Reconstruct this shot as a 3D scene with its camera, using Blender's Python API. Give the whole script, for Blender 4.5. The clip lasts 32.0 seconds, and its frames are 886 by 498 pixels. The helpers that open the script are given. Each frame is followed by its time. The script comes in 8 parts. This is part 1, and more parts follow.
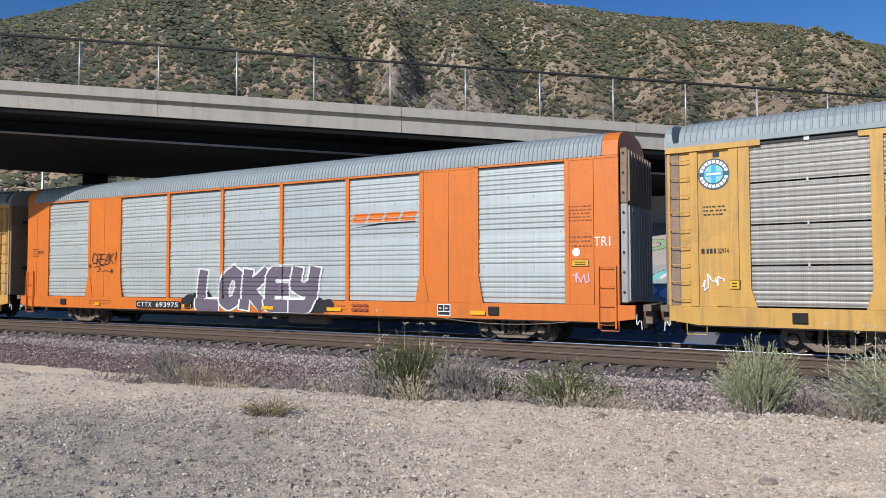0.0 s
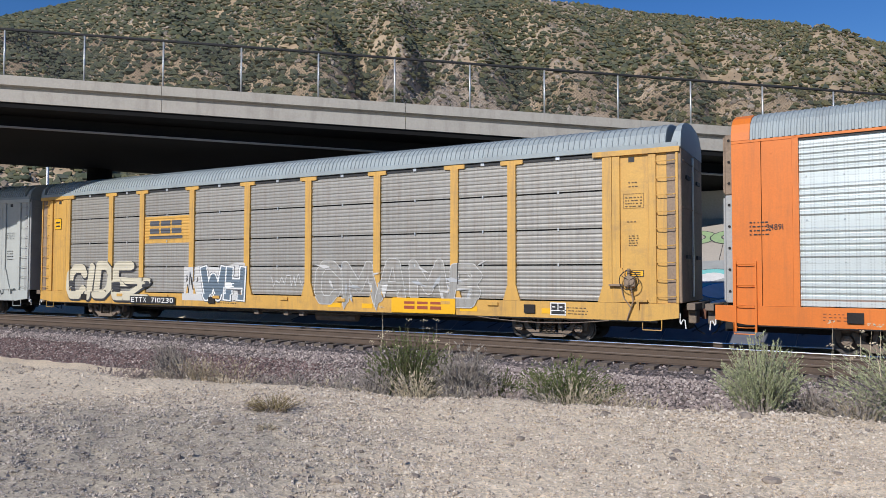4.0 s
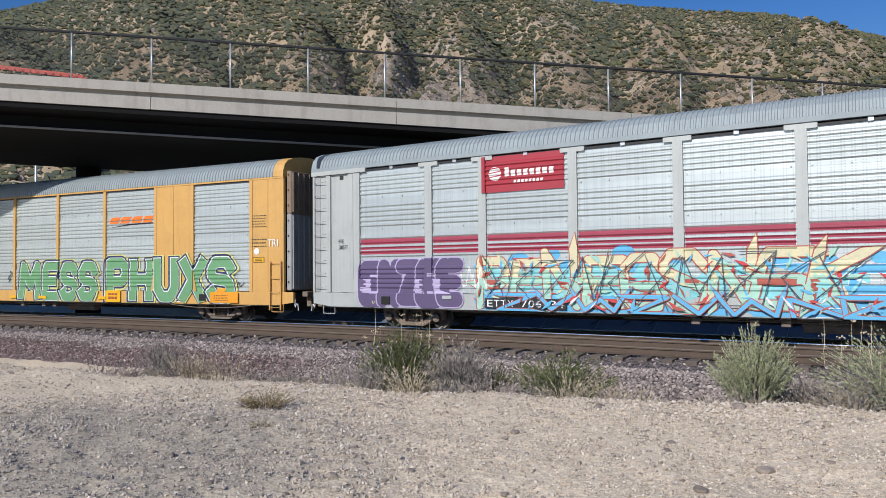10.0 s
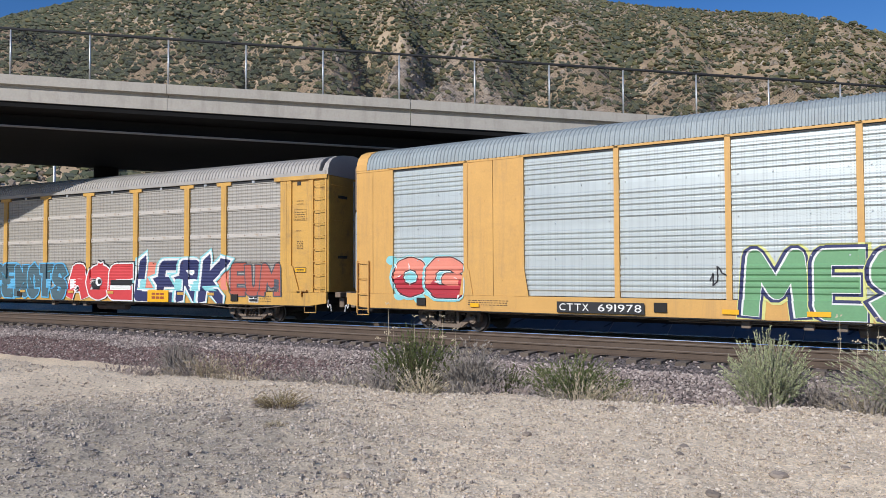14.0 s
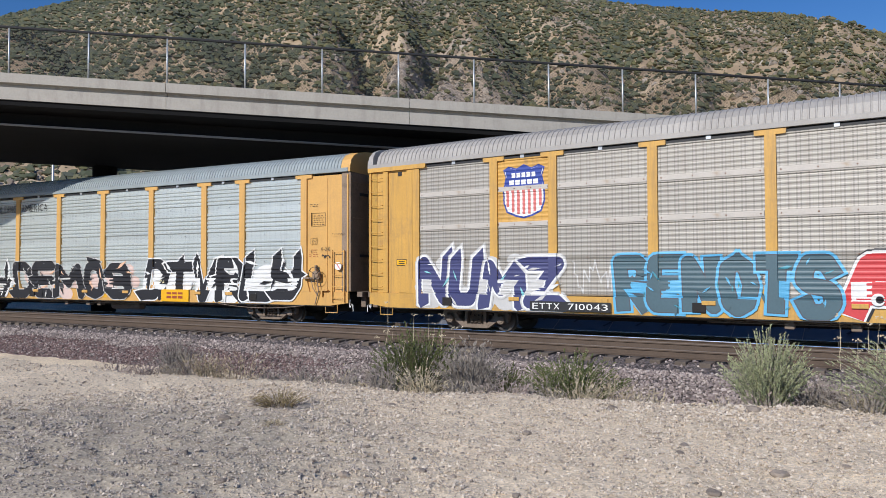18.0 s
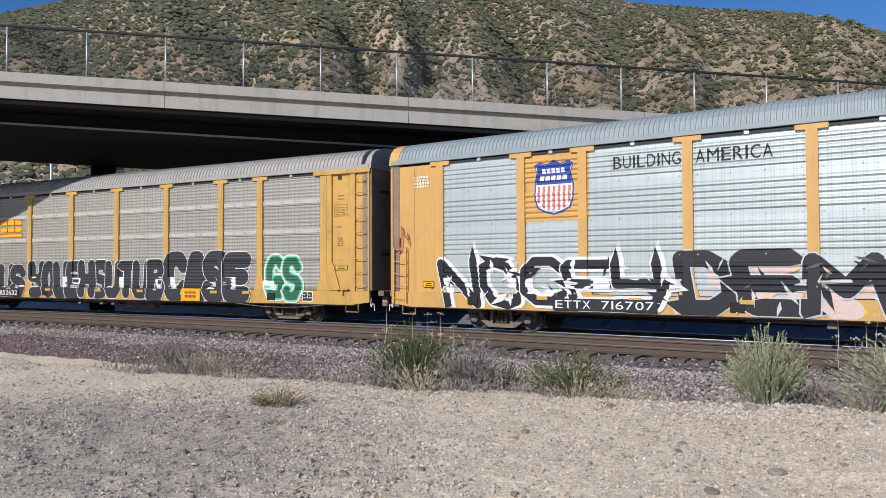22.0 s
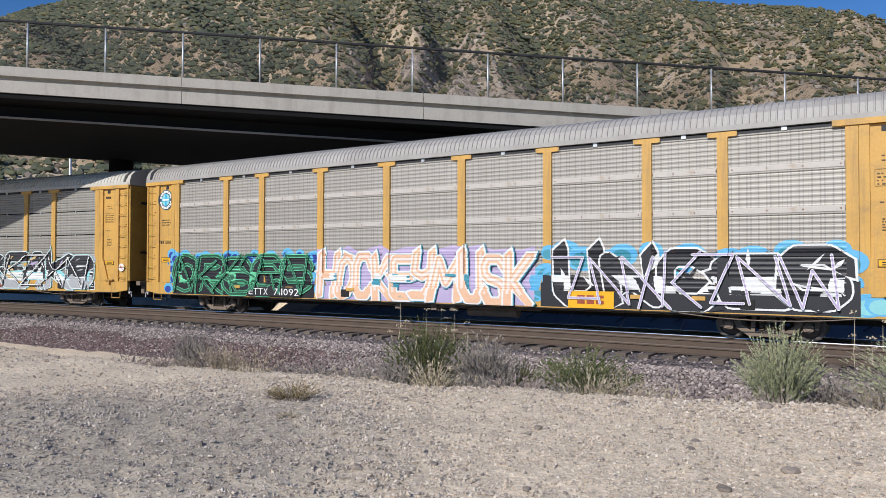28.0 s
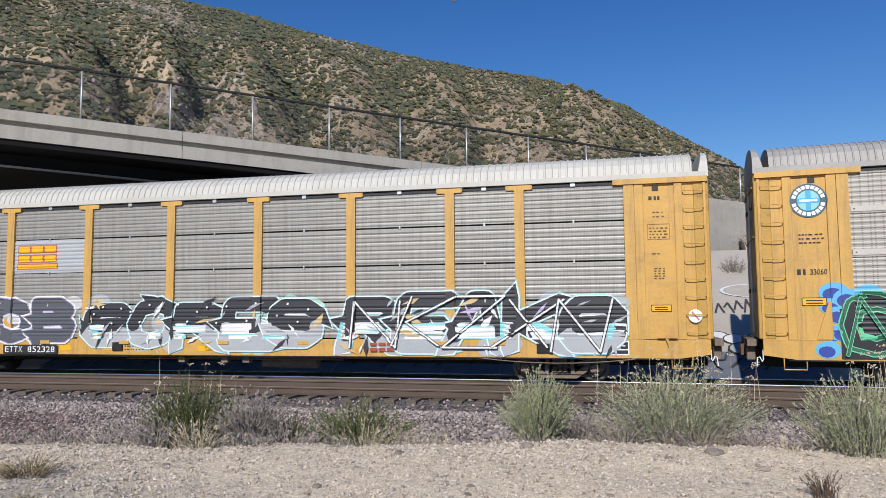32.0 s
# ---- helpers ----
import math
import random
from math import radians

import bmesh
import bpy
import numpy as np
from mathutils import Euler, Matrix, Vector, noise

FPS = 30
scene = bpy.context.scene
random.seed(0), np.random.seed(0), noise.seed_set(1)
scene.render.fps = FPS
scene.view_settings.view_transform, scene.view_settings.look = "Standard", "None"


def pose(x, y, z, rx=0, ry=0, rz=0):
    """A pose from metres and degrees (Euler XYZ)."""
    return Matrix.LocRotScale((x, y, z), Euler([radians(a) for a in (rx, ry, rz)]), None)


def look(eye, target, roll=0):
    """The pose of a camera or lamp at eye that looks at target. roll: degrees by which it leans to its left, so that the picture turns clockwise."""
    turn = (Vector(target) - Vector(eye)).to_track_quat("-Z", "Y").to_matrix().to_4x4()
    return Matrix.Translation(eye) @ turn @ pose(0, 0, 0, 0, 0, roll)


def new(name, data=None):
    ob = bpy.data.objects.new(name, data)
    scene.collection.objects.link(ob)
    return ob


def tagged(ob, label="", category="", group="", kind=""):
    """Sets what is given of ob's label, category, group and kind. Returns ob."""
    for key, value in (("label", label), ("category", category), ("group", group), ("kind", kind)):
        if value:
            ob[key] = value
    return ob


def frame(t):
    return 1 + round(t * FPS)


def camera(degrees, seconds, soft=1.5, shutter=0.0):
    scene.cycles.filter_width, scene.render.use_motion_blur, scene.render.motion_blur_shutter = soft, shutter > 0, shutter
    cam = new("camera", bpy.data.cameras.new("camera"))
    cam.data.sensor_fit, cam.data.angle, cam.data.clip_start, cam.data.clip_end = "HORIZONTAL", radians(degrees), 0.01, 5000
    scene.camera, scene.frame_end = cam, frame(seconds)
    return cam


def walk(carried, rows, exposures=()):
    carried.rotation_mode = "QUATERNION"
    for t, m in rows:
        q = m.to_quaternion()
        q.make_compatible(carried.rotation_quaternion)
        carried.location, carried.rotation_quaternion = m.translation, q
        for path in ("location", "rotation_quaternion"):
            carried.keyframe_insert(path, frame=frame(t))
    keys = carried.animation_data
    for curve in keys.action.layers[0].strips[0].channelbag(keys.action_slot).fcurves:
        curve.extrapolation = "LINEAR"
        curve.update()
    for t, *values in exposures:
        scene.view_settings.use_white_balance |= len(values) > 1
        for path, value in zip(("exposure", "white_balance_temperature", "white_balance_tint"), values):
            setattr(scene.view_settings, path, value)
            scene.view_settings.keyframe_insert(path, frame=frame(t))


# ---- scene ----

# ---- camera: (seconds, x, y, z, yaw, pitch, roll) ----
PATH = [
    (0, 0.032, 0.008, 1.833, 31.36, 2.28, -0.14),
    (1, 0.018, 0.020, 1.823, 31.52, 2.28, -0.24),
    (2, 0.032, 0.014, 1.834, 31.42, 2.22, -0.14),
    (3, 0.025, 0.029, 1.823, 31.47, 2.10, -0.01),
    (4, 0.025, 0.018, 1.833, 31.65, 2.02, 0.12),
    (7, 0.034, 0.006, 1.838, 30.74, 1.64, -0.21),
    (8, 0.026, 0.019, 1.826, 31.18, 1.59, -0.43),
    (9, 0.021, 0.019, 1.830, 31.03, 1.57, -0.30),
    (10, 0.009, 0.029, 1.824, 31.01, 1.63, -0.49),
    (11, 0.030, 0.016, 1.835, 31.36, 1.73, -0.43),
    (12, 0.017, 0.026, 1.830, 31.56, 1.80, -0.39),
    (13, 0.024, 0.010, 1.838, 31.79, 1.71, -0.25),
    (16, 0.036, 0.016, 1.834, 32.52, 1.80, -0.32),
    (17, 0.017, 0.026, 1.827, 32.21, 1.73, -0.18),
    (18, 0.011, 0.029, 1.824, 32.03, 1.66, -0.19),
    (19, 0.024, 0.021, 1.830, 32.17, 1.57, -0.06),
    (20, 0.006, 0.035, 1.821, 32.23, 1.59, -0.07),
    (21, 0.007, 0.029, 1.818, 32.05, 1.59, -0.12),
    (22, 0.017, 0.028, 1.828, 31.94, 1.54, -0.24),
    (23, 0.019, 0.035, 1.822, 32.07, 1.47, -0.20),
    (24, 0.019, 0.035, 1.826, 32.30, 1.35, -0.15),
    (25, 0.041, 0.006, 1.829, 32.61, 1.33, -0.00),
    (28, 0.043, -0.006, 1.830, 33.09, 1.22, 0.10),
    (28.5, 0.037, -0.031, 1.876, 32.68, 1.15, 0.11),
    (29, 0.033, -0.054, 1.874, 30.09, 1.12, -0.25),
    (29.5, 0.004, -0.047, 1.867, 25.66, 0.18, -0.48),
    (30, -0.069, -0.006, 1.865, 21.77, -0.18, -0.56),
    (30.5, -0.067, -0.051, 1.901, 18.86, -0.36, 0.66),
    (31, -0.081, -0.087, 1.906, 16.66, 0.94, 0.48),
    (31.5, -0.124, -0.077, 1.927, 15.35, 3.53, -0.26),
    (32, -0.200, -0.049, 1.920, 14.08, 4.69, -0.47),
]


def stand(x, y, z, yaw, pitch, roll):
    """Camera pose from an eye and the angles of a hand-held camera."""
    a, b = radians(yaw), radians(pitch)
    eye = Vector((x, y, z))
    return look(eye, eye + Vector((-math.sin(a) * math.cos(b), math.cos(a) * math.cos(b), math.sin(b))), roll)


cam = camera(63.24, 32.0, soft=0.55)
walk(cam, [(r[0], stand(*r[1:])) for r in PATH], exposures=[(0.0, 0.0, 6330, 10), (32.0, 0.0, 6330, 10)])

# ---- sky and sun ----
SUN_DOWN = Vector((0.08, 1.57, -1.0)).normalized()
sun_data = bpy.data.lights.new("sun", "SUN")
sun_data.energy, sun_data.angle, sun_data.color = 4.3, radians(0.53), (1.0, 0.955, 0.89)
sun = new("sun", sun_data)
sun.matrix_world = look((0, 0, 60), Vector((0, 0, 60)) + SUN_DOWN)
world = bpy.data.worlds.new("sky")
scene.world = world
world.use_nodes = True
wn = world.node_tree
sky = wn.nodes.new("ShaderNodeTexSky")
sky.sky_type, sky.sun_disc = "NISHITA", False
sky.sun_elevation = math.asin(-SUN_DOWN.z)
sky.sun_rotation = math.atan2(-SUN_DOWN.x, -SUN_DOWN.y)
sky.altitude, sky.air_density, sky.dust_density, sky.ozone_density = 900, 1.25, 0.0, 4.0
deep = wn.nodes.new("ShaderNodeHueSaturation")
deep.inputs["Saturation"].default_value = 1.3
deep.inputs["Hue"].default_value = 0.514
wn.links.new(sky.outputs[0], deep.inputs["Color"])
wn.links.new(deep.outputs[0], wn.nodes["Background"].inputs[0])
wn.nodes["Background"].inputs[1].default_value = 0.095

# ---- materials ----
MATS = {}


def material(name, color, rough=0.7, metal=0.0, vary=0.15, scale=3.0, fine=40.0, bump=0.15, dist=0.01, dark=None, dark_at=0.62, rand=0.0, spec=0.5):
    """A surface with two scales of variation and a fine relief. dark: the colour of stains."""
    if name in MATS:
        return MATS[name]
    m = bpy.data.materials.new(name)
    m.use_nodes = True
    t = m.node_tree
    n, l = t.nodes, t.links
    b = n["Principled BSDF"]
    b.inputs["Roughness"].default_value, b.inputs["Metallic"].default_value = rough, metal
    b.inputs["Specular IOR Level"].default_value = spec
    tc = n.new("ShaderNodeTexCoord")
    big, small = n.new("ShaderNodeTexNoise"), n.new("ShaderNodeTexNoise")
    big.inputs["Scale"].default_value, big.inputs["Detail"].default_value = scale, 5
    small.inputs["Scale"].default_value, small.inputs["Detail"].default_value = fine, 4
    for x in (big, small):
        l.new(tc.outputs["Object"], x.inputs["Vector"])
    mixn = n.new("ShaderNodeMath")
    mixn.operation = "ADD"
    l.new(big.outputs[0], mixn.inputs[0]), l.new(small.outputs[0], mixn.inputs[1])
    mr = n.new("ShaderNodeMapRange")
    mr.inputs["From Min"].default_value, mr.inputs["From Max"].default_value = 0.6, 1.4
    mr.inputs["To Min"].default_value, mr.inputs["To Max"].default_value = 1 - vary, 1 + vary
    l.new(mixn.outputs[0], mr.inputs["Value"])
    hsv = n.new("ShaderNodeHueSaturation")
    hsv.inputs["Color"].default_value = (*color, 1)
    src = hsv.outputs[0]
    if rand:
        oi = n.new("ShaderNodeObjectInfo")
        mr2 = n.new("ShaderNodeMapRange")
        mr2.inputs["To Min"].default_value, mr2.inputs["To Max"].default_value = 1 - rand, 1 + rand
        l.new(oi.outputs["Random"], mr2.inputs["Value"])
        mu = n.new("ShaderNodeMath")
        mu.operation = "MULTIPLY"
        l.new(mr.outputs[0], mu.inputs[0]), l.new(mr2.outputs[0], mu.inputs[1])
        l.new(mu.outputs[0], hsv.inputs["Value"])
    else:
        l.new(mr.outputs[0], hsv.inputs["Value"])
    if dark:
        st = n.new("ShaderNodeTexNoise")
        st.inputs["Scale"].default_value, st.inputs["Detail"].default_value, st.inputs["Roughness"].default_value = scale * 0.6, 8, 0.7
        l.new(tc.outputs["Object"], st.inputs["Vector"])
        ra = n.new("ShaderNodeMapRange")
        ra.inputs["From Min"].default_value, ra.inputs["From Max"].default_value = dark_at - 0.06, dark_at + 0.1
        l.new(st.outputs[0], ra.inputs["Value"])
        mx = n.new("ShaderNodeMix")
        mx.data_type = "RGBA"
        l.new(ra.outputs[0], mx.inputs["Factor"])
        l.new(src, mx.inputs["A"])
        mx.inputs["B"].default_value = (*dark, 1)
        src = mx.outputs["Result"]
    l.new(src, b.inputs["Base Color"])
    if bump:
        bp = n.new("ShaderNodeBump")
        bp.inputs["Strength"].default_value, bp.inputs["Distance"].default_value = bump, dist
        l.new(small.outputs[0], bp.inputs["Height"])
        l.new(bp.outputs[0], b.inputs["Normal"])
    MATS[name] = m
    return m


def tree_of(m):
    return m.node_tree.nodes, m.node_tree.links, m.node_tree.nodes["Principled BSDF"]


YELLOW = material("yellow_car_paint", (0.59, 0.335, 0.075), 0.55, vary=0.12, scale=0.9, fine=25, bump=0.06, dark=(0.30, 0.15, 0.05), dark_at=0.68)
PALE_YELLOW = material("pale_yellow_car_paint", (0.62, 0.35, 0.10), 0.55, vary=0.1, scale=0.9, fine=25, bump=0.06, dark=(0.36, 0.2, 0.07), dark_at=0.7)
ORANGE = material("orange_car_paint", (0.66, 0.17, 0.018), 0.5, vary=0.1, scale=0.9, fine=25, bump=0.05, dark=(0.36, 0.1, 0.03), dark_at=0.72)
SILVER_PAINT = material("silver_grey_car_paint", (0.445, 0.46, 0.435), 0.5, 0.1, vary=0.08, scale=1.2, fine=25, bump=0.05)
ROOF_GREY = material("galvanised_roof_sheet", (0.285, 0.325, 0.335), 0.6, 0.1, vary=0.14, scale=0.7, fine=30, bump=0.05)
ROOF_WHITE = material("white_painted_roof_sheet", (0.52, 0.50, 0.45), 0.5, vary=0.08, scale=0.8, fine=30, bump=0.05)
ROOF_BROWN = material("dusty_grey_roof_sheet", (0.36, 0.34, 0.315), 0.6, 0.1, vary=0.14, scale=0.8, fine=30, bump=0.05)
END_BROWN = material("weathered_brown_end_door", (0.25, 0.18, 0.125), 0.7, vary=0.3, scale=1.5, fine=20, bump=0.2, dark=(0.10, 0.07, 0.05), dark_at=0.6)
END_GREY = material("grey_end_door", (0.34, 0.34, 0.33), 0.6, 0.1, vary=0.15, scale=1.5, fine=20, bump=0.1)
END_YELLOW = material("yellow_end_door", (0.45, 0.26, 0.05), 0.6, vary=0.2, scale=1.5, fine=20, bump=0.1, dark=(0.16, 0.09, 0.04), dark_at=0.6)
BLACK = material("dirty_black_underframe_and_inner_shade", (0.018, 0.016, 0.015), 0.85, vary=0.4, scale=3, fine=30, bump=0.3)
TRUCK = material("dusty_cast_steel", (0.22, 0.17, 0.13), 0.8, 0.2, vary=0.35, scale=5, fine=50, bump=0.3)
WHEEL_STEEL = material("rolled_wheel_steel", (0.16, 0.14, 0.125), 0.45, 0.8, vary=0.2, scale=6, fine=60, bump=0.1)
RUST = material("rusty_coupler_steel", (0.17, 0.075, 0.045), 0.8, 0.2, vary=0.3, scale=6, fine=60, bump=0.3)
RAIL_SIDE = material("rusty_rail_web", (0.10, 0.07, 0.05), 0.8, 0.1, vary=0.25, scale=2, fine=30, bump=0.2)
RAIL_TOP = material("polished_rail_head", (0.72, 0.72, 0.74), 0.22, 1.0, vary=0.05, scale=3, fine=80, bump=0.02)
TIE = material("weathered_tie_timber", (0.12, 0.095, 0.075), 0.9, vary=0.3, scale=3, fine=40, bump=0.4, rand=0.25)
CONCRETE = material("bridge_concrete", (0.36, 0.335, 0.295), 0.85, vary=0.1, scale=0.35, fine=12, bump=0.2, dark=(0.27, 0.24, 0.2), dark_at=0.66)
# the bridge underside's deep shade is put into this near-black base colour
SOFFIT = material("painted_shade_concrete", (0.010, 0.010, 0.0105), 0.95, vary=0.2, scale=0.5, fine=12, bump=0.2, spec=0.15)
GALV = material("galvanised_fence_steel", (0.55, 0.56, 0.56), 0.4, 0.6, vary=0.1, scale=6, fine=50, bump=0.03)
DARK_STEEL = material("dark_fence_rail", (0.02, 0.02, 0.022), 0.8, 0.0, vary=0.2, scale=6, fine=50, bump=0.05)
WHITE = material("white_lettering_paint", (0.80, 0.79, 0.76), 0.6, vary=0.06, scale=4, fine=40, bump=0.0)
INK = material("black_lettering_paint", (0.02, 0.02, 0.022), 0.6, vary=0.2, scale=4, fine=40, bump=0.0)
SAFETY = material("safety_yellow_sticker", (0.80, 0.42, 0.01), 0.45, vary=0.06, scale=4, fine=40, bump=0.0)
PLANT = material("grey_green_foliage", (0.072, 0.085, 0.040), 0.8, vary=0.35, scale=4, fine=30, bump=0.0, rand=0.1)
PALE_PLANT = material("pale_sage_foliage", (0.335, 0.36, 0.195), 0.8, vary=0.3, scale=4, fine=30, bump=0.0)
DRY_PLANT = material("dry_grass_stalks", (0.34, 0.28, 0.19), 0.9, vary=0.3, scale=4, fine=30, bump=0.0)
GREY_PLANT = material("dead_grey_brush", (0.27, 0.235, 0.20), 0.9, vary=0.3, scale=4, fine=30, bump=0.0)
TWIG = material("brown_twigs", (0.13, 0.09, 0.06), 0.9, vary=0.3, scale=6, fine=30, bump=0.0)



def grime(m, color, amount, low=0.50, high=0.74, along=5.0):
    """Dirt that has run down a painted side in long streaks, and blotches of wear."""
    n, l, b = tree_of(m)
    tc = n.new("ShaderNodeTexCoord")
    src = b.inputs["Base Color"].links[0].from_socket
    for scale, detail, a in (((along, 1, 0.35), 8, amount), ((1.3, 1, 2.2), 9, amount * 0.7)):
        mp, st, ra, mx = n.new("ShaderNodeMapping"), n.new("ShaderNodeTexNoise"), n.new("ShaderNodeMapRange"), n.new("ShaderNodeMix")
        mp.inputs["Scale"].default_value = scale
        st.inputs["Scale"].default_value, st.inputs["Detail"].default_value, st.inputs["Roughness"].default_value = 1.0, detail, 0.72
        ra.inputs["From Min"].default_value, ra.inputs["From Max"].default_value, ra.inputs["To Max"].default_value = low, high, a
        mx.data_type = "RGBA"
        l.new(tc.outputs["Object"], mp.inputs[0]), l.new(mp.outputs[0], st.inputs["Vector"]), l.new(st.outputs[0], ra.inputs["Value"])
        l.new(ra.outputs[0], mx.inputs["Factor"]), l.new(src, mx.inputs["A"])
        mx.inputs["B"].default_value = (*color, 1)
        src = mx.outputs["Result"]
    l.new(src, b.inputs["Base Color"])


grime(YELLOW, (0.27, 0.17, 0.08), 0.75)
grime(PALE_YELLOW, (0.36, 0.22, 0.10), 0.45)
grime(ORANGE, (0.34, 0.11, 0.03), 0.45)
grime(SILVER_PAINT, (0.30, 0.30, 0.29), 0.5)
grime(ROOF_GREY, (0.20, 0.20, 0.20), 0.4, along=3)
grime(ROOF_WHITE, (0.42, 0.36, 0.28), 0.45, along=3)
grime(ROOF_BROWN, (0.25, 0.22, 0.19), 0.4, along=3)
grime(CONCRETE, (0.22, 0.20, 0.175), 0.6, along=2.2)

# ---- small mesh tools ----


def add_box(bm, x0, x1, y0, y1, z0, z1, bevel=0.0):
    vs = [bm.verts.new(p) for p in ((x0, y0, z0), (x1, y0, z0), (x1, y1, z0), (x0, y1, z0), (x0, y0, z1), (x1, y0, z1), (x1, y1, z1), (x0, y1, z1))]
    fs = [bm.faces.new([vs[i] for i in q]) for q in ((3, 2, 1, 0), (4, 5, 6, 7), (0, 1, 5, 4), (1, 2, 6, 5), (2, 3, 7, 6), (3, 0, 4, 7))]
    if bevel:
        es = list({e for f in fs for e in f.edges})
        bmesh.ops.bevel(bm, geom=es, offset=bevel, segments=1, affect="EDGES")
    return vs


def add_prism(bm, pts, axis, a, b):
    """A prism on a closed outline of 2D points, from a to b along the axis x, y or z."""
    def at(p, h):
        return {"x": (h, p[0], p[1]), "y": (p[0], h, p[1]), "z": (p[0], p[1], h)}[axis]
    lo, hi = [bm.verts.new(at(p, a)) for p in pts], [bm.verts.new(at(p, b)) for p in pts]
    n = len(pts)
    for i in range(n):
        bm.faces.new((lo[i], lo[(i + 1) % n], hi[(i + 1) % n], hi[i]))
    bm.faces.new(lo[::-1]), bm.faces.new(hi)


def add_tube(bm, pts, radius, sides=6):
    """A round bar along a line of points."""
    rings = []
    pts = [Vector(p) for p in pts]
    for i, p in enumerate(pts):
        d = (pts[min(i + 1, len(pts) - 1)] - pts[max(i - 1, 0)]).normalized()
        u = d.orthogonal().normalized() if not rings else (pu - d * pu.dot(d)).normalized()
        pu = u
        v = d.cross(u)
        r = radius[i] if isinstance(radius, (list, tuple)) else radius
        rings.append([bm.verts.new(p + (u * math.cos(2 * math.pi * k / sides) + v * math.sin(2 * math.pi * k / sides)) * r) for k in range(sides)])
    for a, b in zip(rings, rings[1:]):
        for k in range(sides):
            bm.faces.new((a[k], a[(k + 1) % sides], b[(k + 1) % sides], b[k]))
    bm.faces.new(rings[0][::-1]), bm.faces.new(rings[-1])


def add_lathe(bm, profile, axis="y", sides=24, centre=(0, 0, 0)):
    """A body turned about an axis; profile: (radius, place along the axis)."""
    rings = []
    for r, h in profile:
        ring = []
        for k in range(sides):
            c, s = math.cos(2 * math.pi * k / sides) * r, math.sin(2 * math.pi * k / sides) * r
            p = {"y": (c, h, s), "z": (c, s, h), "x": (h, c, s)}[axis]
            ring.append(bm.verts.new(Vector(p) + Vector(centre)))
        rings.append(ring)
    for a, b in zip(rings, rings[1:]):
        for k in range(sides):
            bm.faces.new((a[k], a[(k + 1) % sides], b[(k + 1) % sides], b[k]))
    bm.faces.new(rings[0][::-1]), bm.faces.new(rings[-1])


def mesh_of(bm, name, mat, smooth=False):
    bmesh.ops.recalc_face_normals(bm, faces=bm.faces)
    me = bpy.data.meshes.new(name)
    bm.to_mesh(me)
    bm.free()
    me.materials.append(mat)
    if smooth:
        me.shade_smooth()
    return me


def part(name, bm, mat, parent, label="", smooth=False, m=None):
    """One bmesh (or a shared mesh) as one object under a thing."""
    me = bm if isinstance(bm, bpy.types.Mesh) else mesh_of(bm, name, mat, smooth)
    ob = new(name, me)
    ob.parent = parent
    if m is not None:
        ob.matrix_basis = m
    if label:
        tagged(ob, label)
    return ob


def thing(name, m, label, category, group="", kind=""):
    ob = new(name)
    ob.empty_display_size = 0.2
    ob.matrix_basis = m
    return tagged(ob, label, category, group, kind)


def box_part(name, b, mat, parent, bevel=0.0, label=""):
    bm = bmesh.new()
    add_box(bm, *b, bevel=bevel)
    return part(name, bm, mat, parent, label)


def sheet(name, verts, faces, mat, smooth=False):
    me = bpy.data.meshes.new(name)
    me.from_pydata(verts, [], faces)
    me.materials.append(mat)
    if smooth:
        me.shade_smooth()
    me.update()
    return new(name, me)


# ---- the line of the railway: an easy curve about a far centre ----
RADIUS, SIDE_Y, RAIL_Z, BEARING = 256.85, 19.05, -0.08, radians(-1.637)


def on_line(s, off, z=0.0):
    """A point s metres along the line, off metres beyond the far track's middle."""
    a, r = s / RADIUS, RADIUS + 1.6 + off
    x, y = r * math.sin(a), SIDE_Y - RADIUS + r * math.cos(a)
    return Vector((x * math.cos(BEARING) - y * math.sin(BEARING), x * math.sin(BEARING) + y * math.cos(BEARING), z))


def off_line(x, y):
    """The offset from the far track's middle of a place."""
    x, y = x * math.cos(BEARING) + y * math.sin(BEARING), y * math.cos(BEARING) - x * math.sin(BEARING)
    return math.hypot(x, y - SIDE_Y + RADIUS) - RADIUS - 1.6


def swept(name, outline, s0, s1, step, mat, smooth=False):
    """An outline (off, z), closed, swept along the line."""
    n = max(1, int((s1 - s0) / step))
    verts, faces, k = [], [], len(outline)
    for i in range(n + 1):
        verts += [on_line(s0 + (s1 - s0) * i / n, o, z) for o, z in outline]
    for i in range(n):
        for j in range(k):
            a, b = i * k + j, i * k + (j + 1) % k
            faces.append((a, a + k, b + k, b))
    faces += [tuple(range(k)), tuple(range(n * k, n * k + k))[::-1]]
    return sheet(name, verts, faces, mat, smooth)

# ---- ground: one sheet from the camera's feet to the horizon ----
SKYLINE = [(-180, 3), (-120, 3), (-60, 2.5), (-40, 3), (-25, 4.5), (-16, 6.4), (-10.5, 9.0), (-8.3, 10.75), (-4.35, 13.15), (-0.2, 15.75), (1.7, 16.45), (5.2, 17.85), (8.6, 18.55), (13, 19.25),
           (21.5, 20.85), (26, 21.65), (30, 22.35), (35, 22.85), (45, 22.95), (52, 21.55), (57, 19.85), (60, 18.65), (63.3, 17.3), (70, 14.0), (80, 11), (100, 7), (130, 4), (180, 3)]
CREST = [(-60, 3.0), (-16, 8.2), (-11.7, 8.4), (-8.9, 9.1), (-5.7, 9.5), (-3.3, 10.2), (-1.2, 10.9), (2, 10.8), (12, 11.6), (60, 5.0)]


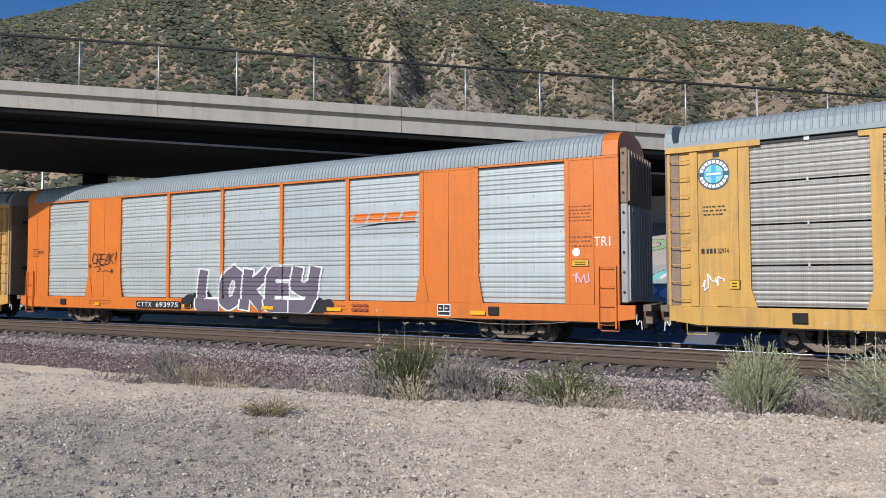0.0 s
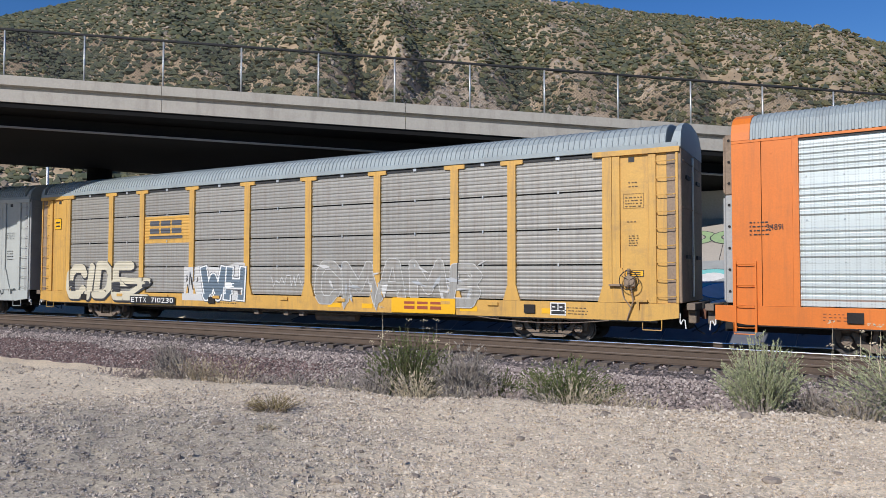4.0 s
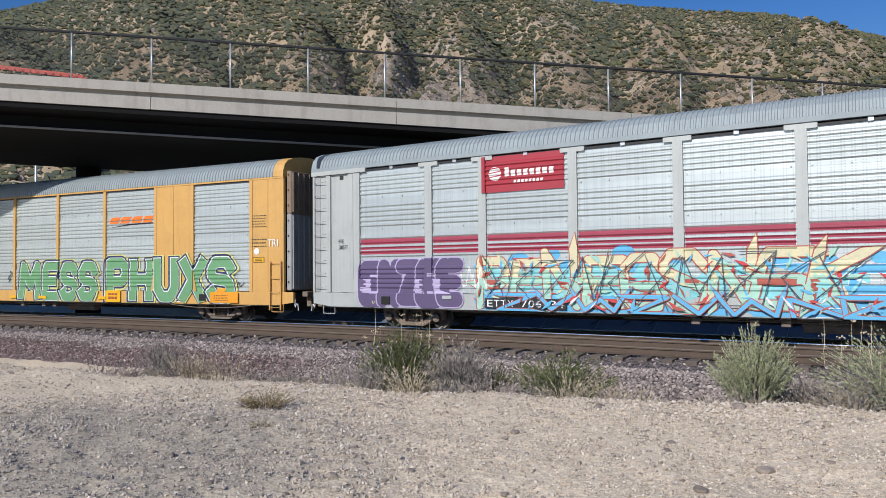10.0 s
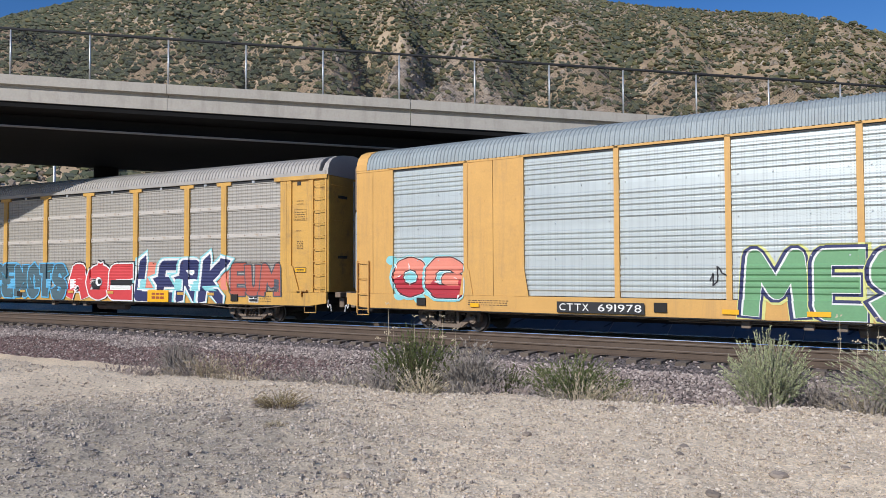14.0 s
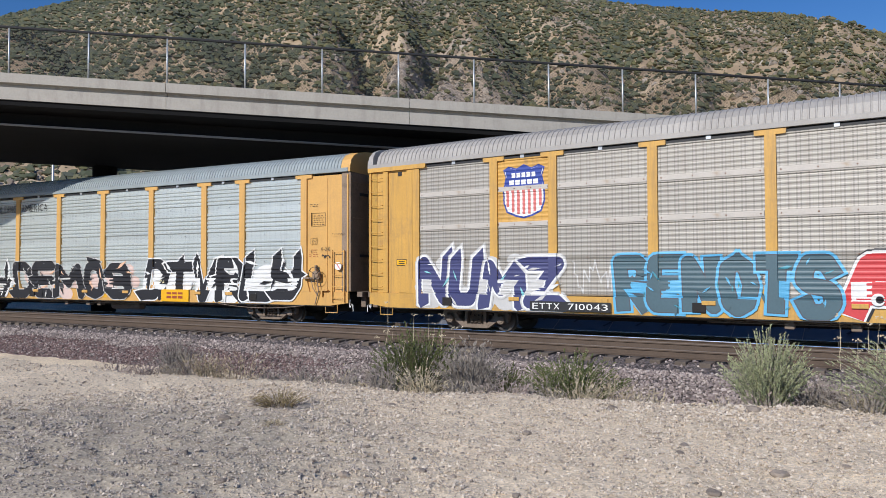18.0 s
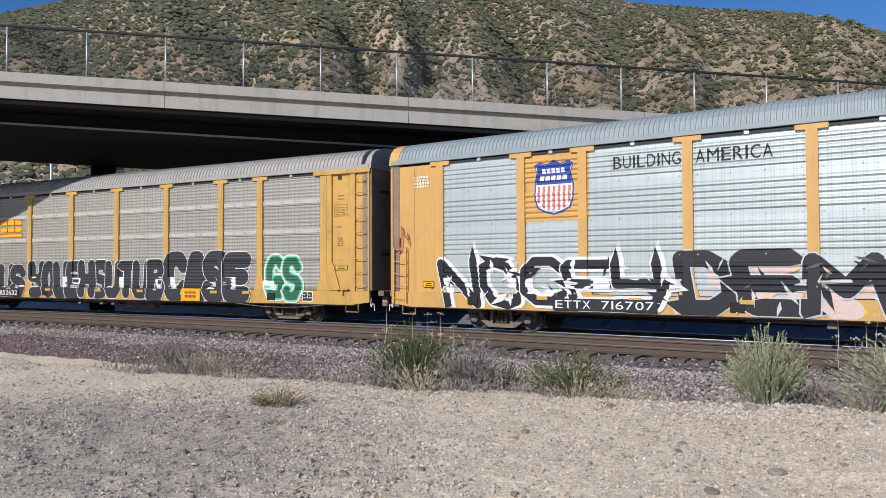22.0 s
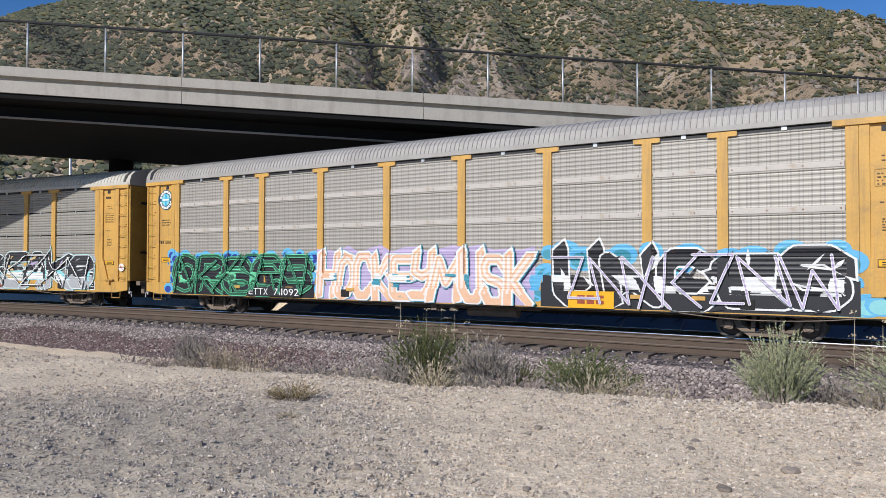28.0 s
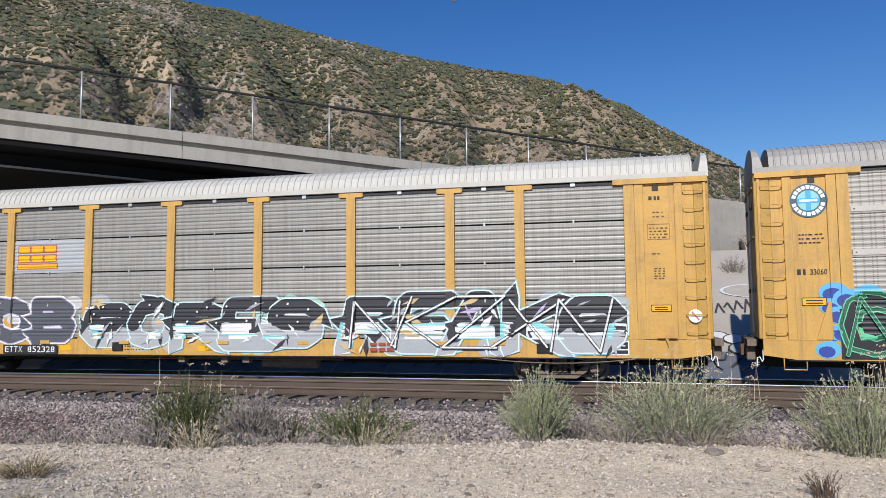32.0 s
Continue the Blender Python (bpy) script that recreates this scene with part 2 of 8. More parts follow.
# ravines down the hill: bearing, how it leans, depth and half width
GULLIES = [(57.5, 9.0, 6.0, 2.2), (48.5, 11.0, 11.0, 2.0), (38.5, 5.0, 9.0, 1.5), (33.0, -3.0, 6.0, 1.3), (25.5, 8.0, 12.0, 1.9), (17.5, 6.0, 7.0, 1.5), (11.0, 5.0, 5.0, 1.2), (4.5, 5.0, 5.0, 1.2), (-1.5, 4.0, 4.0, 1.2)]


def in_ravine(x, y):
    """How near a place on the hill is to a ravine's bed (0 to 1), and its bearing."""
    r, az = math.hypot(x, y), math.degrees(math.atan2(-x, y))
    t, wind = (r - 75.0) / 355.0, 1.6 * noise.noise(Vector((x, y, 0)) * 0.012)
    return max(math.exp(-((az + wind - a - lean * (t - 0.5)) / wide) ** 2) * deep_by / 12.0 for a, lean, deep_by, wide in GULLIES), az


def scree_at(x, y):
    """Pale broken rock shows on the steep middle of the hill and in some ravines."""
    g, az = in_ravine(x, y)
    p = Vector((x, y, 0))
    zone = smooth_step(29, 33, az) * smooth_step(42, 37, az) * smooth_step(120, 210, math.hypot(x, y)) + 0.5 * smooth_step(18, 20, az) * smooth_step(27, 24, az)
    return min(0.8, max(0.0, zone * (0.45 + 1.2 * noise.noise(p * 0.03)) + 0.7 * noise.noise(p * 0.018 + Vector((0, 0, 9))) - 0.12))


def lerp_table(table, v):
    return float(np.interp(v, [p[0] for p in table], [p[1] for p in table]))


def smooth_step(a, b, v):
    t = min(1.0, max(0.0, (v - a) / (b - a)))
    return t * t * (3 - 2 * t)


def ground_z(x, y, rough=True):
    r, az = math.hypot(x, y), math.degrees(math.atan2(-x, y))
    p = Vector((x, y, 0))
    # the gravel bank where the camera stands, its crest and the dip before the ballast
    c = lerp_table(CREST, x) - y
    z = -0.06 + 0.10 * smooth_step(9, 2, y) - 0.85 * smooth_step(0.1, -1.3, c)
    o = off_line(x, y) if r < 80 else 99.0
    if o > 3.5 and o < 99:
        z = -0.9 + 3.0 * smooth_step(5.2, 10.5, o) + 0.25 * noise.noise(p * 0.3)
    if rough and r < 30:
        z += 0.05 * noise.noise(p * 0.7) + 0.026 * noise.noise(p * 2.3) + 0.024 * noise.noise(p * 5.0) + (0.019 * noise.noise(p * 11.0) if r < 14 else 0.0)
    if rough and r < 14:
        # ruts and small slumps where the bank is loose
        z += 0.04 * smooth_step(5.0, 2.2, math.hypot(x + 6.6, y - 3.6)) * noise.noise(Vector((x * 2.2 + y, y * 5.0 - x, 4)))
    # the hill
    d0, d1 = 75.0, 430.0
    if r > 40:
        t = (r - d0) / (d1 - d0)
        e = math.tan(radians(lerp_table(SKYLINE, az)))
        if t < 1:
            h = d1 * e * max(0.0, t) ** 1.12
            w = smooth_step(0, 0.25, t) * (1 - smooth_step(0.72, 1.0, t))
        else:
            h = d1 * e * (1 - 0.35 * smooth_step(1.0, 2.6, t))
            w = 0.0
        q = Vector((az * 0.16 + 0.15 * noise.noise(p * 0.015), r * 0.0035, 0))
        gully = noise.multi_fractal(q, 1.0, 2.2, 4, noise_basis="PERLIN_ORIGINAL") - 1.0
        h += w * (min(26, 0.075 * r) * gully * 0.5 + 3.0 * noise.noise(p * 0.04) + 2.0 * noise.noise(p * 0.11)) * min(1.0, e * 3)
        h += w * (0.9 * noise.noise(p * 0.22) + 0.5 * noise.noise(p * 0.41))
        wind = 1.6 * noise.noise(p * 0.012)
        for a0, lean, deep_by, wide in GULLIES:
            d = (az + wind - a0 - lean * (t - 0.5)) / wide
            h += 0.7 * w * deep_by * (0.45 * math.exp(-((abs(d) - 1.7) / 0.9) ** 2) - math.exp(-d * d) * (1.0 + 0.3 * noise.noise(p * 0.06)))
        z = z * (1 - smooth_step(40, 75, r)) + max(h, 0.0) + (-0.6 + 0.3 * noise.noise(p * 0.03)) * smooth_step(40, 75, r)
    return z


# middle and reach of the spread of dark chippings
CHIPS = (-7.2, 4.1, 3.4)


def build_ground():
    az = [-180 + 6 * i for i in range(23)] + [-42 + 0.55 * i for i in range(220)] + [80 + 6 * i for i in range(17)]
    rs = [0.0] + [1.2 * 1.022 ** i for i in range(182)]
    while rs[-1] < 460:
        rs.append(rs[-1] + max(3.5, rs[-1] * 0.017))
    rs += [520, 620, 800, 1100, 1600, 2400, 3600]
    verts, faces, na = [], [], len(az)
    for r in rs:
        for a in az:
            x, y = -math.sin(radians(a)) * r, math.cos(radians(a)) * r
            verts.append((x, y, ground_z(x, y)))
    for i in range(len(rs) - 1):
        for j in range(na):
            a, b = i * na + j, i * na + (j + 1) % na
            faces.append((b, a, a + na, b + na))
    m = material("dry_earth_and_gravel", (0.70, 0.575, 0.415), 0.95, vary=0.22, scale=0.5, fine=14.0, bump=0.35, dist=0.03)
    n, l, b = tree_of(m)
    # stony grain near by, bare scree and soil on the hill
    tc = n.new("ShaderNodeTexCoord")
    vo = n.new("ShaderNodeTexVoronoi")
    vo.inputs["Scale"].default_value = 34
    l.new(tc.outputs["Object"], vo.inputs["Vector"])
    ramp = n.new("ShaderNodeMapRange")
    ramp.inputs["From Min"].default_value, ramp.inputs["From Max"].default_value = 0.0, 1.0
    ramp.inputs["To Min"].default_value, ramp.inputs["To Max"].default_value = 0.74, 1.18
    sep = n.new("ShaderNodeSeparateColor")
    l.new(vo.outputs["Color"], sep.inputs[0])
    l.new(sep.outputs[0], ramp.inputs["Value"])
    old = b.inputs["Base Color"].links[0].from_socket
    mul = n.new("ShaderNodeMix")
    mul.data_type, mul.blend_type = "RGBA", "MULTIPLY"
    mul.inputs["Factor"].default_value = 1.0
    l.new(old, mul.inputs["A"])
    l.new(ramp.outputs[0], mul.inputs["B"])
    # a spread of dark loose chippings over part of the bank, ragged at its rim
    wob = n.new("ShaderNodeTexNoise")
    wob.inputs["Scale"].default_value, wob.inputs["Detail"].default_value, wob.inputs["Roughness"].default_value = 1.1, 8, 0.7
    l.new(tc.outputs["Object"], wob.inputs["Vector"])
    far_off = n.new("ShaderNodeVectorMath")
    far_off.operation = "DISTANCE"
    far_off.inputs[1].default_value = (CHIPS[0], CHIPS[1], 0)
    l.new(tc.outputs["Object"], far_off.inputs[0])
    edge = n.new("ShaderNodeMath")
    edge.operation = "MULTIPLY_ADD"
    edge.inputs[1].default_value = 4.0
    l.new(wob.outputs[0], edge.inputs[0]), l.new(far_off.outputs["Value"], edge.inputs[2])
    spread = n.new("ShaderNodeMapRange")
    spread.inputs["From Min"].default_value, spread.inputs["From Max"].default_value = CHIPS[2] + 2.5, CHIPS[2] + 0.9
    spread.inputs["To Max"].default_value = 0.85
    l.new(edge.outputs[0], spread.inputs["Value"])
    chips = n.new("ShaderNodeMix")
    chips.data_type, chips.blend_type = "RGBA", "MULTIPLY"
    l.new(spread.outputs[0], chips.inputs["Factor"])
    l.new(mul.outputs["Result"], chips.inputs["A"])
    chips.inputs["B"].default_value = (0.58, 0.605, 0.63, 1)
    mul = chips
    hill = n.new("ShaderNodeTexNoise")
    hill.inputs["Scale"].default_value, hill.inputs["Detail"].default_value, hill.inputs["Roughness"].default_value = 0.035, 9, 0.68
    l.new(tc.outputs["Object"], hill.inputs["Vector"])
    cr = n.new("ShaderNodeValToRGB")
    e = cr.color_ramp.elements
    e[0].position, e[0].color = 0.36, (0.20, 0.145, 0.095, 1)
    e[1].position, e[1].color = 0.66, (0.46, 0.355, 0.245, 1)
    mid = e.new(0.52)
    mid.color = (0.34, 0.25, 0.155, 1)
    l.new(hill.outputs[0], cr.inputs[0])
    # pale rubble where the rock breaks through the soil
    rubble = n.new("ShaderNodeTexVoronoi")
    rubble.inputs["Scale"].default_value = 0.85
    l.new(tc.outputs["Object"], rubble.inputs["Vector"])
    rub = n.new("ShaderNodeValToRGB")
    rub.color_ramp.elements[0].color, rub.color_ramp.elements[1].color = (0.17, 0.14, 0.115, 1), (0.47, 0.40, 0.34, 1)
    rsep = n.new("ShaderNodeSeparateColor")
    l.new(rubble.outputs["Color"], rsep.inputs[0]), l.new(rsep.outputs[0], rub.inputs[0])
    att = n.new("ShaderNodeAttribute")
    att.attribute_name = "rubble"
    scree = n.new("ShaderNodeMix")
    scree.data_type = "RGBA"
    l.new(att.outputs["Fac"], scree.inputs["Factor"]), l.new(cr.outputs[0], scree.inputs["A"]), l.new(rub.outputs[0], scree.inputs["B"])
    geo = n.new("ShaderNodeSeparateXYZ")
    l.new(tc.outputs["Object"], geo.inputs[0])
    far = n.new("ShaderNodeMapRange")
    far.inputs["From Min"].default_value, far.inputs["From Max"].default_value = 40, 70
    l.new(geo.outputs["Y"], far.inputs["Value"])
    mx = n.new("ShaderNodeMix")
    mx.data_type = "RGBA"
    l.new(far.outputs[0], mx.inputs["Factor"])
    l.new(mul.outputs["Result"], mx.inputs["A"])
    l.new(scree.outputs["Result"], mx.inputs["B"])
    l.new(mx.outputs["Result"], b.inputs["Base Color"])
    bp = n.new("ShaderNodeBump")
    bp.inputs["Strength"].default_value, bp.inputs["Distance"].default_value = 0.5, 0.010
    l.new(vo.outputs["Distance"], bp.inputs["Height"])
    l.new(b.inputs["Normal"].links[0].from_socket, bp.inputs["Normal"])
    l.new(bp.outputs[0], b.inputs["Normal"])
    ob = sheet("ground", verts, faces, m, True)
    soil = ob.data.attributes.new("rubble", "FLOAT", "POINT")
    soil.data.foreach_set("value", [scree_at(x, y) if x * x + y * y > 3600 and abs(x) < 520 and y > 0 else 0.0 for x, y, z in verts])
    tagged(ob, "sandy gravel bank rising to a dry scrub hillside", "ground", kind="structure")


build_ground()

# ---- hillside scrub ----


def ico(sub):
    bm = bmesh.new()
    bmesh.ops.create_icosphere(bm, subdivisions=sub, radius=1)
    bm.verts.ensure_lookup_table()
    v = np.array([q.co[:] for q in bm.verts])
    f = np.array([[q.index for q in g.verts] for g in bm.faces])
    bm.free()
    return v, f


def island_material(name, colours, rough=0.9, scale=5, fine=60, bump=0.4, dist=0.01):
    """A surface whose colour differs from piece to piece."""
    m = material(name, (0.4, 0.35, 0.3), rough, vary=0.2, scale=scale, fine=fine, bump=bump, dist=dist)
    n, l, b = tree_of(m)
    g = n.new("ShaderNodeNewGeometry")
    r = n.new("ShaderNodeValToRGB")
    e = r.color_ramp.elements
    while len(e) < len(colours):
        e.new(0.5)
    for k, c in enumerate(colours):
        e[k].position, e[k].color = k / (len(colours) - 1), (*c, 1)
    l.new(g.outputs["Random Per Island"], r.inputs[0])
    l.new(r.outputs[0], b.inputs["Base Color"])
    return m


def build_scrub():
    rng = np.random.default_rng(5)
    v0 = np.array([(1, 0, 0), (-1, 0, 0), (0, 1, 0), (0, -1, 0), (0, 0, 1), (0, 0, -0.6), (0.6, 0.6, 0.6), (-0.6, -0.6, 0.6)], float)
    f0 = np.array([(0, 2, 6), (2, 4, 6), (4, 0, 6), (2, 1, 4), (1, 3, 7), (3, 4, 7), (4, 1, 7), (3, 0, 4), (2, 0, 5), (1, 2, 5), (3, 1, 5), (0, 3, 5)])
    dense = island_material("dark_grey_green_scrub", [(0.045, 0.058, 0.036), (0.075, 0.084, 0.046), (0.105, 0.108, 0.058), (0.060, 0.070, 0.052), (0.135, 0.125, 0.070)], bump=0.0)
    dry = island_material("olive_dry_scrub", [(0.095, 0.095, 0.038), (0.14, 0.125, 0.055), (0.075, 0.075, 0.035), (0.19, 0.155, 0.085)], bump=0.0)
    heaps = {"hillside_scrub": [], "dry_hillside_scrub": []}
    made = 0
    while made < 84000:
        az = rng.uniform(-16, 68)
        r = math.sqrt(rng.uniform(70 ** 2, 436 ** 2))
        x, y = -math.sin(radians(az)) * r, math.cos(radians(az)) * r
        if r < 118 and 4 < az < 50:
            continue
        g, _ = in_ravine(x, y)
        d = noise.noise(Vector((x * 0.03, y * 0.03, 3))) + 0.6 * noise.noise(Vector((x * 0.008, y * 0.008, 7)))
        left = smooth_step(40, 50, az)
        crowd = 0.56 + 0.55 * d + 0.75 * g + 0.30 * left + 0.15 * smooth_step(20, 30, az) - 0.60 * scree_at(x, y) - 0.06 * smooth_step(16, 4, az)
        if rng.random() > crowd:
            continue
        s = (0.26 + 0.84 * rng.random() ** 2.6) * (0.62 + 0.38 * min(1.0, r / 260)) * (1 + 0.45 * g)
        w = v0 * (1 + rng.uniform(-0.42, 0.42, (len(v0), 1))) * np.array([s * rng.uniform(0.8, 1.4), s * rng.uniform(0.8, 1.4), s * rng.uniform(0.8, 1.35)])
        heap = "dry_hillside_scrub" if rng.random() < 0.42 - 0.30 * g - 0.22 * left + 0.25 * smooth_step(16, 6, az) else "hillside_scrub"
        heaps[heap].append(w + (x, y, ground_z(x, y) + 0.3 * s))
        made += 1
    for name, mat in (("hillside_scrub", dense), ("dry_hillside_scrub", dry)):
        k = len(heaps[name])
        fs = (f0[None] + (np.arange(k) * len(v0))[:, None, None]).reshape(-1, 3)
        ob = sheet(name, np.concatenate(heaps[name]).tolist(), fs.tolist(), mat)
        tagged(ob, "low grey-green desert shrubs dotting the dry hillside", "scrub", kind="stuff")


build_scrub()


def build_hill_rocks():
    rng = np.random.default_rng(15)
    v0, f0 = ico(1)
    vs, fs, k = [], [], 0
    while k < 14000:
        az = rng.uniform(-16, 68)
        r = math.sqrt(rng.uniform(75 ** 2, 434 ** 2))
        x, y = -math.sin(radians(az)) * r, math.cos(radians(az)) * r
        if 0.12 + 0.9 * scree_at(x, y) + 0.2 * noise.noise(Vector((x * 0.02, y * 0.02, 11))) < rng.random():
            continue
        s = 0.18 + 0.75 * rng.random() ** 3
        w = v0 * (1 + rng.uniform(-0.35, 0.35, (len(v0), 1))) * (s * rng.uniform(0.7, 1.5, 3))
        vs.append(w + (x, y, ground_z(x, y) + 0.1 * s))
        fs.append(f0 + k * len(v0))
        k += 1
    rock = island_material("hill_rock", [(0.20, 0.165, 0.13), (0.31, 0.265, 0.22), (0.25, 0.19, 0.135), (0.40, 0.345, 0.29)], scale=0.4, fine=4, bump=0.5, dist=0.1)
    ob = sheet("hill_rock", np.concatenate(vs).tolist(), np.concatenate(fs).tolist(), rock)
    tagged(ob, "brown-grey rock outcrops strewn over the hillside", "rocks", kind="stuff")


build_hill_rocks()

# ---- ballast and the two tracks ----
BALLAST = material("grey_mauve_crushed_ballast", (0.24, 0.20, 0.19), 0.95, vary=0.3, scale=0.5, fine=14, bump=0.7, dist=0.04)
nb, lb, bb = tree_of(BALLAST)
tcb, vob, rb, hb = nb.new("ShaderNodeTexCoord"), nb.new("ShaderNodeTexVoronoi"), nb.new("ShaderNodeValToRGB"), nb.new("ShaderNodeBump")
vob.inputs["Scale"].default_value = 24
lb.new(tcb.outputs["Object"], vob.inputs["Vector"])
rb.color_ramp.elements[0].color, rb.color_ramp.elements[1].color = (0.025, 0.021, 0.020, 1), (0.24, 0.20, 0.19, 1)
sb = nb.new("ShaderNodeSeparateColor")
lb.new(vob.outputs["Color"], sb.inputs[0])
lb.new(sb.outputs[1], rb.inputs[0])
lb.new(rb.outputs[0], bb.inputs["Base Color"])
hb.inputs["Strength"].default_value, hb.inputs["Distance"].default_value = 1.0, 0.05
hb.invert = True
lb.new(vob.outputs["Distance"], hb.inputs["Height"])
lb.new(hb.outputs[0], bb.inputs["Normal"])
S0, S1 = -150.0, 90.0
ballast = swept("ballast_bed", [(4.6, -1.4), (2.6, -0.34), (-1.9, -0.34), (-2.5, -0.13), (-5.22, -0.15), (-6.05, -0.33), (-8.3, -1.35), (-8.3, -1.6), (4.6, -1.6)], S0, S1, 2.0, BALLAST)
tagged(ballast, "grey-mauve crushed stone ballast under two tracks", "ballast", kind="structure")
RAIL = [(-0.075, 0), (-0.075, -0.012), (-0.012, -0.03), (-0.010, -0.125), (-0.036, -0.140), (-0.037, -0.165), (-0.030, -0.180), (0.030, -0.180), (0.037, -0.165), (0.036, -0.140), (0.010, -0.125), (0.012, -0.03), (0.075, -0.012), (0.075, 0)]
TRACKS = (("far_track", 0.0, 0.0), ("near_track", -4.1, 0.165))


def build_track(name, off, lift):
    top = RAIL_Z + lift
    tr = thing(name, Matrix(), "railway track of steel rails on timber ties", "railway track", kind="structure")
    for side in (-0.7525, 0.7525):
        o = off + side
        prof = [(o - p, top - 0.18 - z) for p, z in RAIL]
        r = swept("rail", prof, S0, S1, 2.0, RAIL_SIDE)
        r.parent = tr
        h = swept("rail_head", [(o - 0.033, top + 0.002), (o + 0.033, top + 0.002), (o + 0.036, top - 0.012), (o - 0.036, top - 0.012)], S0, S1, 2.0, RAIL_TOP if off == 0 else material("dull_rail_head", (0.15, 0.115, 0.09), 0.7, 0.2, vary=0.15, scale=1.5, fine=30, bump=0.05))
        h.parent = r
    bm = bmesh.new()
    add_box(bm, -0.115, 0.115, -1.3, 1.3, -0.17, 0, bevel=0.012)
    me = mesh_of(bm, "tie", TIE)
    n = 0
    for i in range(150):
        s = -62 + i * 0.52
        d = on_line(s + 0.1, off) - on_line(s, off)
        m = Matrix.Translation(on_line(s, off + random.uniform(-0.04, 0.04), top - 0.185)) @ Matrix.Rotation(math.atan2(d.y, d.x) + random.uniform(-0.015, 0.015), 4, "Z")
        part("tie", me, None, tr, m=m)


for tr_name, tr_off, tr_lift in TRACKS:
    build_track(tr_name, tr_off, tr_lift)

# ---- road bridge over the line ----
BR_ANGLE = radians(34.954)
BR_SLOPE = -0.0557
BRIDGE = Matrix.Translation((-26.64, 16.336, 9.447)) @ Matrix.Rotation(BR_ANGLE, 4, "Z")
POST = 3.05


def slope_box(bm, x0, x1, y0, y1, z0, z1):
    vs = add_box(bm, x0, x1, y0, y1, z0, z1)
    for v in vs:
        v.co.z += BR_SLOPE * v.co.x


def slope_prism(bm, outline, x0, x1):
    lo = len(bm.verts)
    add_prism(bm, outline, "x", x0, x1)
    bm.verts.ensure_lookup_table()
    for v in bm.verts[lo:]:
        v.co.z += BR_SLOPE * v.co.x


def build_bridge():
    br = thing("road_bridge", BRIDGE, "grey concrete road overbridge with chain-link safety fence", "bridge", kind="structure")
    x0, x1 = -92.0, 41.2
    for i in range(14):
        a, b = x0 + (x1 - x0) * i / 14, x0 + (x1 - x0) * (i + 1) / 14 - 0.02
        bm = bmesh.new()
        slope_prism(bm, [(-0.24, -0.12), (0.16, -0.12), (0.2, -0.46), (0.26, -1.14), (-0.18, -1.14), (-0.18, -0.66), (-0.03, -0.64), (-0.03, -0.52), (-0.24, -0.49)], a, b)
        part("parapet", bm, CONCRETE, br)
    # deck, girder and piers carry the underside's shade in their colour
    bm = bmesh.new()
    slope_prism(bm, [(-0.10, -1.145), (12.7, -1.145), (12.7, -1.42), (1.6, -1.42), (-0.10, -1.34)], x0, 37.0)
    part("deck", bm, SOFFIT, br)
    bm = bmesh.new()
    slope_prism(bm, [(0.30, -1.141), (0.30, -1.0), (12.2, -1.0), (12.2, -1.141)], x0, x1)
    part("roadway", bm, material("road_asphalt", (0.055, 0.054, 0.052), 0.9, vary=0.2, scale=0.4, fine=20, bump=0.2), br)
    bm = bmesh.new()
    slope_prism(bm, [(12.3, -0.12), (12.6, -0.12), (12.65, -1.14), (12.25, -1.14)], x0, x1)
    part("parapet", bm, CONCRETE, br)
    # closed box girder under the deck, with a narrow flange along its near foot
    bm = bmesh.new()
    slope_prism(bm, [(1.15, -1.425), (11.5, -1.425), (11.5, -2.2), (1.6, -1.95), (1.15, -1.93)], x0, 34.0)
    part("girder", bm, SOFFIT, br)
    bm = bmesh.new()
    slope_prism(bm, [(0.86, -1.90), (1.146, -1.86), (1.146, -1.94), (0.86, -1.94)], x0, 34.0)
    part("flange", bm, material("weathered_flange_steel", (0.20, 0.20, 0.21), 0.7, 0.2, vary=0.25, scale=1.2, fine=20, bump=0.1), br)
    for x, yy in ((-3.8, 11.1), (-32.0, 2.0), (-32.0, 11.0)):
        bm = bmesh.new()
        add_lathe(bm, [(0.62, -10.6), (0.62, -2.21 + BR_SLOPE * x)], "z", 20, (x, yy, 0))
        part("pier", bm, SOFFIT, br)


build_bridge()


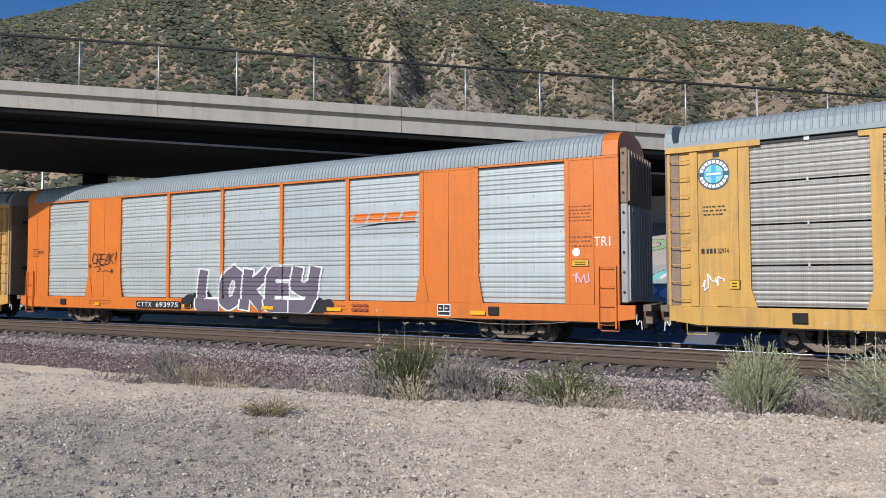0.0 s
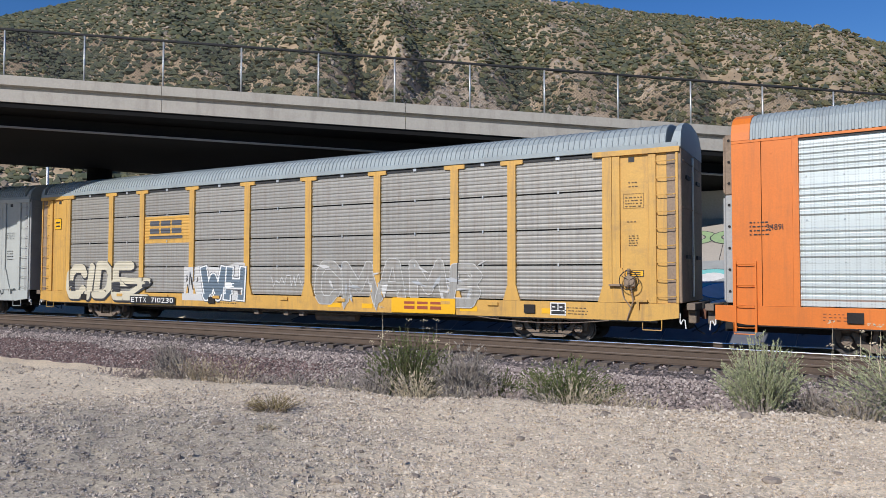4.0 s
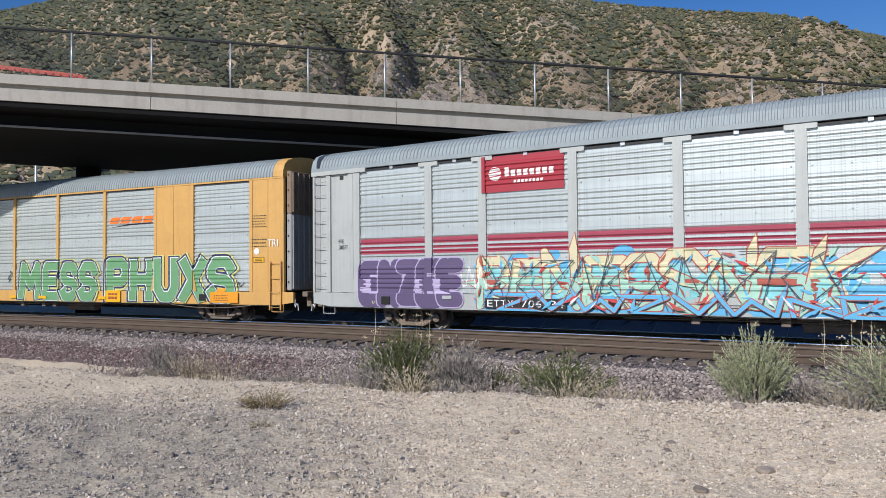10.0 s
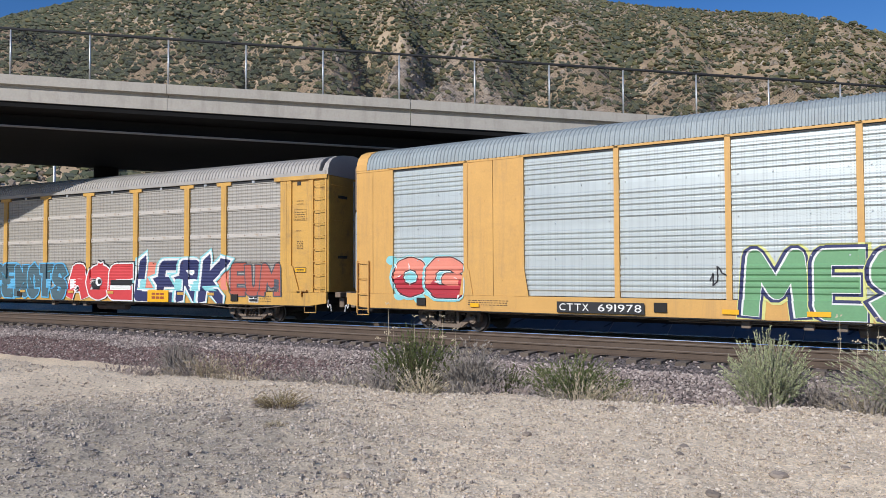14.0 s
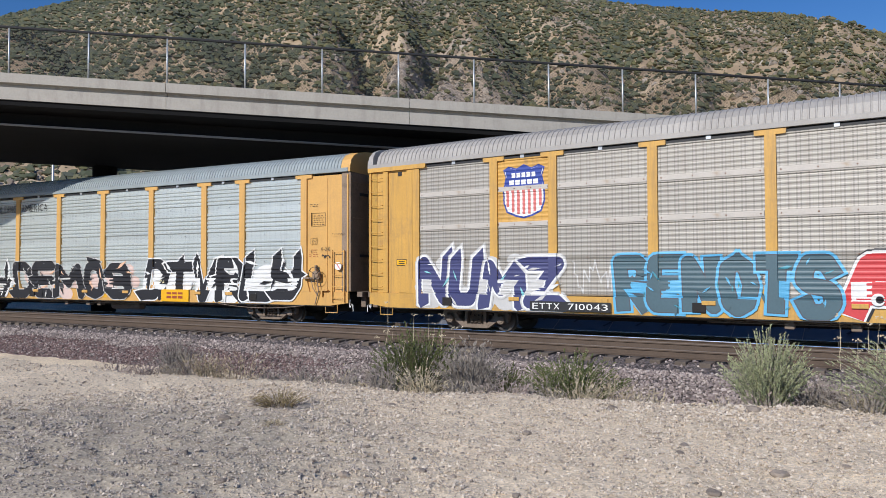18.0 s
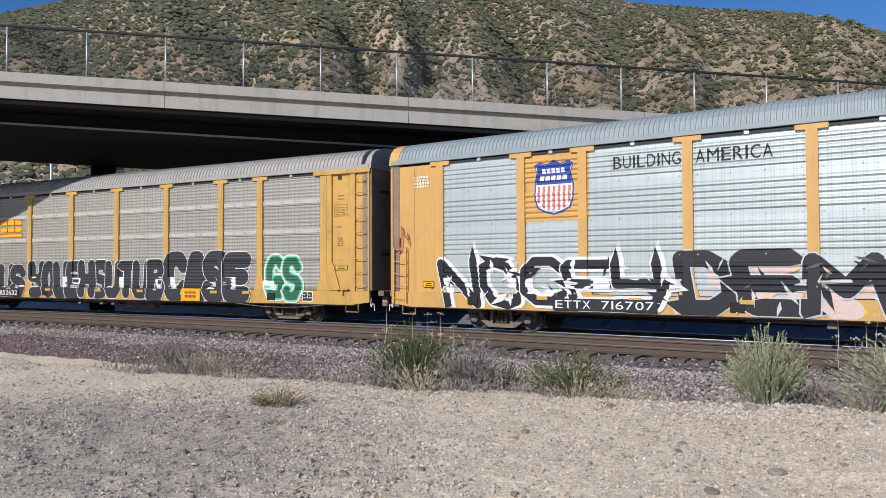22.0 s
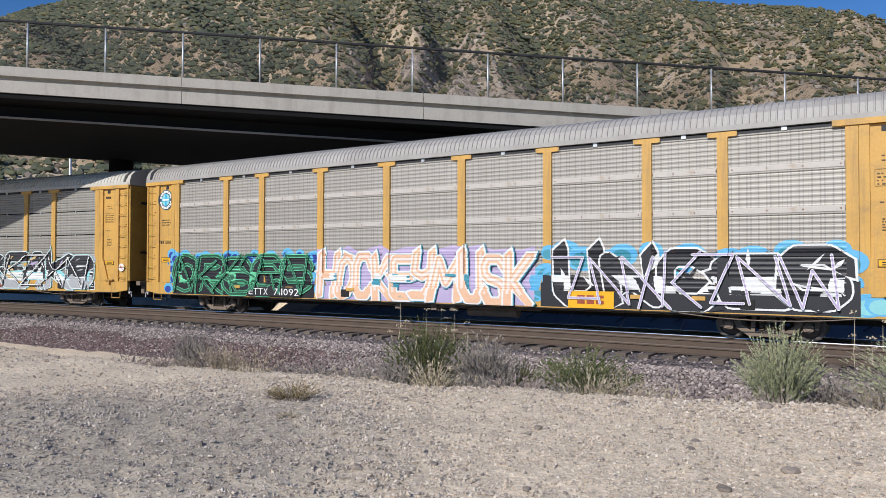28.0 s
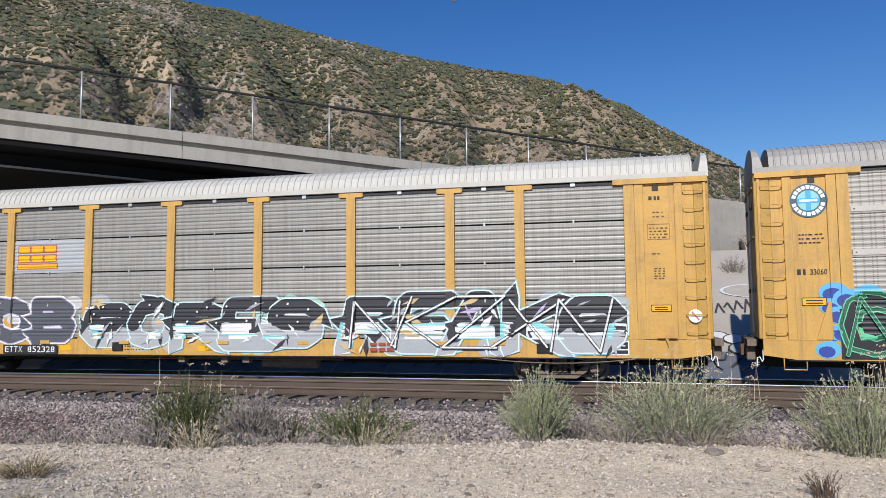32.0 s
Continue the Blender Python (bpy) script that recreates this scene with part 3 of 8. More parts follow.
def build_fence():
    fe = thing("chain_link_fence", BRIDGE, "tall chain-link fence with grey steel posts and a dark top rail", "fence")
    bm = bmesh.new()
    add_tube(bm, [(0, 0, -0.35), (0, 0, 1.80)], 0.036, 8)
    me = mesh_of(bm, "post", GALV, True)
    for i in range(-8, 14):
        x = i * POST
        part("post", me, None, fe, m=Matrix.Translation((x, 0.19, BR_SLOPE * x)))
        if i < 13:
            bm = bmesh.new()
            for z, r in ((1.79, 0.052),):
                add_tube(bm, [(x, 0.19, z + BR_SLOPE * x), (x + POST, 0.19, z + BR_SLOPE * (x + POST))], r, 6)
            part("top_rail", bm, DARK_STEEL, fe)
            bm = bmesh.new()
            step = 0.06
            n = int(POST / step)
            h = 1.84
            for sgn in (1, -1):
                k = -int(h / step)
                while k < n:
                    a, b = k * step, k * step + h
                    u0, u1 = max(a, 0), min(b, POST)
                    if u1 > u0:
                        za, zb = (u0 - a, u1 - a) if sgn > 0 else (h - (u0 - a), h - (u1 - a))
                        p, q = Vector((x + u0, 0.19, za - 0.07 + BR_SLOPE * (x + u0))), Vector((x + u1, 0.19, zb - 0.07 + BR_SLOPE * (x + u1)))
                        d = Vector((q.z - p.z, 0, p.x - q.x)).normalized() * 0.0028
                        bm.faces.new([bm.verts.new(c) for c in (p - d, q - d, q + d, p + d)])
                    k += 1
            part("mesh", bm, DARK_STEEL, fe)


build_fence()

# ---- abutment: wing wall and paved slope under the bridge's end ----
PAVING = material("sandy_slope_concrete", (0.42, 0.375, 0.32), 0.9, vary=0.12, scale=0.6, fine=14, bump=0.25, dark=(0.33, 0.28, 0.22), dark_at=0.66)


SLOPE_FOOT, SLOPE_TOP, SLOPE_RISE = 3.6, 14.3, 0.457


def on_slope(s, f, lift=0.0):
    """A point on the paved slope beside the line: s along it, f from its foot (0) to its top (1)."""
    o = SLOPE_FOOT + (SLOPE_TOP - SLOPE_FOOT) * f
    return on_line(s, o - 0.41 * lift, -0.45 + SLOPE_RISE * (o - SLOPE_FOOT) + 0.91 * lift)


def slope_edge(f):
    return 5.7 - 1.4 * f


def build_abutment():
    ab = thing("bridge_abutment", Matrix(), "skew concrete bridge abutment above a paved slope with graffiti", "abutment", kind="structure")
    bm = bmesh.new()
    n = 8
    for i in range(n):
        a, b = -24 + 24.4 * i / n, -24 + 24.4 * (i + 1) / n
        vs = [bm.verts.new(on_line(s, o, z)) for z in (3.2, 5.75) for s, o in ((a, 14.3), (b, 14.3), (b, 15.1), (a, 15.1))]
        for q in ((0, 1, 5, 4), (1, 2, 6, 5), (2, 3, 7, 6), (3, 0, 4, 7), (4, 5, 6, 7)):
            bm.faces.new([vs[k] for k in q])
    bmesh.ops.remove_doubles(bm, verts=bm.verts[:], dist=1e-4)
    part("abutment_wall", bm, PAVING, ab)
    bm = bmesh.new()
    slope_box(bm, 33.4, 41.4, -0.5, -0.22, -3.2, -0.47)
    bmesh.ops.transform(bm, matrix=BRIDGE, verts=bm.verts[:])
    part("wing_wall", bm, CONCRETE, ab)
    # slabs of the paved slope
    rows, cols = 4, 8
    for r in range(rows):
        f0, f1 = r / rows + 0.0012, (r + 1) / rows - 0.0012
        for c in range(cols):
            def at(k, f):
                return -25 + (slope_edge(f) + 25) * k / cols
            bm = bmesh.new()
            top = [on_slope(at(c, f0) + 0.012, f0), on_slope(at(c + 1, f0) - 0.012, f0), on_slope(at(c + 1, f1) - 0.012, f1), on_slope(at(c, f1) + 0.012, f1)]
            low = [p - Vector((0, -0.08, 0.22)) for p in top]
            vs = [bm.verts.new(p) for p in top + low]
            for q in ((0, 1, 2, 3), (7, 6, 5, 4), (0, 4, 5, 1), (1, 5, 6, 2), (2, 6, 7, 3), (3, 7, 4, 0)):
                bm.faces.new([vs[k] for k in q])
            part("slab", bm, PAVING, ab)
    # what is sprayed on the slope, and shade painted along its foot
    white, dark, teal = material("slope_white_spray", (0.66, 0.65, 0.63), 0.8, bump=0), material("slope_black_spray", (0.05, 0.05, 0.055), 0.8, bump=0), material("slope_teal_spray", (0.20, 0.52, 0.50), 0.8, bump=0)
    blue, green, grey = material("slope_blue_spray", (0.06, 0.25, 0.55), 0.8, bump=0), material("slope_green_spray", (0.30, 0.42, 0.22), 0.8, bump=0), material("slope_grey_spray", (0.34, 0.35, 0.34), 0.8, bump=0)
    count = [0]

    def smear(name, pts, mat, label):
        count[0] += 1
        bm = bmesh.new()
        bm.faces.new([bm.verts.new(on_slope(s, f, 0.006 + 0.0006 * count[0])) for s, f in pts])
        part(name, bm, mat, ab, label)

    def loop(s, f, r, coats, flat=1.0):
        for g, m in coats:
            smear("sprayed_loop", [(s + r * g * math.cos(t * 0.3927) * 1.2, f + 0.094 * r * g * flat * math.sin(t * 0.3927)) for t in range(16)], m, "bubble loop sprayed on the concrete slope")

    def line(pts, w, mat):
        for (a, b), (c, d) in zip(pts, pts[1:]):
            m = Vector((b - d, (c - a) * 0.0087)).normalized() if abs(c - a) + abs(b - d) > 0 else Vector((0, 1))
            e = Vector((-(d - b) * 10.7, c - a)).normalized() * w
            smear("sprayed_stroke", [(a - e.x, b - e.y * 0.094), (c - e.x, d - e.y * 0.094), (c + e.x, d + e.y * 0.094), (a + e.x, b + e.y * 0.094)], mat, "stroke sprayed on the concrete slope")

    rng = random.Random(77)
    # teal and white piece with green loops above it
    smear("sprayed_ground", [(-9.5, 0.40), (-1.5, 0.40), (-1.2, 0.56), (-4.0, 0.60), (-9.0, 0.57)], grey, "grey sprayed ground on the concrete slope")
    for k in range(6):
        loop(-9.0 + 1.35 * k, 0.46 + rng.uniform(-0.02, 0.03), rng.uniform(0.55, 0.8), ((1.0, dark), (0.95, teal), (0.55, white)))
        loop(-8.6 + 1.4 * k, 0.36 + rng.uniform(-0.02, 0.02), rng.uniform(0.45, 0.65), ((1.0, blue), (0.93, white)))
        loop(-9.2 + 1.5 * k, 0.80 + rng.uniform(-0.05, 0.05), rng.uniform(0.5, 0.8), ((1.0, dark), (0.94, green), (0.5, dark), (0.44, PAVING)))
    loop(-5.3, 0.22, 0.75, ((1.0, dark), (0.96, white)))
    loop(-7.3, 0.24, 0.22, ((1.0, blue),))
    # white outlined ellipse, black scrawls and puffs
    loop(3.7, 0.60, 1.0, ((1.0, white), (0.90, grey), (0.82, PAVING)), 0.6)
    line([(4.4, 0.73), (4.9, 0.66), (5.1, 0.60)], 0.05, blue)
    for k in range(7):
        s = 2.2 + 0.33 * k
        line([(s, 0.44 + rng.uniform(-0.02, 0.04)), (s + 0.15, 0.50 + rng.uniform(-0.03, 0.03)), (s + 0.3, 0.45 + rng.uniform(-0.03, 0.03))], 0.035, dark)
    for k in range(5):
        loop(2.0 + 0.65 * k, 0.26 + rng.uniform(-0.02, 0.02), rng.uniform(0.28, 0.42), ((1.0, dark), (0.88, white)))
    # slate ground paints the train's shade low along the whole foot, under dark curves
    slate = material("slope_foot_shade", (0.13, 0.14, 0.17), 0.8, bump=0)
    for k in range(14):
        a, b = -23 + 2.0 * k, -21.02 + 2.0 * k
        smear("sprayed_ground", [(a, 0.01), (b, 0.01), (b, 0.17 + rng.uniform(-0.02, 0.03)), (a, 0.17 + rng.uniform(-0.02, 0.03))], slate, "slate-coloured shade painted at the slope's foot")
    for k in range(26):
        s = -23 + 1.05 * k + rng.uniform(-0.2, 0.2)
        f = rng.uniform(0.03, 0.07)
        line([(s, f), (s + 0.35, f + 0.05), (s + 0.8, f + 0.055), (s + 0.95, f + 0.10)], 0.04, dark)
        if k % 3 == 0:
            loop(s + 0.5, f + 0.11, 0.4, ((1.0, dark), (0.86, white if k % 2 else grey)))
    # the earth bank beyond the paving's edge
    verts, faces, ns, no = [], [], 40, 22
    for i in range(ns + 1):
        for j in range(no + 1):
            f = j / no * 1.5 - 0.06
            s = slope_edge(min(f, 1.0)) - 0.3 + 40 * (i / ns) ** 1.5
            p = on_slope(s, min(f, 1.12), -0.12)
            if f > 1.12:
                p = on_line(s, SLOPE_FOOT + 10.7 * f, p.z + 0.2)
            p.z = p.z * (1 - smooth_step(14, 40, s)) - 0.8 * smooth_step(14, 40, s)
            q = p + Vector((0, 0, 0.28 * smooth_step(5.5, 7.5, s) * noise.noise(p * 0.7) + 0.06 * noise.noise(p * 2.5)))
            verts.append(tuple(q))
    for i in range(ns):
        for j in range(no):
            a = i * (no + 1) + j
            faces.append((a, a + no + 1, a + no + 2, a + 1))
    ob = sheet("earth_bank", verts, faces, MATS["dry_earth_and_gravel"], True)
    ob.parent = ab
    tagged(ob, "sandy earth bank with dry brush")


build_abutment()

# ---- letter shapes from the built-in font, as flat triangles of unit height ----
GLYPHS = {}


def cut_glyphs():
    jobs = []
    for ch in "ABCDEFGHIJKLMNOPQRSTUVWXYZ0123456789-":
        for off in (0.0, 0.02):
            cu = bpy.data.curves.new("glyph", "FONT")
            cu.body, cu.size, cu.offset, cu.resolution_u, cu.fill_mode = ch, 1.0, off, 3, "FRONT"
            jobs.append((ch, off, new("glyph", cu)))
    dg = bpy.context.evaluated_depsgraph_get()
    for ch, off, ob in jobs:
        me = bpy.data.meshes.new_from_object(ob.evaluated_get(dg))
        v = np.array([p.co[:2] for p in me.vertices]) if len(me.vertices) else np.zeros((0, 2))
        f = [tuple(p.vertices) for p in me.polygons]
        GLYPHS[ch, off] = (v, f)
        cu = ob.data
        bpy.data.objects.remove(ob)
        bpy.data.curves.remove(cu)
        bpy.data.meshes.remove(me)


cut_glyphs()


def glyph_box(ch):
    v = GLYPHS[ch, 0.0][0]
    return v.min(0), v.max(0)


# ---- auto-rack cars ----
POSTS = [-11.95, -9.09, -7.17, -4.3, -1.43, 1.43, 4.3, 7.17, 9.09, 11.95]
EAVE, SILL0, SILL1, FRONT, PANEL_Y, ROOF_T = 5.27, 0.68, 1.15, 1.60, 1.52, 6.12
ROWS = [1.17, 2.19, 3.20, 4.25, 5.22]


def panel_profile(style, row):
    """Points (z, how far proud) of one sheet's corrugation, from below."""
    g = 0.022 if style == "gap" else 0.001
    z0, z1 = ROWS[row] + g, ROWS[row + 1] - g
    pts = [(z0, 0.0)]
    if style == "big":
        a, b = z0 + 0.13, z1 - 0.13
        n = 5
        p = (b - a) / n
        for i in range(n):
            z = a + i * p
            pts += [(z, 0.0), (z + 0.28 * p, 0.034), (z + 0.62 * p, 0.034), (z + 0.9 * p, 0.0)]
    elif style == "gap":
        a, b = z0 + 0.03, z1 - 0.03
        n = 8
        p = (b - a) / n
        for i in range(n):
            z = a + i * p
            d = 0.022 if i % 2 else 0.013
            pts += [(z, 0.0), (z + 0.35 * p, d), (z + 0.65 * p, d), (z + 0.95 * p, 0.0)]
    else:
        a, b = z0 + 0.06, z1 - 0.07
        n = 7
        p = (b - a) / n
        pts += [(a - 0.01, 0.028), (a + 0.0, 0.0)]
        for i in range(n):
            z = a + i * p
            pts += [(z + 0.15 * p, 0.003), (z + 0.4 * p, 0.014), (z + 0.6 * p, 0.014), (z + 0.85 * p, 0.003)]
        pts += [(b + 0.005, 0.028), (z1 - 0.004, 0.03)]
    return pts + [(z1, 0.0)]


def sheet_material(name, color, metal, rough, dots, streak, stain):
    """Perforated sheet: rows of small holes, streaks of dirt running down and broad stains."""
    m = material(name, color, rough, metal, vary=0.07, scale=1.1, fine=30, bump=0.03, rand=0.06)
    n, l, b = tree_of(m)
    tc = n.new("ShaderNodeTexCoord")
    src = b.inputs["Base Color"].links[0].from_socket
    mp = n.new("ShaderNodeMapping")
    mp.inputs["Scale"].default_value = (7, 1, 0.5)
    st = n.new("ShaderNodeTexNoise")
    st.inputs["Scale"].default_value, st.inputs["Detail"].default_value, st.inputs["Roughness"].default_value = 1.0, 7, 0.65
    l.new(tc.outputs["Object"], mp.inputs[0]), l.new(mp.outputs[0], st.inputs["Vector"])
    ra = n.new("ShaderNodeMapRange")
    ra.inputs["From Min"].default_value, ra.inputs["From Max"].default_value, ra.inputs["To Max"].default_value = 0.48, 0.75, streak
    l.new(st.outputs[0], ra.inputs["Value"])
    mx = n.new("ShaderNodeMix")
    mx.data_type = "RGBA"
    l.new(ra.outputs[0], mx.inputs["Factor"]), l.new(src, mx.inputs["A"])
    mx.inputs["B"].default_value = (*stain, 1)
    # holes
    sp = n.new("ShaderNodeVectorMath")
    sp.operation = "MULTIPLY"
    sp.inputs[1].default_value = dots
    fr = n.new("ShaderNodeVectorMath")
    fr.operation = "FRACTION"
    sb = n.new("ShaderNodeVectorMath")
    sb.operation = "SUBTRACT"
    sb.inputs[1].default_value = (0.5, 0.0, 0.5)
    mk = n.new("ShaderNodeVectorMath")
    mk.operation = "MULTIPLY"
    mk.inputs[1].default_value = (1, 0, 1)
    ln = n.new("ShaderNodeVectorMath")
    ln.operation = "LENGTH"
    l.new(tc.outputs["Object"], sp.inputs[0]), l.new(sp.outputs[0], fr.inputs[0]), l.new(fr.outputs[0], sb.inputs[0])
    l.new(sb.outputs[0], mk.inputs[0]), l.new(mk.outputs[0], ln.inputs[0])
    lt = n.new("ShaderNodeMapRange")
    lt.inputs["From Min"].default_value, lt.inputs["From Max"].default_value = 0.30, 0.18
    lt.inputs["To Max"].default_value = 0.3 if metal > 0.4 else (0.45 if metal > 0.28 else 0.6)
    l.new(ln.outputs["Value"], lt.inputs["Value"])
    # holes stand in groups
    gr = n.new("ShaderNodeTexWave")
    gr.wave_type, gr.bands_direction = "BANDS", "X"
    gr.inputs["Scale"].default_value = 1.35
    l.new(tc.outputs["Object"], gr.inputs["Vector"])
    gt = n.new("ShaderNodeMath")
    gt.operation = "GREATER_THAN"
    gt.inputs[1].default_value = 0.35
    l.new(gr.outputs["Fac"], gt.inputs[0])
    ml = n.new("ShaderNodeMath")
    ml.operation = "MULTIPLY"
    l.new(lt.outputs[0], ml.inputs[0]), l.new(gt.outputs[0], ml.inputs[1])
    m2 = n.new("ShaderNodeMix")
    m2.data_type = "RGBA"
    l.new(ml.outputs[0], m2.inputs["Factor"]), l.new(mx.outputs["Result"], m2.inputs["A"])
    m2.inputs["B"].default_value = (0.05, 0.05, 0.05, 1)
    l.new(m2.outputs["Result"], b.inputs["Base Color"])
    return m


SHEET_BIG = sheet_material("bright_galvanised_corrugated_sheet", (0.585, 0.625, 0.605), 0.45, 0.38, (14, 1, 15.6), 0.2, (0.36, 0.37, 0.37))
SHEET_GAP = sheet_material("weathered_galvanised_perforated_sheet", (0.35, 0.335, 0.305), 0.3, 0.5, (26, 1, 34), 0.6, (0.25, 0.20, 0.155))
SHEET_BAND = sheet_material("dusty_galvanised_perforated_sheet", (0.375, 0.35, 0.31), 0.25, 0.55, (11, 1, 19), 0.55, (0.30, 0.26, 0.21))
JOINT = material("dusty_joint_strip", (0.50, 0.46, 0.41), 0.6, 0.1, vary=0.14, scale=2.0, fine=25, bump=0.05, dark=(0.36, 0.26, 0.17), dark_at=0.62)
SHEETS = {"big": SHEET_BIG, "gap": SHEET_GAP, "band": SHEET_BAND}
SHEET_CACHE = {}


def panel_mesh(style, row, width):
    key = (style, row, round(width, 2))
    if key not in SHEET_CACHE:
        bm = bmesh.new()
        pr = panel_profile(style, row)
        a = [bm.verts.new((-width / 2, -PANEL_Y - d, z)) for z, d in pr]
        b = [bm.verts.new((width / 2, -PANEL_Y - d, z)) for z, d in pr]
        for i in range(len(pr) - 1):
            bm.faces.new((a[i], b[i], b[i + 1], a[i + 1]))
        # folded edges give the sheet its depth
        for ring in (a, b):
            lo, hi = bm.verts.new((ring[0].co.x, -PANEL_Y + 0.05, ring[0].co.z)), bm.verts.new((ring[0].co.x, -PANEL_Y + 0.05, ring[-1].co.z))
            bm.faces.new([lo] + ring + [hi])
        me = bpy.data.meshes.new("panel")
        bm.normal_update()
        bm.to_mesh(me)
        bm.free()
        me.materials.append(SHEETS[style])
        SHEET_CACHE[key] = me
    return SHEET_CACHE[key]


def roof_mesh(name, mat, x0, x1, pitch):
    """Arched roof of transverse pressed ribs."""
    key = (name, x0, x1, pitch)
    if key not in SHEET_CACHE:
        arch = [(-1.60, EAVE + 0.02), (-1.585, 5.48), (-1.50, 5.70), (-1.33, 5.87), (-1.05, 5.99), (-0.6, 6.07), (0, ROOF_T), (0.6, 6.07), (1.05, 5.99), (1.33, 5.87), (1.50, 5.70), (1.585, 5.48), (1.60, EAVE + 0.02)]
        verts, faces, k = [], [], len(arch)
        xs = []
        n = int((x1 - x0) / pitch)
        p = (x1 - x0) / n
        for i in range(n):
            x = x0 + i * p
            xs += [(x, 0.0), (x + 0.70 * p, 0.0), (x + 0.78 * p, 0.026), (x + 0.92 * p, 0.026)] if pitch > 0.14 else [(x, 0.0), (x + 0.42 * p, 0.0), (x + 0.55 * p, 0.026), (x + 0.87 * p, 0.026)]
        xs.append((x1, 0.0))
        for x, d in xs:
            for y, z in arch:
                q = Vector((y, z - 4.9)).normalized() * d
                verts.append((x, y + q.x, z + q.y))
        for i in range(len(xs) - 1):
            for j in range(k - 1):
                a = i * k + j
                faces.append((a, a + 1, a + k + 1, a + k))
        faces += [tuple(range(k))[::-1], tuple(range((len(xs) - 1) * k, len(xs) * k))]
        me = bpy.data.meshes.new("roof")
        me.from_pydata(verts, [], faces)
        me.materials.append(mat)
        SHEET_CACHE[key] = me
    return SHEET_CACHE[key]


WHEELSETS = []


def shared(key, make):
    if key not in SHEET_CACHE:
        SHEET_CACHE[key] = make()
    return SHEET_CACHE[key]


def truck_meshes():
    def cast_frame():
        bm = bmesh.new()
        add_prism(bm, [(-1.2, 0.52), (-1.16, 0.61), (-0.75, 0.65), (-0.42, 0.74), (0.42, 0.74), (0.75, 0.65), (1.16, 0.61), (1.2, 0.52), (0.76, 0.54), (0.40, 0.63), (-0.40, 0.63), (-0.76, 0.54)], "y", -0.09, 0.09)
        add_prism(bm, [(-0.44, 0.10), (0.44, 0.10), (0.48, 0.215), (-0.48, 0.215)], "y", -0.10, 0.10)
        for k in (-1, 1):
            add_prism(bm, [(k * 0.30, 0.21), (k * 0.40, 0.21), (k * 0.37, 0.635), (k * 0.27, 0.635)], "y", -0.085, 0.085)
            add_prism(bm, [(k * 0.82, 0.53), (k * 0.74, 0.30), (k * 0.46, 0.105), (k * 0.34, 0.12), (k * 0.40, 0.25), (k * 0.62, 0.40), (k * 0.68, 0.55)], "y", -0.08, 0.08)
            add_prism(bm, [(k * 1.05, 0.53), (k * 1.06, 0.30), (k * 1.14, 0.30), (k * 1.18, 0.53)], "y", -0.08, 0.08)
            add_box(bm, k * 0.55 - 0.07, k * 0.55 + 0.07, -0.115, -0.075, 0.50, 0.56, bevel=0.01)
        return mesh_of(bm, "side_frame", TRUCK)

    def wheel():
        bm = bmesh.new()
        add_lathe(bm, [(0.05, -0.10), (0.11, -0.10), (0.12, -0.045), (0.26, -0.02), (0.28, -0.065), (0.352, -0.065), (0.357, 0.045), (0.385, 0.055), (0.385, 0.075), (0.27, 0.075), (0.1, 0.03), (0.05, 0.03)], "y", 28)
        return mesh_of(bm, "wheel", WHEEL_STEEL)

    def axle():
        bm = bmesh.new()
        add_lathe(bm, [(0.075, -1.0), (0.075, -0.8), (0.095, -0.7), (0.085, 0), (0.095, 0.7), (0.075, 0.8), (0.075, 1.0)], "y", 12)
        return mesh_of(bm, "axle", TRUCK)

    def cap():
        bm = bmesh.new()
        add_lathe(bm, [(0.125, -0.09), (0.125, 0.05)], "y", 14)
        add_lathe(bm, [(0.07, -0.11), (0.085, -0.092)], "y", 10)
        for k in range(3):
            a = 2.1 * k
            add_box(bm, 0.09 * math.cos(a) - 0.02, 0.09 * math.cos(a) + 0.02, -0.105, -0.09, 0.09 * math.sin(a) - 0.02, 0.09 * math.sin(a) + 0.02)
        return mesh_of(bm, "bearing_cap", TRUCK)

    def spring():
        bm = bmesh.new()
        add_tube(bm, [(0.055 * math.cos(a * 0.9), 0.055 * math.sin(a * 0.9), 0.225 + 0.0092 * a) for a in range(32)], 0.016, 5)
        return mesh_of(bm, "spring", TRUCK)

    def bolster():
        bm = bmesh.new()
        add_box(bm, -0.2, 0.2, -0.98, 0.98, 0.50, 0.68, bevel=0.02)
        return mesh_of(bm, "bolster", TRUCK)
    return [shared(k, f) for k, f in (("side_frame", cast_frame), ("wheel", wheel), ("axle", axle), ("bearing_cap", cap), ("spring", spring), ("bolster", bolster))]


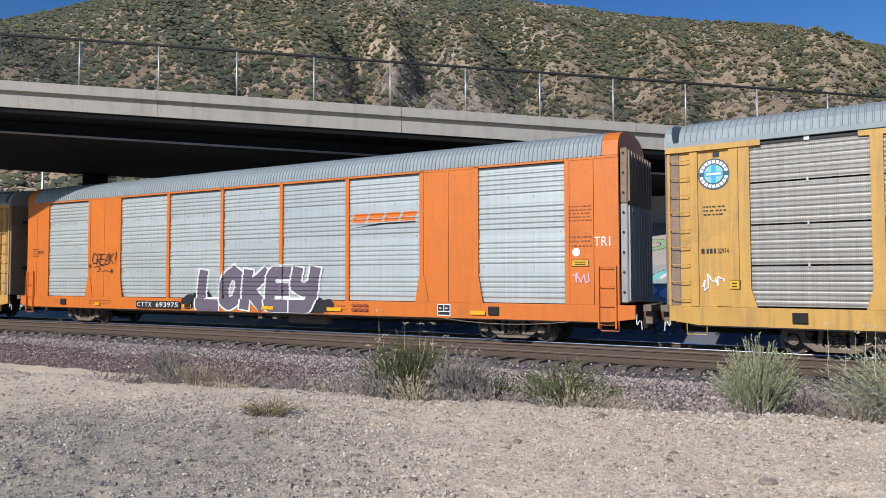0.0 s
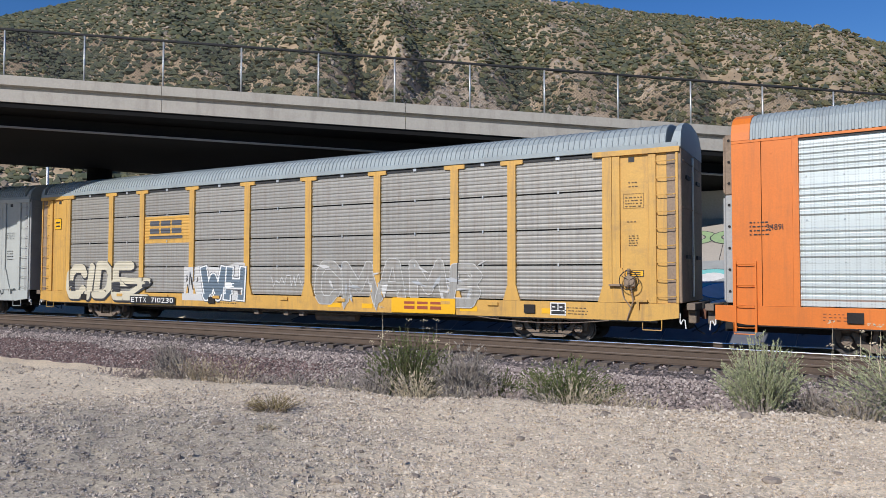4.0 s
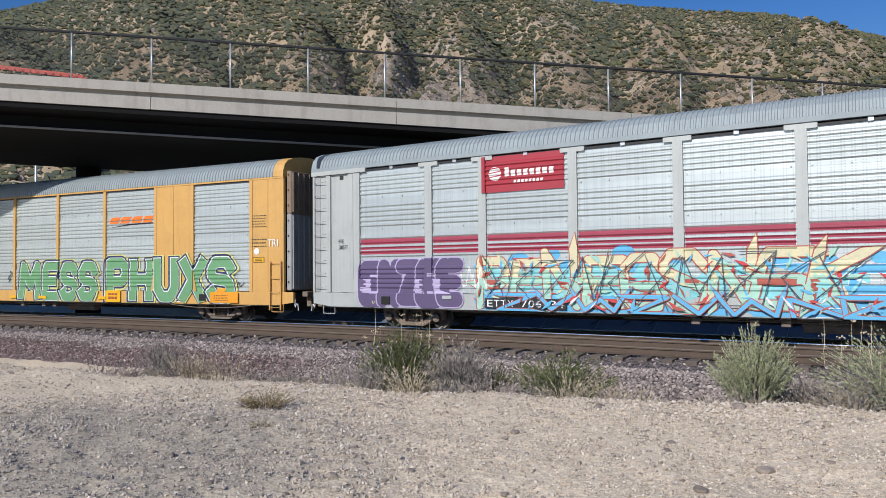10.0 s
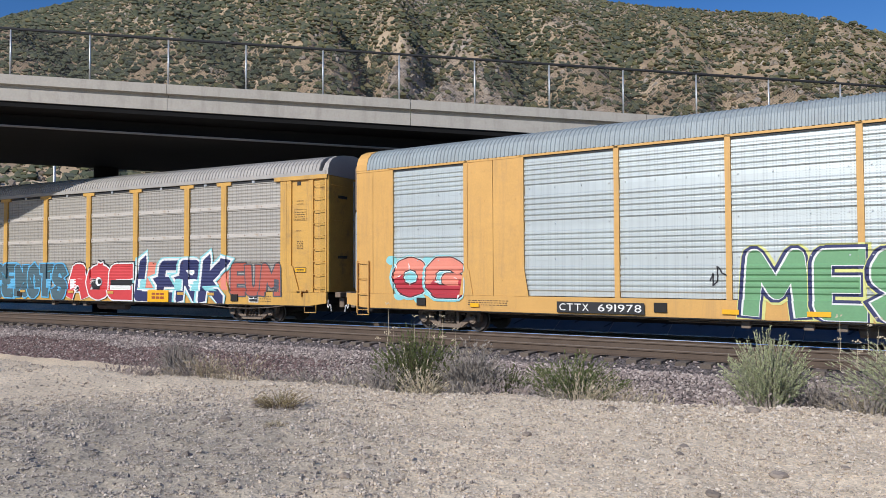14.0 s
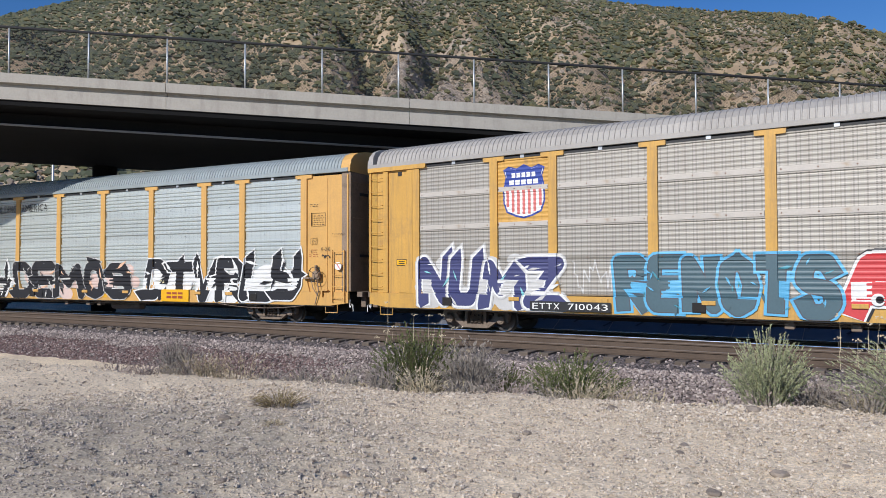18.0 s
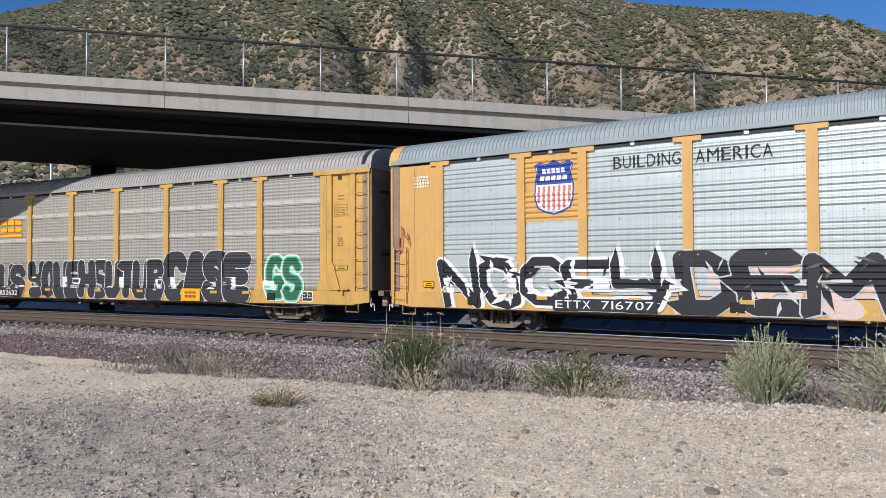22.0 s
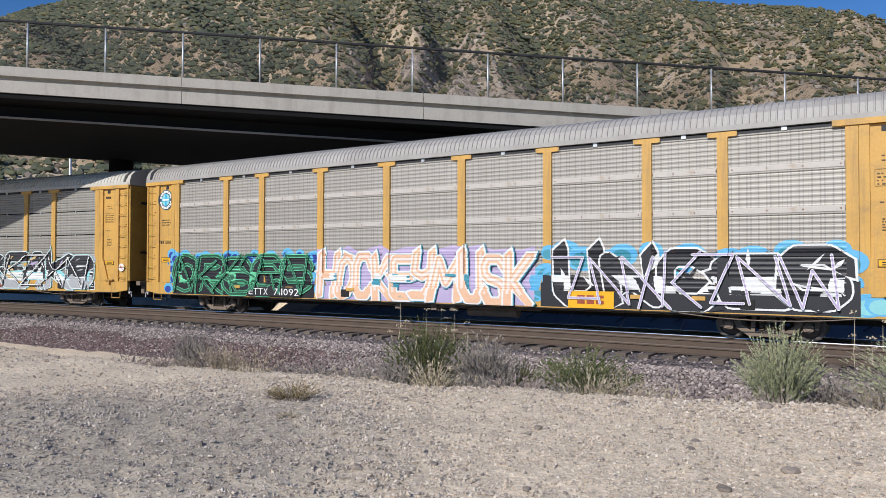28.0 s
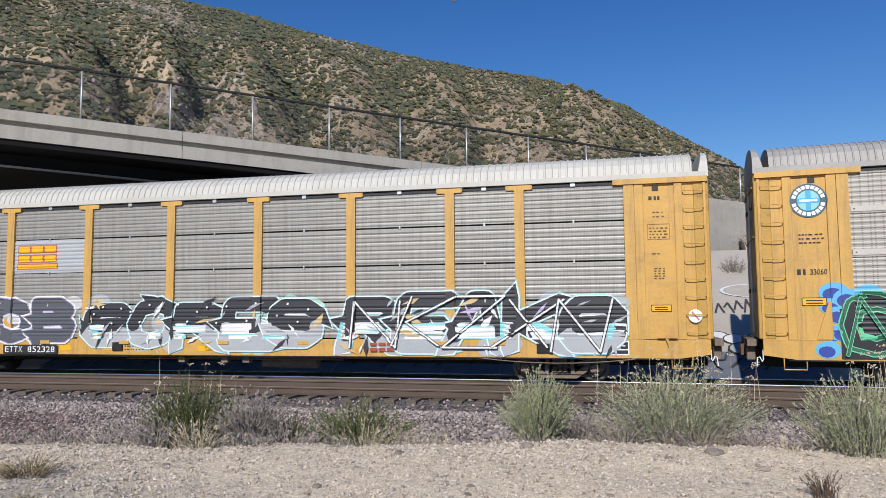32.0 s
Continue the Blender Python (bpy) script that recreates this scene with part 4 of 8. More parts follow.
def add_truck(car, u):
    frame_m, wheel_m, axle_m, cap_m, spring_m, bolster_m = truck_meshes()
    tk = part("truck", bolster_m, None, car, "dusty two-axle steel railway truck", m=Matrix.Translation((u, 0, 0)))
    for y in (-0.99, 0.99):
        part("side_frame", frame_m, None, tk, m=Matrix.Translation((0, y, 0)))
        for du in (-0.14, 0.0, 0.14):
            part("spring", spring_m, None, tk, m=Matrix.Translation((du, y * 1.03, 0)))
        for du in (-0.92, 0.92):
            part("bearing_cap", cap_m, None, tk, m=Matrix.Translation((du, y * 1.06, 0.36)) @ (Matrix() if y < 0 else Matrix.Rotation(math.pi, 4, "Z")))
    for du in (-0.92, 0.92):
        ws = shared("wheelset", lambda: joined_wheelset(wheel_m, axle_m))
        w = part("wheelset", ws, None, tk, "rusty wheelset with bright treads", m=Matrix.Translation((du, 0, 0.357)))
        WHEELSETS.append((w, du))


def joined_wheelset(wheel_m, axle_m):
    bm = bmesh.new()
    bm.from_mesh(axle_m)
    for y, turn in ((-0.75, 0), (0.75, math.pi)):
        k = len(bm.verts)
        bm.from_mesh(wheel_m)
        bm.verts.ensure_lookup_table()
        bmesh.ops.transform(bm, matrix=Matrix.Translation((0, y, 0)) @ Matrix.Rotation(turn, 4, "Z"), verts=bm.verts[k:])
    return mesh_of(bm, "wheelset", WHEEL_STEEL)


def add_post(car, u, mat, kind):
    def make():
        bm = bmesh.new()
        w = 0.13
        out = [(-w, 1.62), (-w, 5.15), (-0.34, 5.155), (-0.36, 5.175), (-0.36, 5.285), (0.36, 5.285), (0.36, 5.175), (0.34, 5.155), (w, 5.15), (w, 1.62), (0.27, SILL1 + 0.004), (-0.27, SILL1 + 0.004)]
        if kind == "box":
            out = [(-0.07, SILL1 + 0.004), (-0.07, EAVE), (0.07, EAVE), (0.07, SILL1 + 0.004)]
        add_prism(bm, out, "y", -FRONT, -PANEL_Y + 0.06)
        return mesh_of(bm, "post", mat)
    part("post", shared(("post", kind, mat.name), make), None, car, m=Matrix.Translation((u, 0, 0)))


def add_ladder(car, u0, u1, z0, z1, n, mat):
    la = thing_part("ladder", car)
    me = shared(("rung", round(u1 - u0, 2), mat.name), lambda: rung_mesh(u1 - u0, mat))
    for i in range(n):
        part("rung", me, None, la, m=Matrix.Translation((u0, -FRONT - 0.004, z0 + (z1 - z0) * i / (n - 1))))
    return la


def rung_mesh(w, mat):
    bm = bmesh.new()
    add_tube(bm, [(0.02, 0.01, 0.0), (0.02, -0.055, 0.0), (0.06, -0.075, -0.012), (w * 0.5, -0.075, -0.02), (w - 0.06, -0.075, -0.012), (w - 0.02, -0.055, 0.0), (w - 0.02, 0.01, 0.0)], 0.012, 5)
    return mesh_of(bm, "rung", mat)


def thing_part(name, parent, label=""):
    """A part whose own mesh is a small mounting plate, to carry further pieces."""
    bm = bmesh.new()
    add_box(bm, -0.01, 0.01, -1.5, -1.49, 1.3, 1.32)
    return part(name, bm, BLACK, parent, label)


class Car:
    """One auto-rack car: its root, and the shape of its near side for what is painted on it."""

    def __init__(self, label, kind, style, paint, roof, end, end_low=None, roof_ends=None):
        self.kind, self.style, self.paint = kind, style, paint
        self.root = car = thing("auto_rack_car", Matrix(), label, "railway car", "train of auto-rack cars")
        side_end = 13.42 if kind == "box" else 13.85
        self.side_end = side_end
        posts = POSTS
        self.solid = [(-9.09, -7.17), (7.17, 9.09), (11.95, side_end), (-side_end, -11.95)] if kind == "box" else []
        bays = [(posts[i], posts[i + 1]) for i in range(9)]
        bays = [b for b in bays if b not in self.solid]
        # side sill with its deeper middle
        for y in (-1, 1):
            bm = bmesh.new()
            add_prism(bm, [(-13.85, SILL0 + 0.1), (-13.1, SILL0), (13.1, SILL0), (13.85, SILL0 + 0.1), (13.85, SILL1), (-13.85, SILL1)], "y", y * FRONT, y * (FRONT - 0.12))
            part("side_sill", bm, paint, car)
        box_part("sill_flange", (-13.3, 13.3, -FRONT - 0.03, -FRONT + 0.0, SILL0 - 0.03, SILL0 - 0.002), BLACK, car)
        box_part("floor", (-13.7, 13.7, -1.47, 1.47, SILL0 + 0.06, SILL1 - 0.06), BLACK, car)
        box_part("centre_sill", (-13.9, 13.9, -0.42, 0.42, 0.42, SILL0 + 0.055), BLACK, car)
        # added solid black core stands in for the unlit inside behind the sheets
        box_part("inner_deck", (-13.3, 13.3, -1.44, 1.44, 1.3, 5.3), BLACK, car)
        # brackets and pockets along the sill
        if kind != "box":
            def bracket():
                bm = bmesh.new()
                add_box(bm, -0.17, 0.17, -FRONT - 0.06, -FRONT - 0.001, 0.99, 1.10, bevel=0.01)
                return mesh_of(bm, "sill_bracket", paint)
            for u in (-8.4, -5.7, -2.9, 0.4, 2.9, 6.9, 8.5):
                part("sill_bracket", shared(("sill_bracket", paint.name), bracket), None, car, m=Matrix.Translation((u, 0, 0)))
        for u in (-10.9, -3.3, 9.5):
            box_part("sill_pocket", (u, u + 0.34, -FRONT - 0.057, -FRONT - 0.001, 0.80, 1.05), BLACK, car, bevel=0.008)
        bm = bmesh.new()
        add_tube(bm, [(8.0 + 0.4 * k, -FRONT - 0.03, 0.66 - 0.012 * (25 - (k - 5) ** 2) * 0.4) for k in range(11)], 0.014, 5)
        part("brake_chain", bm, TRUCK, car)
        # near side
        wpost = 0.07 if kind == "box" else 0.13
        for a, b in bays:
            for row in range(4):
                w = b - a - 2 * wpost - 0.012
                part("panel", panel_mesh(style, row, w), None, car, m=Matrix.Translation(((a + b) / 2, 0, 0)))
        for u in posts:
            add_post(car, u, paint, kind)
        for a, b in self.solid:
            bm = bmesh.new()
            a2, b2 = a + (0.075 if abs(a) < 13 else 0), b - (0.075 if abs(b) < 13 else 0)
            mid = (a2 + b2) / 2
            for p, q in ((a2, mid - 0.008), (mid + 0.008, b2)):
                add_box(bm, p, q, -FRONT + 0.015, -PANEL_Y + 0.05, SILL1 + 0.004, EAVE - 0.01)
            for du in (-0.3, -0.12, 0.12, 0.3):
                for z in (1.6, 2.3, 2.95, 3.05, 3.15, 4.0, 4.9):
                    add_box(bm, mid + du * (b - a) * 1.3 - 0.014, mid + du * (b - a) * 1.3 + 0.014, -FRONT + 0.005, -FRONT + 0.016, z, z + 0.028)
            part("side_plate", bm, paint, car)
            if abs(mid) < 11:
                for sx in (a + 0.02, b - 0.02):
                    bm = bmesh.new()
                    add_prism(bm, [(sx - 0.1, 1.95), (sx + 0.1, 1.95), (sx + 0.24, SILL1), (sx - 0.24, SILL1)], "y", -FRONT - 0.012, -FRONT + 0.014)
                    part("gusset", bm, paint, car)
        bm = bmesh.new()
        if kind == "box":
            add_box(bm, -side_end, side_end, -FRONT, -PANEL_Y + 0.03, 5.225, EAVE + 0.02)
        else:
            add_box(bm, -side_end, side_end, -FRONT - 0.035, -PANEL_Y + 0.03, EAVE + 0.022, 5.43, bevel=0.008)
        part("eave_rail", bm, paint if kind == "box" else roof, car)
        # black strip painted for the shaded gap between sheets and eave, small clips across it
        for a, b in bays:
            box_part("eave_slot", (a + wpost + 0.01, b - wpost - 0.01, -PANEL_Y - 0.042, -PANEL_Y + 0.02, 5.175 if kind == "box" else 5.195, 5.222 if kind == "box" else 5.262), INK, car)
            if kind != "box":
                box_part("eave_clip", ((a + b) / 2 - 0.06, (a + b) / 2 + 0.06, -PANEL_Y - 0.06, -PANEL_Y - 0.043, 5.19, 5.29), GALV, car)
        if style == "gap":
            bm = bmesh.new()
            for a, b in bays:
                for z in ROWS[1:4]:
                    add_box(bm, (a + b) / 2 - 0.02, (a + b) / 2 + 0.02, -PANEL_Y - 0.035, -PANEL_Y, z - 0.045, z + 0.045)
            tagged(part("clip", bm, GALV, car), kind="stuff")
        else:
            bm = bmesh.new()
            for a, b in bays:
                for z in ROWS[1:4]:
                    for k in (0.08, 0.36, 0.64, 0.92):
                        u = a + (b - a) * k
                        add_box(bm, u - 0.016, u + 0.016, -PANEL_Y - (0.056 if style == "band" else 0.036), -PANEL_Y, z + 0.03, z + 0.062)
            tagged(part("bolt", bm, RUST if style == "band" else GALV, car), kind="stuff")
        if style == "band":
            for a, b in bays:
                def joint():
                    bm = bmesh.new()
                    add_box(bm, a - (a + b) / 2 + 0.15, b - (a + b) / 2 - 0.15, -PANEL_Y - 0.045, -PANEL_Y - 0.001, -0.025, 0.115, bevel=0.006)
                    return mesh_of(bm, "joint_band", JOINT)
                me = shared(("joint_band", round(b - a, 2)), joint)
                for z in ROWS[2:4]:
                    part("joint_band", me, None, car, m=Matrix.Translation(((a + b) / 2, 0, z)))
        # far side
        box_part("far_side", (-side_end, side_end, 1.48, 1.58, SILL1 + 0.004, EAVE), SHEETS[style], car)
        # ends
        for s in (-1, 1):
            self.add_end(s, end, end_low)
        # roof
        x1 = side_end - (0.45 if kind == "box" else 0.3)
        part("roof", roof_mesh(roof.name, roof, -x1, x1, 0.135 if style == "big" else (0.195 if roof is ROOF_WHITE else 0.158)), None, car)
        capm = roof_ends or roof
        for s in (-1, 1):
            bm = bmesh.new()
            arch = [(-1.61, EAVE + 0.024), (-1.595, 5.50), (-1.51, 5.72), (-1.34, 5.89), (-1.05, 6.01), (-0.6, 6.09), (0, ROOF_T + 0.02), (0.6, 6.09), (1.05, 6.01), (1.34, 5.89), (1.51, 5.72), (1.595, 5.50), (1.61, EAVE + 0.024)]
            x_end = side_end + (0.0 if kind == "box" else 0.08)
            if kind == "box" or roof_ends:
                add_prism(bm, arch, "x", s * (x1 + 0.005), s * x_end)
            else:
                # slanted end sheet with a gap behind it
                va = [bm.verts.new((s * (x1 + 0.10 + 0.20 * (z - EAVE) / 0.85), y, z)) for y, z in arch]
                vb = [bm.verts.new((s * x_end, y, z)) for y, z in arch]
                for i in range(len(arch) - 1):
                    bm.faces.new((va[i], va[i + 1], vb[i + 1], vb[i]))
                bm.faces.new(vb), bm.faces.new(va[::-1])
            part("roof_end", bm, capm, car)
        for u in (-10.05, 10.05):
            add_truck(car, u)
        self.add_under()

    def add_end(self, s, end, end_low):
        car, kind = self.root, self.kind
        if kind == "box":
            x0, x1 = s * 13.42, s * 13.63
            for nm, z0, z1, m in (("end_door", SILL1 + 0.05, 3.95, end_low or end), ("end_door", 3.955, 5.5, end)):
                bm = bmesh.new()
                add_box(bm, min(x0, x1), max(x0, x1), -1.42, 1.42, z0, z1, bevel=0.03)
                dr = part(nm, bm, m, car)
                for k in range(9):
                    y = -1.3 + k * 0.325
                    box_part("rib", (min(x1, x1 + s * 0.05), max(x1, x1 + s * 0.05), y - 0.05, y + 0.05, z0 + 0.06, z1 - 0.06), m, dr)
            for k in range(8):
                bm = bmesh.new()
                add_lathe(bm, [(0.035, -1.445), (0.02, -1.42)], "y", 8, (s * 13.52, 0, 1.5 + 0.55 * k))
                part("hinge", bm, BLACK, car)
        else:
            mat = end
            bm = bmesh.new()
            add_box(bm, min(s * 13.55, s * 13.93), max(s * 13.55, s * 13.93), -1.56, 1.56, SILL1 + 0.02, EAVE + 0.02, bevel=0.02)
            dr = part("end_door", bm, mat, car)
            lo, hi = min(s * 13.932, s * 13.97), max(s * 13.932, s * 13.97)
            for y in (-0.03, 0.03):
                box_part("lock_bar", (lo, hi, y - 0.02, y + 0.02, 1.3, 5.2), GALV, dr)
            for z in (3.7, 4.95):
                box_part("seam", (lo, hi - s * 0 - 0.01, -1.4, 1.4, z, z + 0.03), mat, dr)
            for z in (2.35, 4.5):
                for y in (-1.0, 0.55):
                    box_part("door_slot", (lo, hi + 0.01, y, y + 0.5, z, z + 0.1), INK, dr)
        # coupler, hose and steps
        bm = bmesh.new()
        add_box(bm, min(s * 13.7, s * 14.0), max(s * 13.7, s * 14.0), -0.32, 0.32, 0.66, 1.02, bevel=0.02)
        add_box(bm, min(s * 13.9, s * 14.22), max(s * 13.9, s * 14.22), -0.11, 0.11, 0.74, 0.95, bevel=0.02)
        add_prism(bm, [(s * 14.18, -0.17), (s * 14.30, -0.17), (s * 14.30, -0.02), (s * 14.24, 0.05), (s * 14.30, 0.14), (s * 14.18, 0.16)], "z", 0.70, 0.98)
        part("coupler", bm, RUST, car)
        lo, hi = min(s * 13.98, s * 14.2), max(s * 13.98, s * 14.2)
        box_part("end_platform", (lo, hi, -1.25, -0.2, 0.98, 1.16), TRUCK, car, bevel=0.01)
        box_part("end_platform", (lo, hi, 0.2, 1.25, 0.80, 1.16), BLACK, car, bevel=0.01)
        box_part("brake_box", (lo, hi - 0.02, -1.0, -0.45, 0.62, 0.97), TRUCK, car, bevel=0.02)
        bm = bmesh.new()
        add_tube(bm, [(s * 13.85, -0.5, 0.75), (s * 14.0, -0.5, 0.62), (s * 14.12, -0.42, 0.40), (s * 14.28, -0.3, 0.30)], 0.022, 6)
        part("air_hose", bm, INK, car)
        bm = bmesh.new()
        x = s * 13.86
        add_tube(bm, [(x, -1.5, 0.9), (x, -1.52, 0.66), (x + s * 0.02, -1.52, 0.62), (x + s * 0.08, -1.52, 0.74), (x + s * 0.13, -1.52, 0.72), (x + s * 0.15, -1.52, 0.5)], 0.016, 5)
        part("uncoupling_lever", bm, WHITE, car)
        bm = bmesh.new()
        a, b = (12.9, 13.4) if s > 0 else (-13.4, -12.9)
        add_tube(bm, [(a, -1.585, SILL0 + 0.03), (a, -1.585, 0.44), (b, -1.585, 0.44), (b, -1.585, SILL0 + 0.03)], 0.018, 5)
        part("step", bm, self.paint, car)

    def add_under(self):
        car = self.root
        bm = bmesh.new()
        add_lathe(bm, [(0.02, -0.9), (0.17, -0.86), (0.17, 0.86), (0.02, 0.9)], "x", 14, (2.2, -0.9, 0.46))
        part("air_tank", bm, TRUCK, car)
        bm = bmesh.new()
        add_tube(bm, [(-8.5, -1.2, 0.60), (8.5, -1.2, 0.60)], 0.025, 6)
        add_tube(bm, [(-3.0, -1.35, 0.56), (4.0, -1.35, 0.56)], 0.02, 6)
        part("brake_pipe", bm, TRUCK, car)
        for u in (-1.2, 0.2, 0.9):
            box_part("brake_valve", (u, u + 0.22, -1.42, -1.2, 0.45, 0.64), TRUCK, car, bevel=0.015)

    def rack_ends(self, brake=False, low_ladder=False):
        """The end bays: frame posts, a recessed door, header beam and ladder."""
        car, p = self.root, self.paint
        for s in (-1, 1):
            a, b = 12.08, 13.85
            u0, u1 = (a, b) if s > 0 else (-b, -a)
            bm = bmesh.new()
            add_box(bm, u0, u1, -PANEL_Y - 0.02, -PANEL_Y + 0.1, SILL1 + 0.004, 5.22)
            part("end_panel", bm, p, car)
            bm = bmesh.new()
            if not low_ladder:
                bm.free()
                for c, w in ((12.20, 0.22), (13.18, 0.20), (13.82, 0.07)):
                    box_part("end_post", (s * c - w / 2, s * c + w / 2, -FRONT - 0.005, -PANEL_Y - 0.024, SILL1 + 0.006, 5.15), p, car, bevel=0.008)
                bm = bmesh.new()
                add_prism(bm, [(s * 12.30, 2.1), (s * 12.36, 2.1), (s * 12.66, SILL1 + 0.02), (s * 12.30, SILL1 + 0.02)], "y", -FRONT, -PANEL_Y - 0.024)
                part("gusset", bm, p, car)
                bm = bmesh.new()
                h0, h1 = (11.55, 13.9) if s > 0 else (-13.9, -11.55)
                add_prism(bm, [(h0, 5.17), (h1, 5.17), (h1, 5.31), (h0, 5.31)], "y", -FRONT - 0.04, -PANEL_Y)
                part("header_beam", bm, p, car)
                bm = bmesh.new()
                add_box(bm, s * 12.62 - 0.08, s * 12.62 + 0.08, -PANEL_Y - 0.03, -PANEL_Y - 0.02, 4.98, 5.12)
                part("door_notch", bm, INK, car)
                lx0, lx1 = (13.27, 13.80) if s > 0 else (-13.80, -13.27)
                add_ladder(car, lx0, lx1, 1.35, 4.95, 9, p)
            else:
                bm.free()
                box_part("seam", (s * 12.95 - 0.01, s * 12.95 + 0.01, -PANEL_Y - 0.04, -PANEL_Y - 0.024, SILL1 + 0.02, 5.1), p, car)
                box_part("end_post", (s * 13.83 - 0.03, s * 13.83 + 0.03, -FRONT, -PANEL_Y - 0.024, SILL1 + 0.006, 5.2), p, car)
                lx0, lx1 = (13.22, 13.72) if s > 0 else (-13.72, -13.22)
                add_ladder(car, lx0, lx1, 0.95, 2.55, 5, p)
                for x in (lx0, lx1):
                    box_part("ladder_rail", (x - 0.02, x + 0.02, -FRONT - 0.07, -FRONT - 0.03, 0.8, 2.6), p, car)
            if s > 0:
                bm = bmesh.new()
                add_box(bm, 12.55, 13.05, -FRONT - 0.10, -FRONT - 0.006, 1.19, 1.23)
                add_prism(bm, [(12.75, 1.19), (12.83, 1.19), (12.83, 0.98)], "y", -FRONT - 0.09, -FRONT - 0.01)
                part("foot_bracket", bm, p, car)
            if s > 0 and brake:
                bm = bmesh.new()
                add_box(bm, 12.02, 12.40, -FRONT - 0.12, -FRONT - 0.006, 1.60, 1.66, bevel=0.01)
                add_box(bm, 12.44, 12.74, -FRONT - 0.16, -FRONT - 0.02, 1.58, 1.86, bevel=0.03)
                add_lathe(bm, [(0.05, -0.20), (0.13, -0.19), (0.13, -0.15)], "y", 12, (12.60, -FRONT, 1.76))
                add_box(bm, 12.52, 12.60, -FRONT - 0.12, -FRONT - 0.02, 1.85, 2.08, bevel=0.01)
                add_tube(bm, [(12.62, -FRONT - 0.10, 1.62), (12.68, -FRONT - 0.10, 1.2), (12.5, -FRONT - 0.06, 0.7)], 0.02, 5)
                add_tube(bm, [(12.35, -FRONT - 0.08, 1.62), (12.42, -FRONT - 0.08, 1.3), (12.60, -FRONT - 0.08, 1.05)], 0.016, 5)
                part("hand_brake", bm, END_BROWN, car)
                bm = bmesh.new()
                ring = [(12.60 + 0.26 * math.cos(0.449 * k), -FRONT - 0.22, 1.76 + 0.26 * math.sin(0.449 * k)) for k in range(15)]
                add_tube(bm, ring, 0.013, 5)
                for k in range(3):
                    a = 0.5 + 2.094 * k
                    add_tube(bm, [(12.60, -FRONT - 0.19, 1.76), (12.60 + 0.26 * math.cos(a), -FRONT - 0.22, 1.76 + 0.26 * math.sin(a))], 0.011, 5)
                part("brake_wheel", bm, BLACK, car)

    def box_ends(self):
        car, p = self.root, self.paint
        for s in (-1, 1):
            lx0, lx1 = (12.86, 13.34) if s > 0 else (-13.34, -12.86)
            add_ladder(car, lx0, lx1, 0.62, 2.2, 4, p)
            for x in (lx0, lx1):
                box_part("ladder_rail", (x - 0.02, x + 0.02, -FRONT - 0.08, -FRONT - 0.03, 0.5, 2.25), p, car)

    # ---- paint on the near side ----
    def face_y(self, u, z):
        if z < SILL1 + 0.008:
            return -FRONT
        if self.kind != "box" and z < 1.62:
            half = 0.13 + 0.14 * (1.62 - z) / 0.46
        else:
            half = 0.13 if self.kind != "box" else 0.07
        for p in POSTS:
            if abs(u - p) < half + 1e-4:
                return -FRONT
        for a, b in self.solid:
            if a <= u <= b:
                return -FRONT + 0.005
        if abs(u) > 11.95:
            return -PANEL_Y - 0.03 if abs(u) < 12.09 or 12.31 < abs(u) < 13.08 else -FRONT - 0.012
        for row in range(4):
            if ROWS[row] <= z <= ROWS[row + 1]:
                pr = panel_profile(self.style, row)
                return -PANEL_Y - float(np.interp(z, [q[0] for q in pr], [q[1] for q in pr]))
        return -PANEL_Y

    def apply_paint(self, name, layers, label=""):
        """Flat coloured shapes laid over posts, sill and the corrugation. layers: (lift, material, verts, faces)."""
        bm = bmesh.new()
        mats, lift = [], bm.verts.layers.float.new("lift")
        for k, (h, mat, vs, fs) in enumerate(layers):
            if mat not in mats:
                mats.append(mat)
            made = []
            for v in vs:
                q = bm.verts.new((v[0], 0, v[1]))
                q[lift] = h
                made.append(q)
            for f in fs:
                try:
                    bm.faces.new([made[i] for i in f]).material_index = mats.index(mat)
                except ValueError:
                    pass
        zs = [v.co.z for v in bm.verts]
        us = [v.co.x for v in bm.verts]
        lo, hi, ul, uh = min(zs), max(zs), min(us), max(us)
        cuts = [SILL1 + 0.006, SILL1 + 0.012]
        if self.kind != "box" and lo < 1.5:
            cuts += [1.3, 1.46, 1.62]
        for row in range(4):
            cuts += [z for z, d in panel_profile(self.style, row)]
        for z in sorted({round(c, 4) for c in cuts}):
            if lo < z < hi:
                bmesh.ops.bisect_plane(bm, geom=bm.faces[:] + bm.edges[:] + bm.verts[:], plane_co=(0, 0, z), plane_no=(0, 0, 1), dist=1e-5)
        edge = []
        for p in POSTS:
            w = 0.07 if self.kind == "box" else 0.13
            edge += [p - w, p + w]
        edge += [12.09, 12.31, 13.08, -12.09, -12.31, -13.08]
        for u in edge:
            for e in (u - 0.002, u + 0.002):
                if ul < e < uh:
                    bmesh.ops.bisect_plane(bm, geom=bm.faces[:] + bm.edges[:] + bm.verts[:], plane_co=(e, 0, 0), plane_no=(1, 0, 0), dist=1e-5)
        for v in bm.verts:
            v.co.y = self.face_y(v.co.x, v.co.z) - 0.004 - v[lift]
        me = bpy.data.meshes.new(name)
        bm.normal_update()
        flip = [f for f in bm.faces if f.normal.y > 0]
        bmesh.ops.reverse_faces(bm, faces=flip)
        bm.to_mesh(me)
        bm.free()
        for mat in mats:
            me.materials.append(mat)
        ob = new(name, me)
        ob.parent = self.root
        if label:
            tagged(ob, label)
        return ob


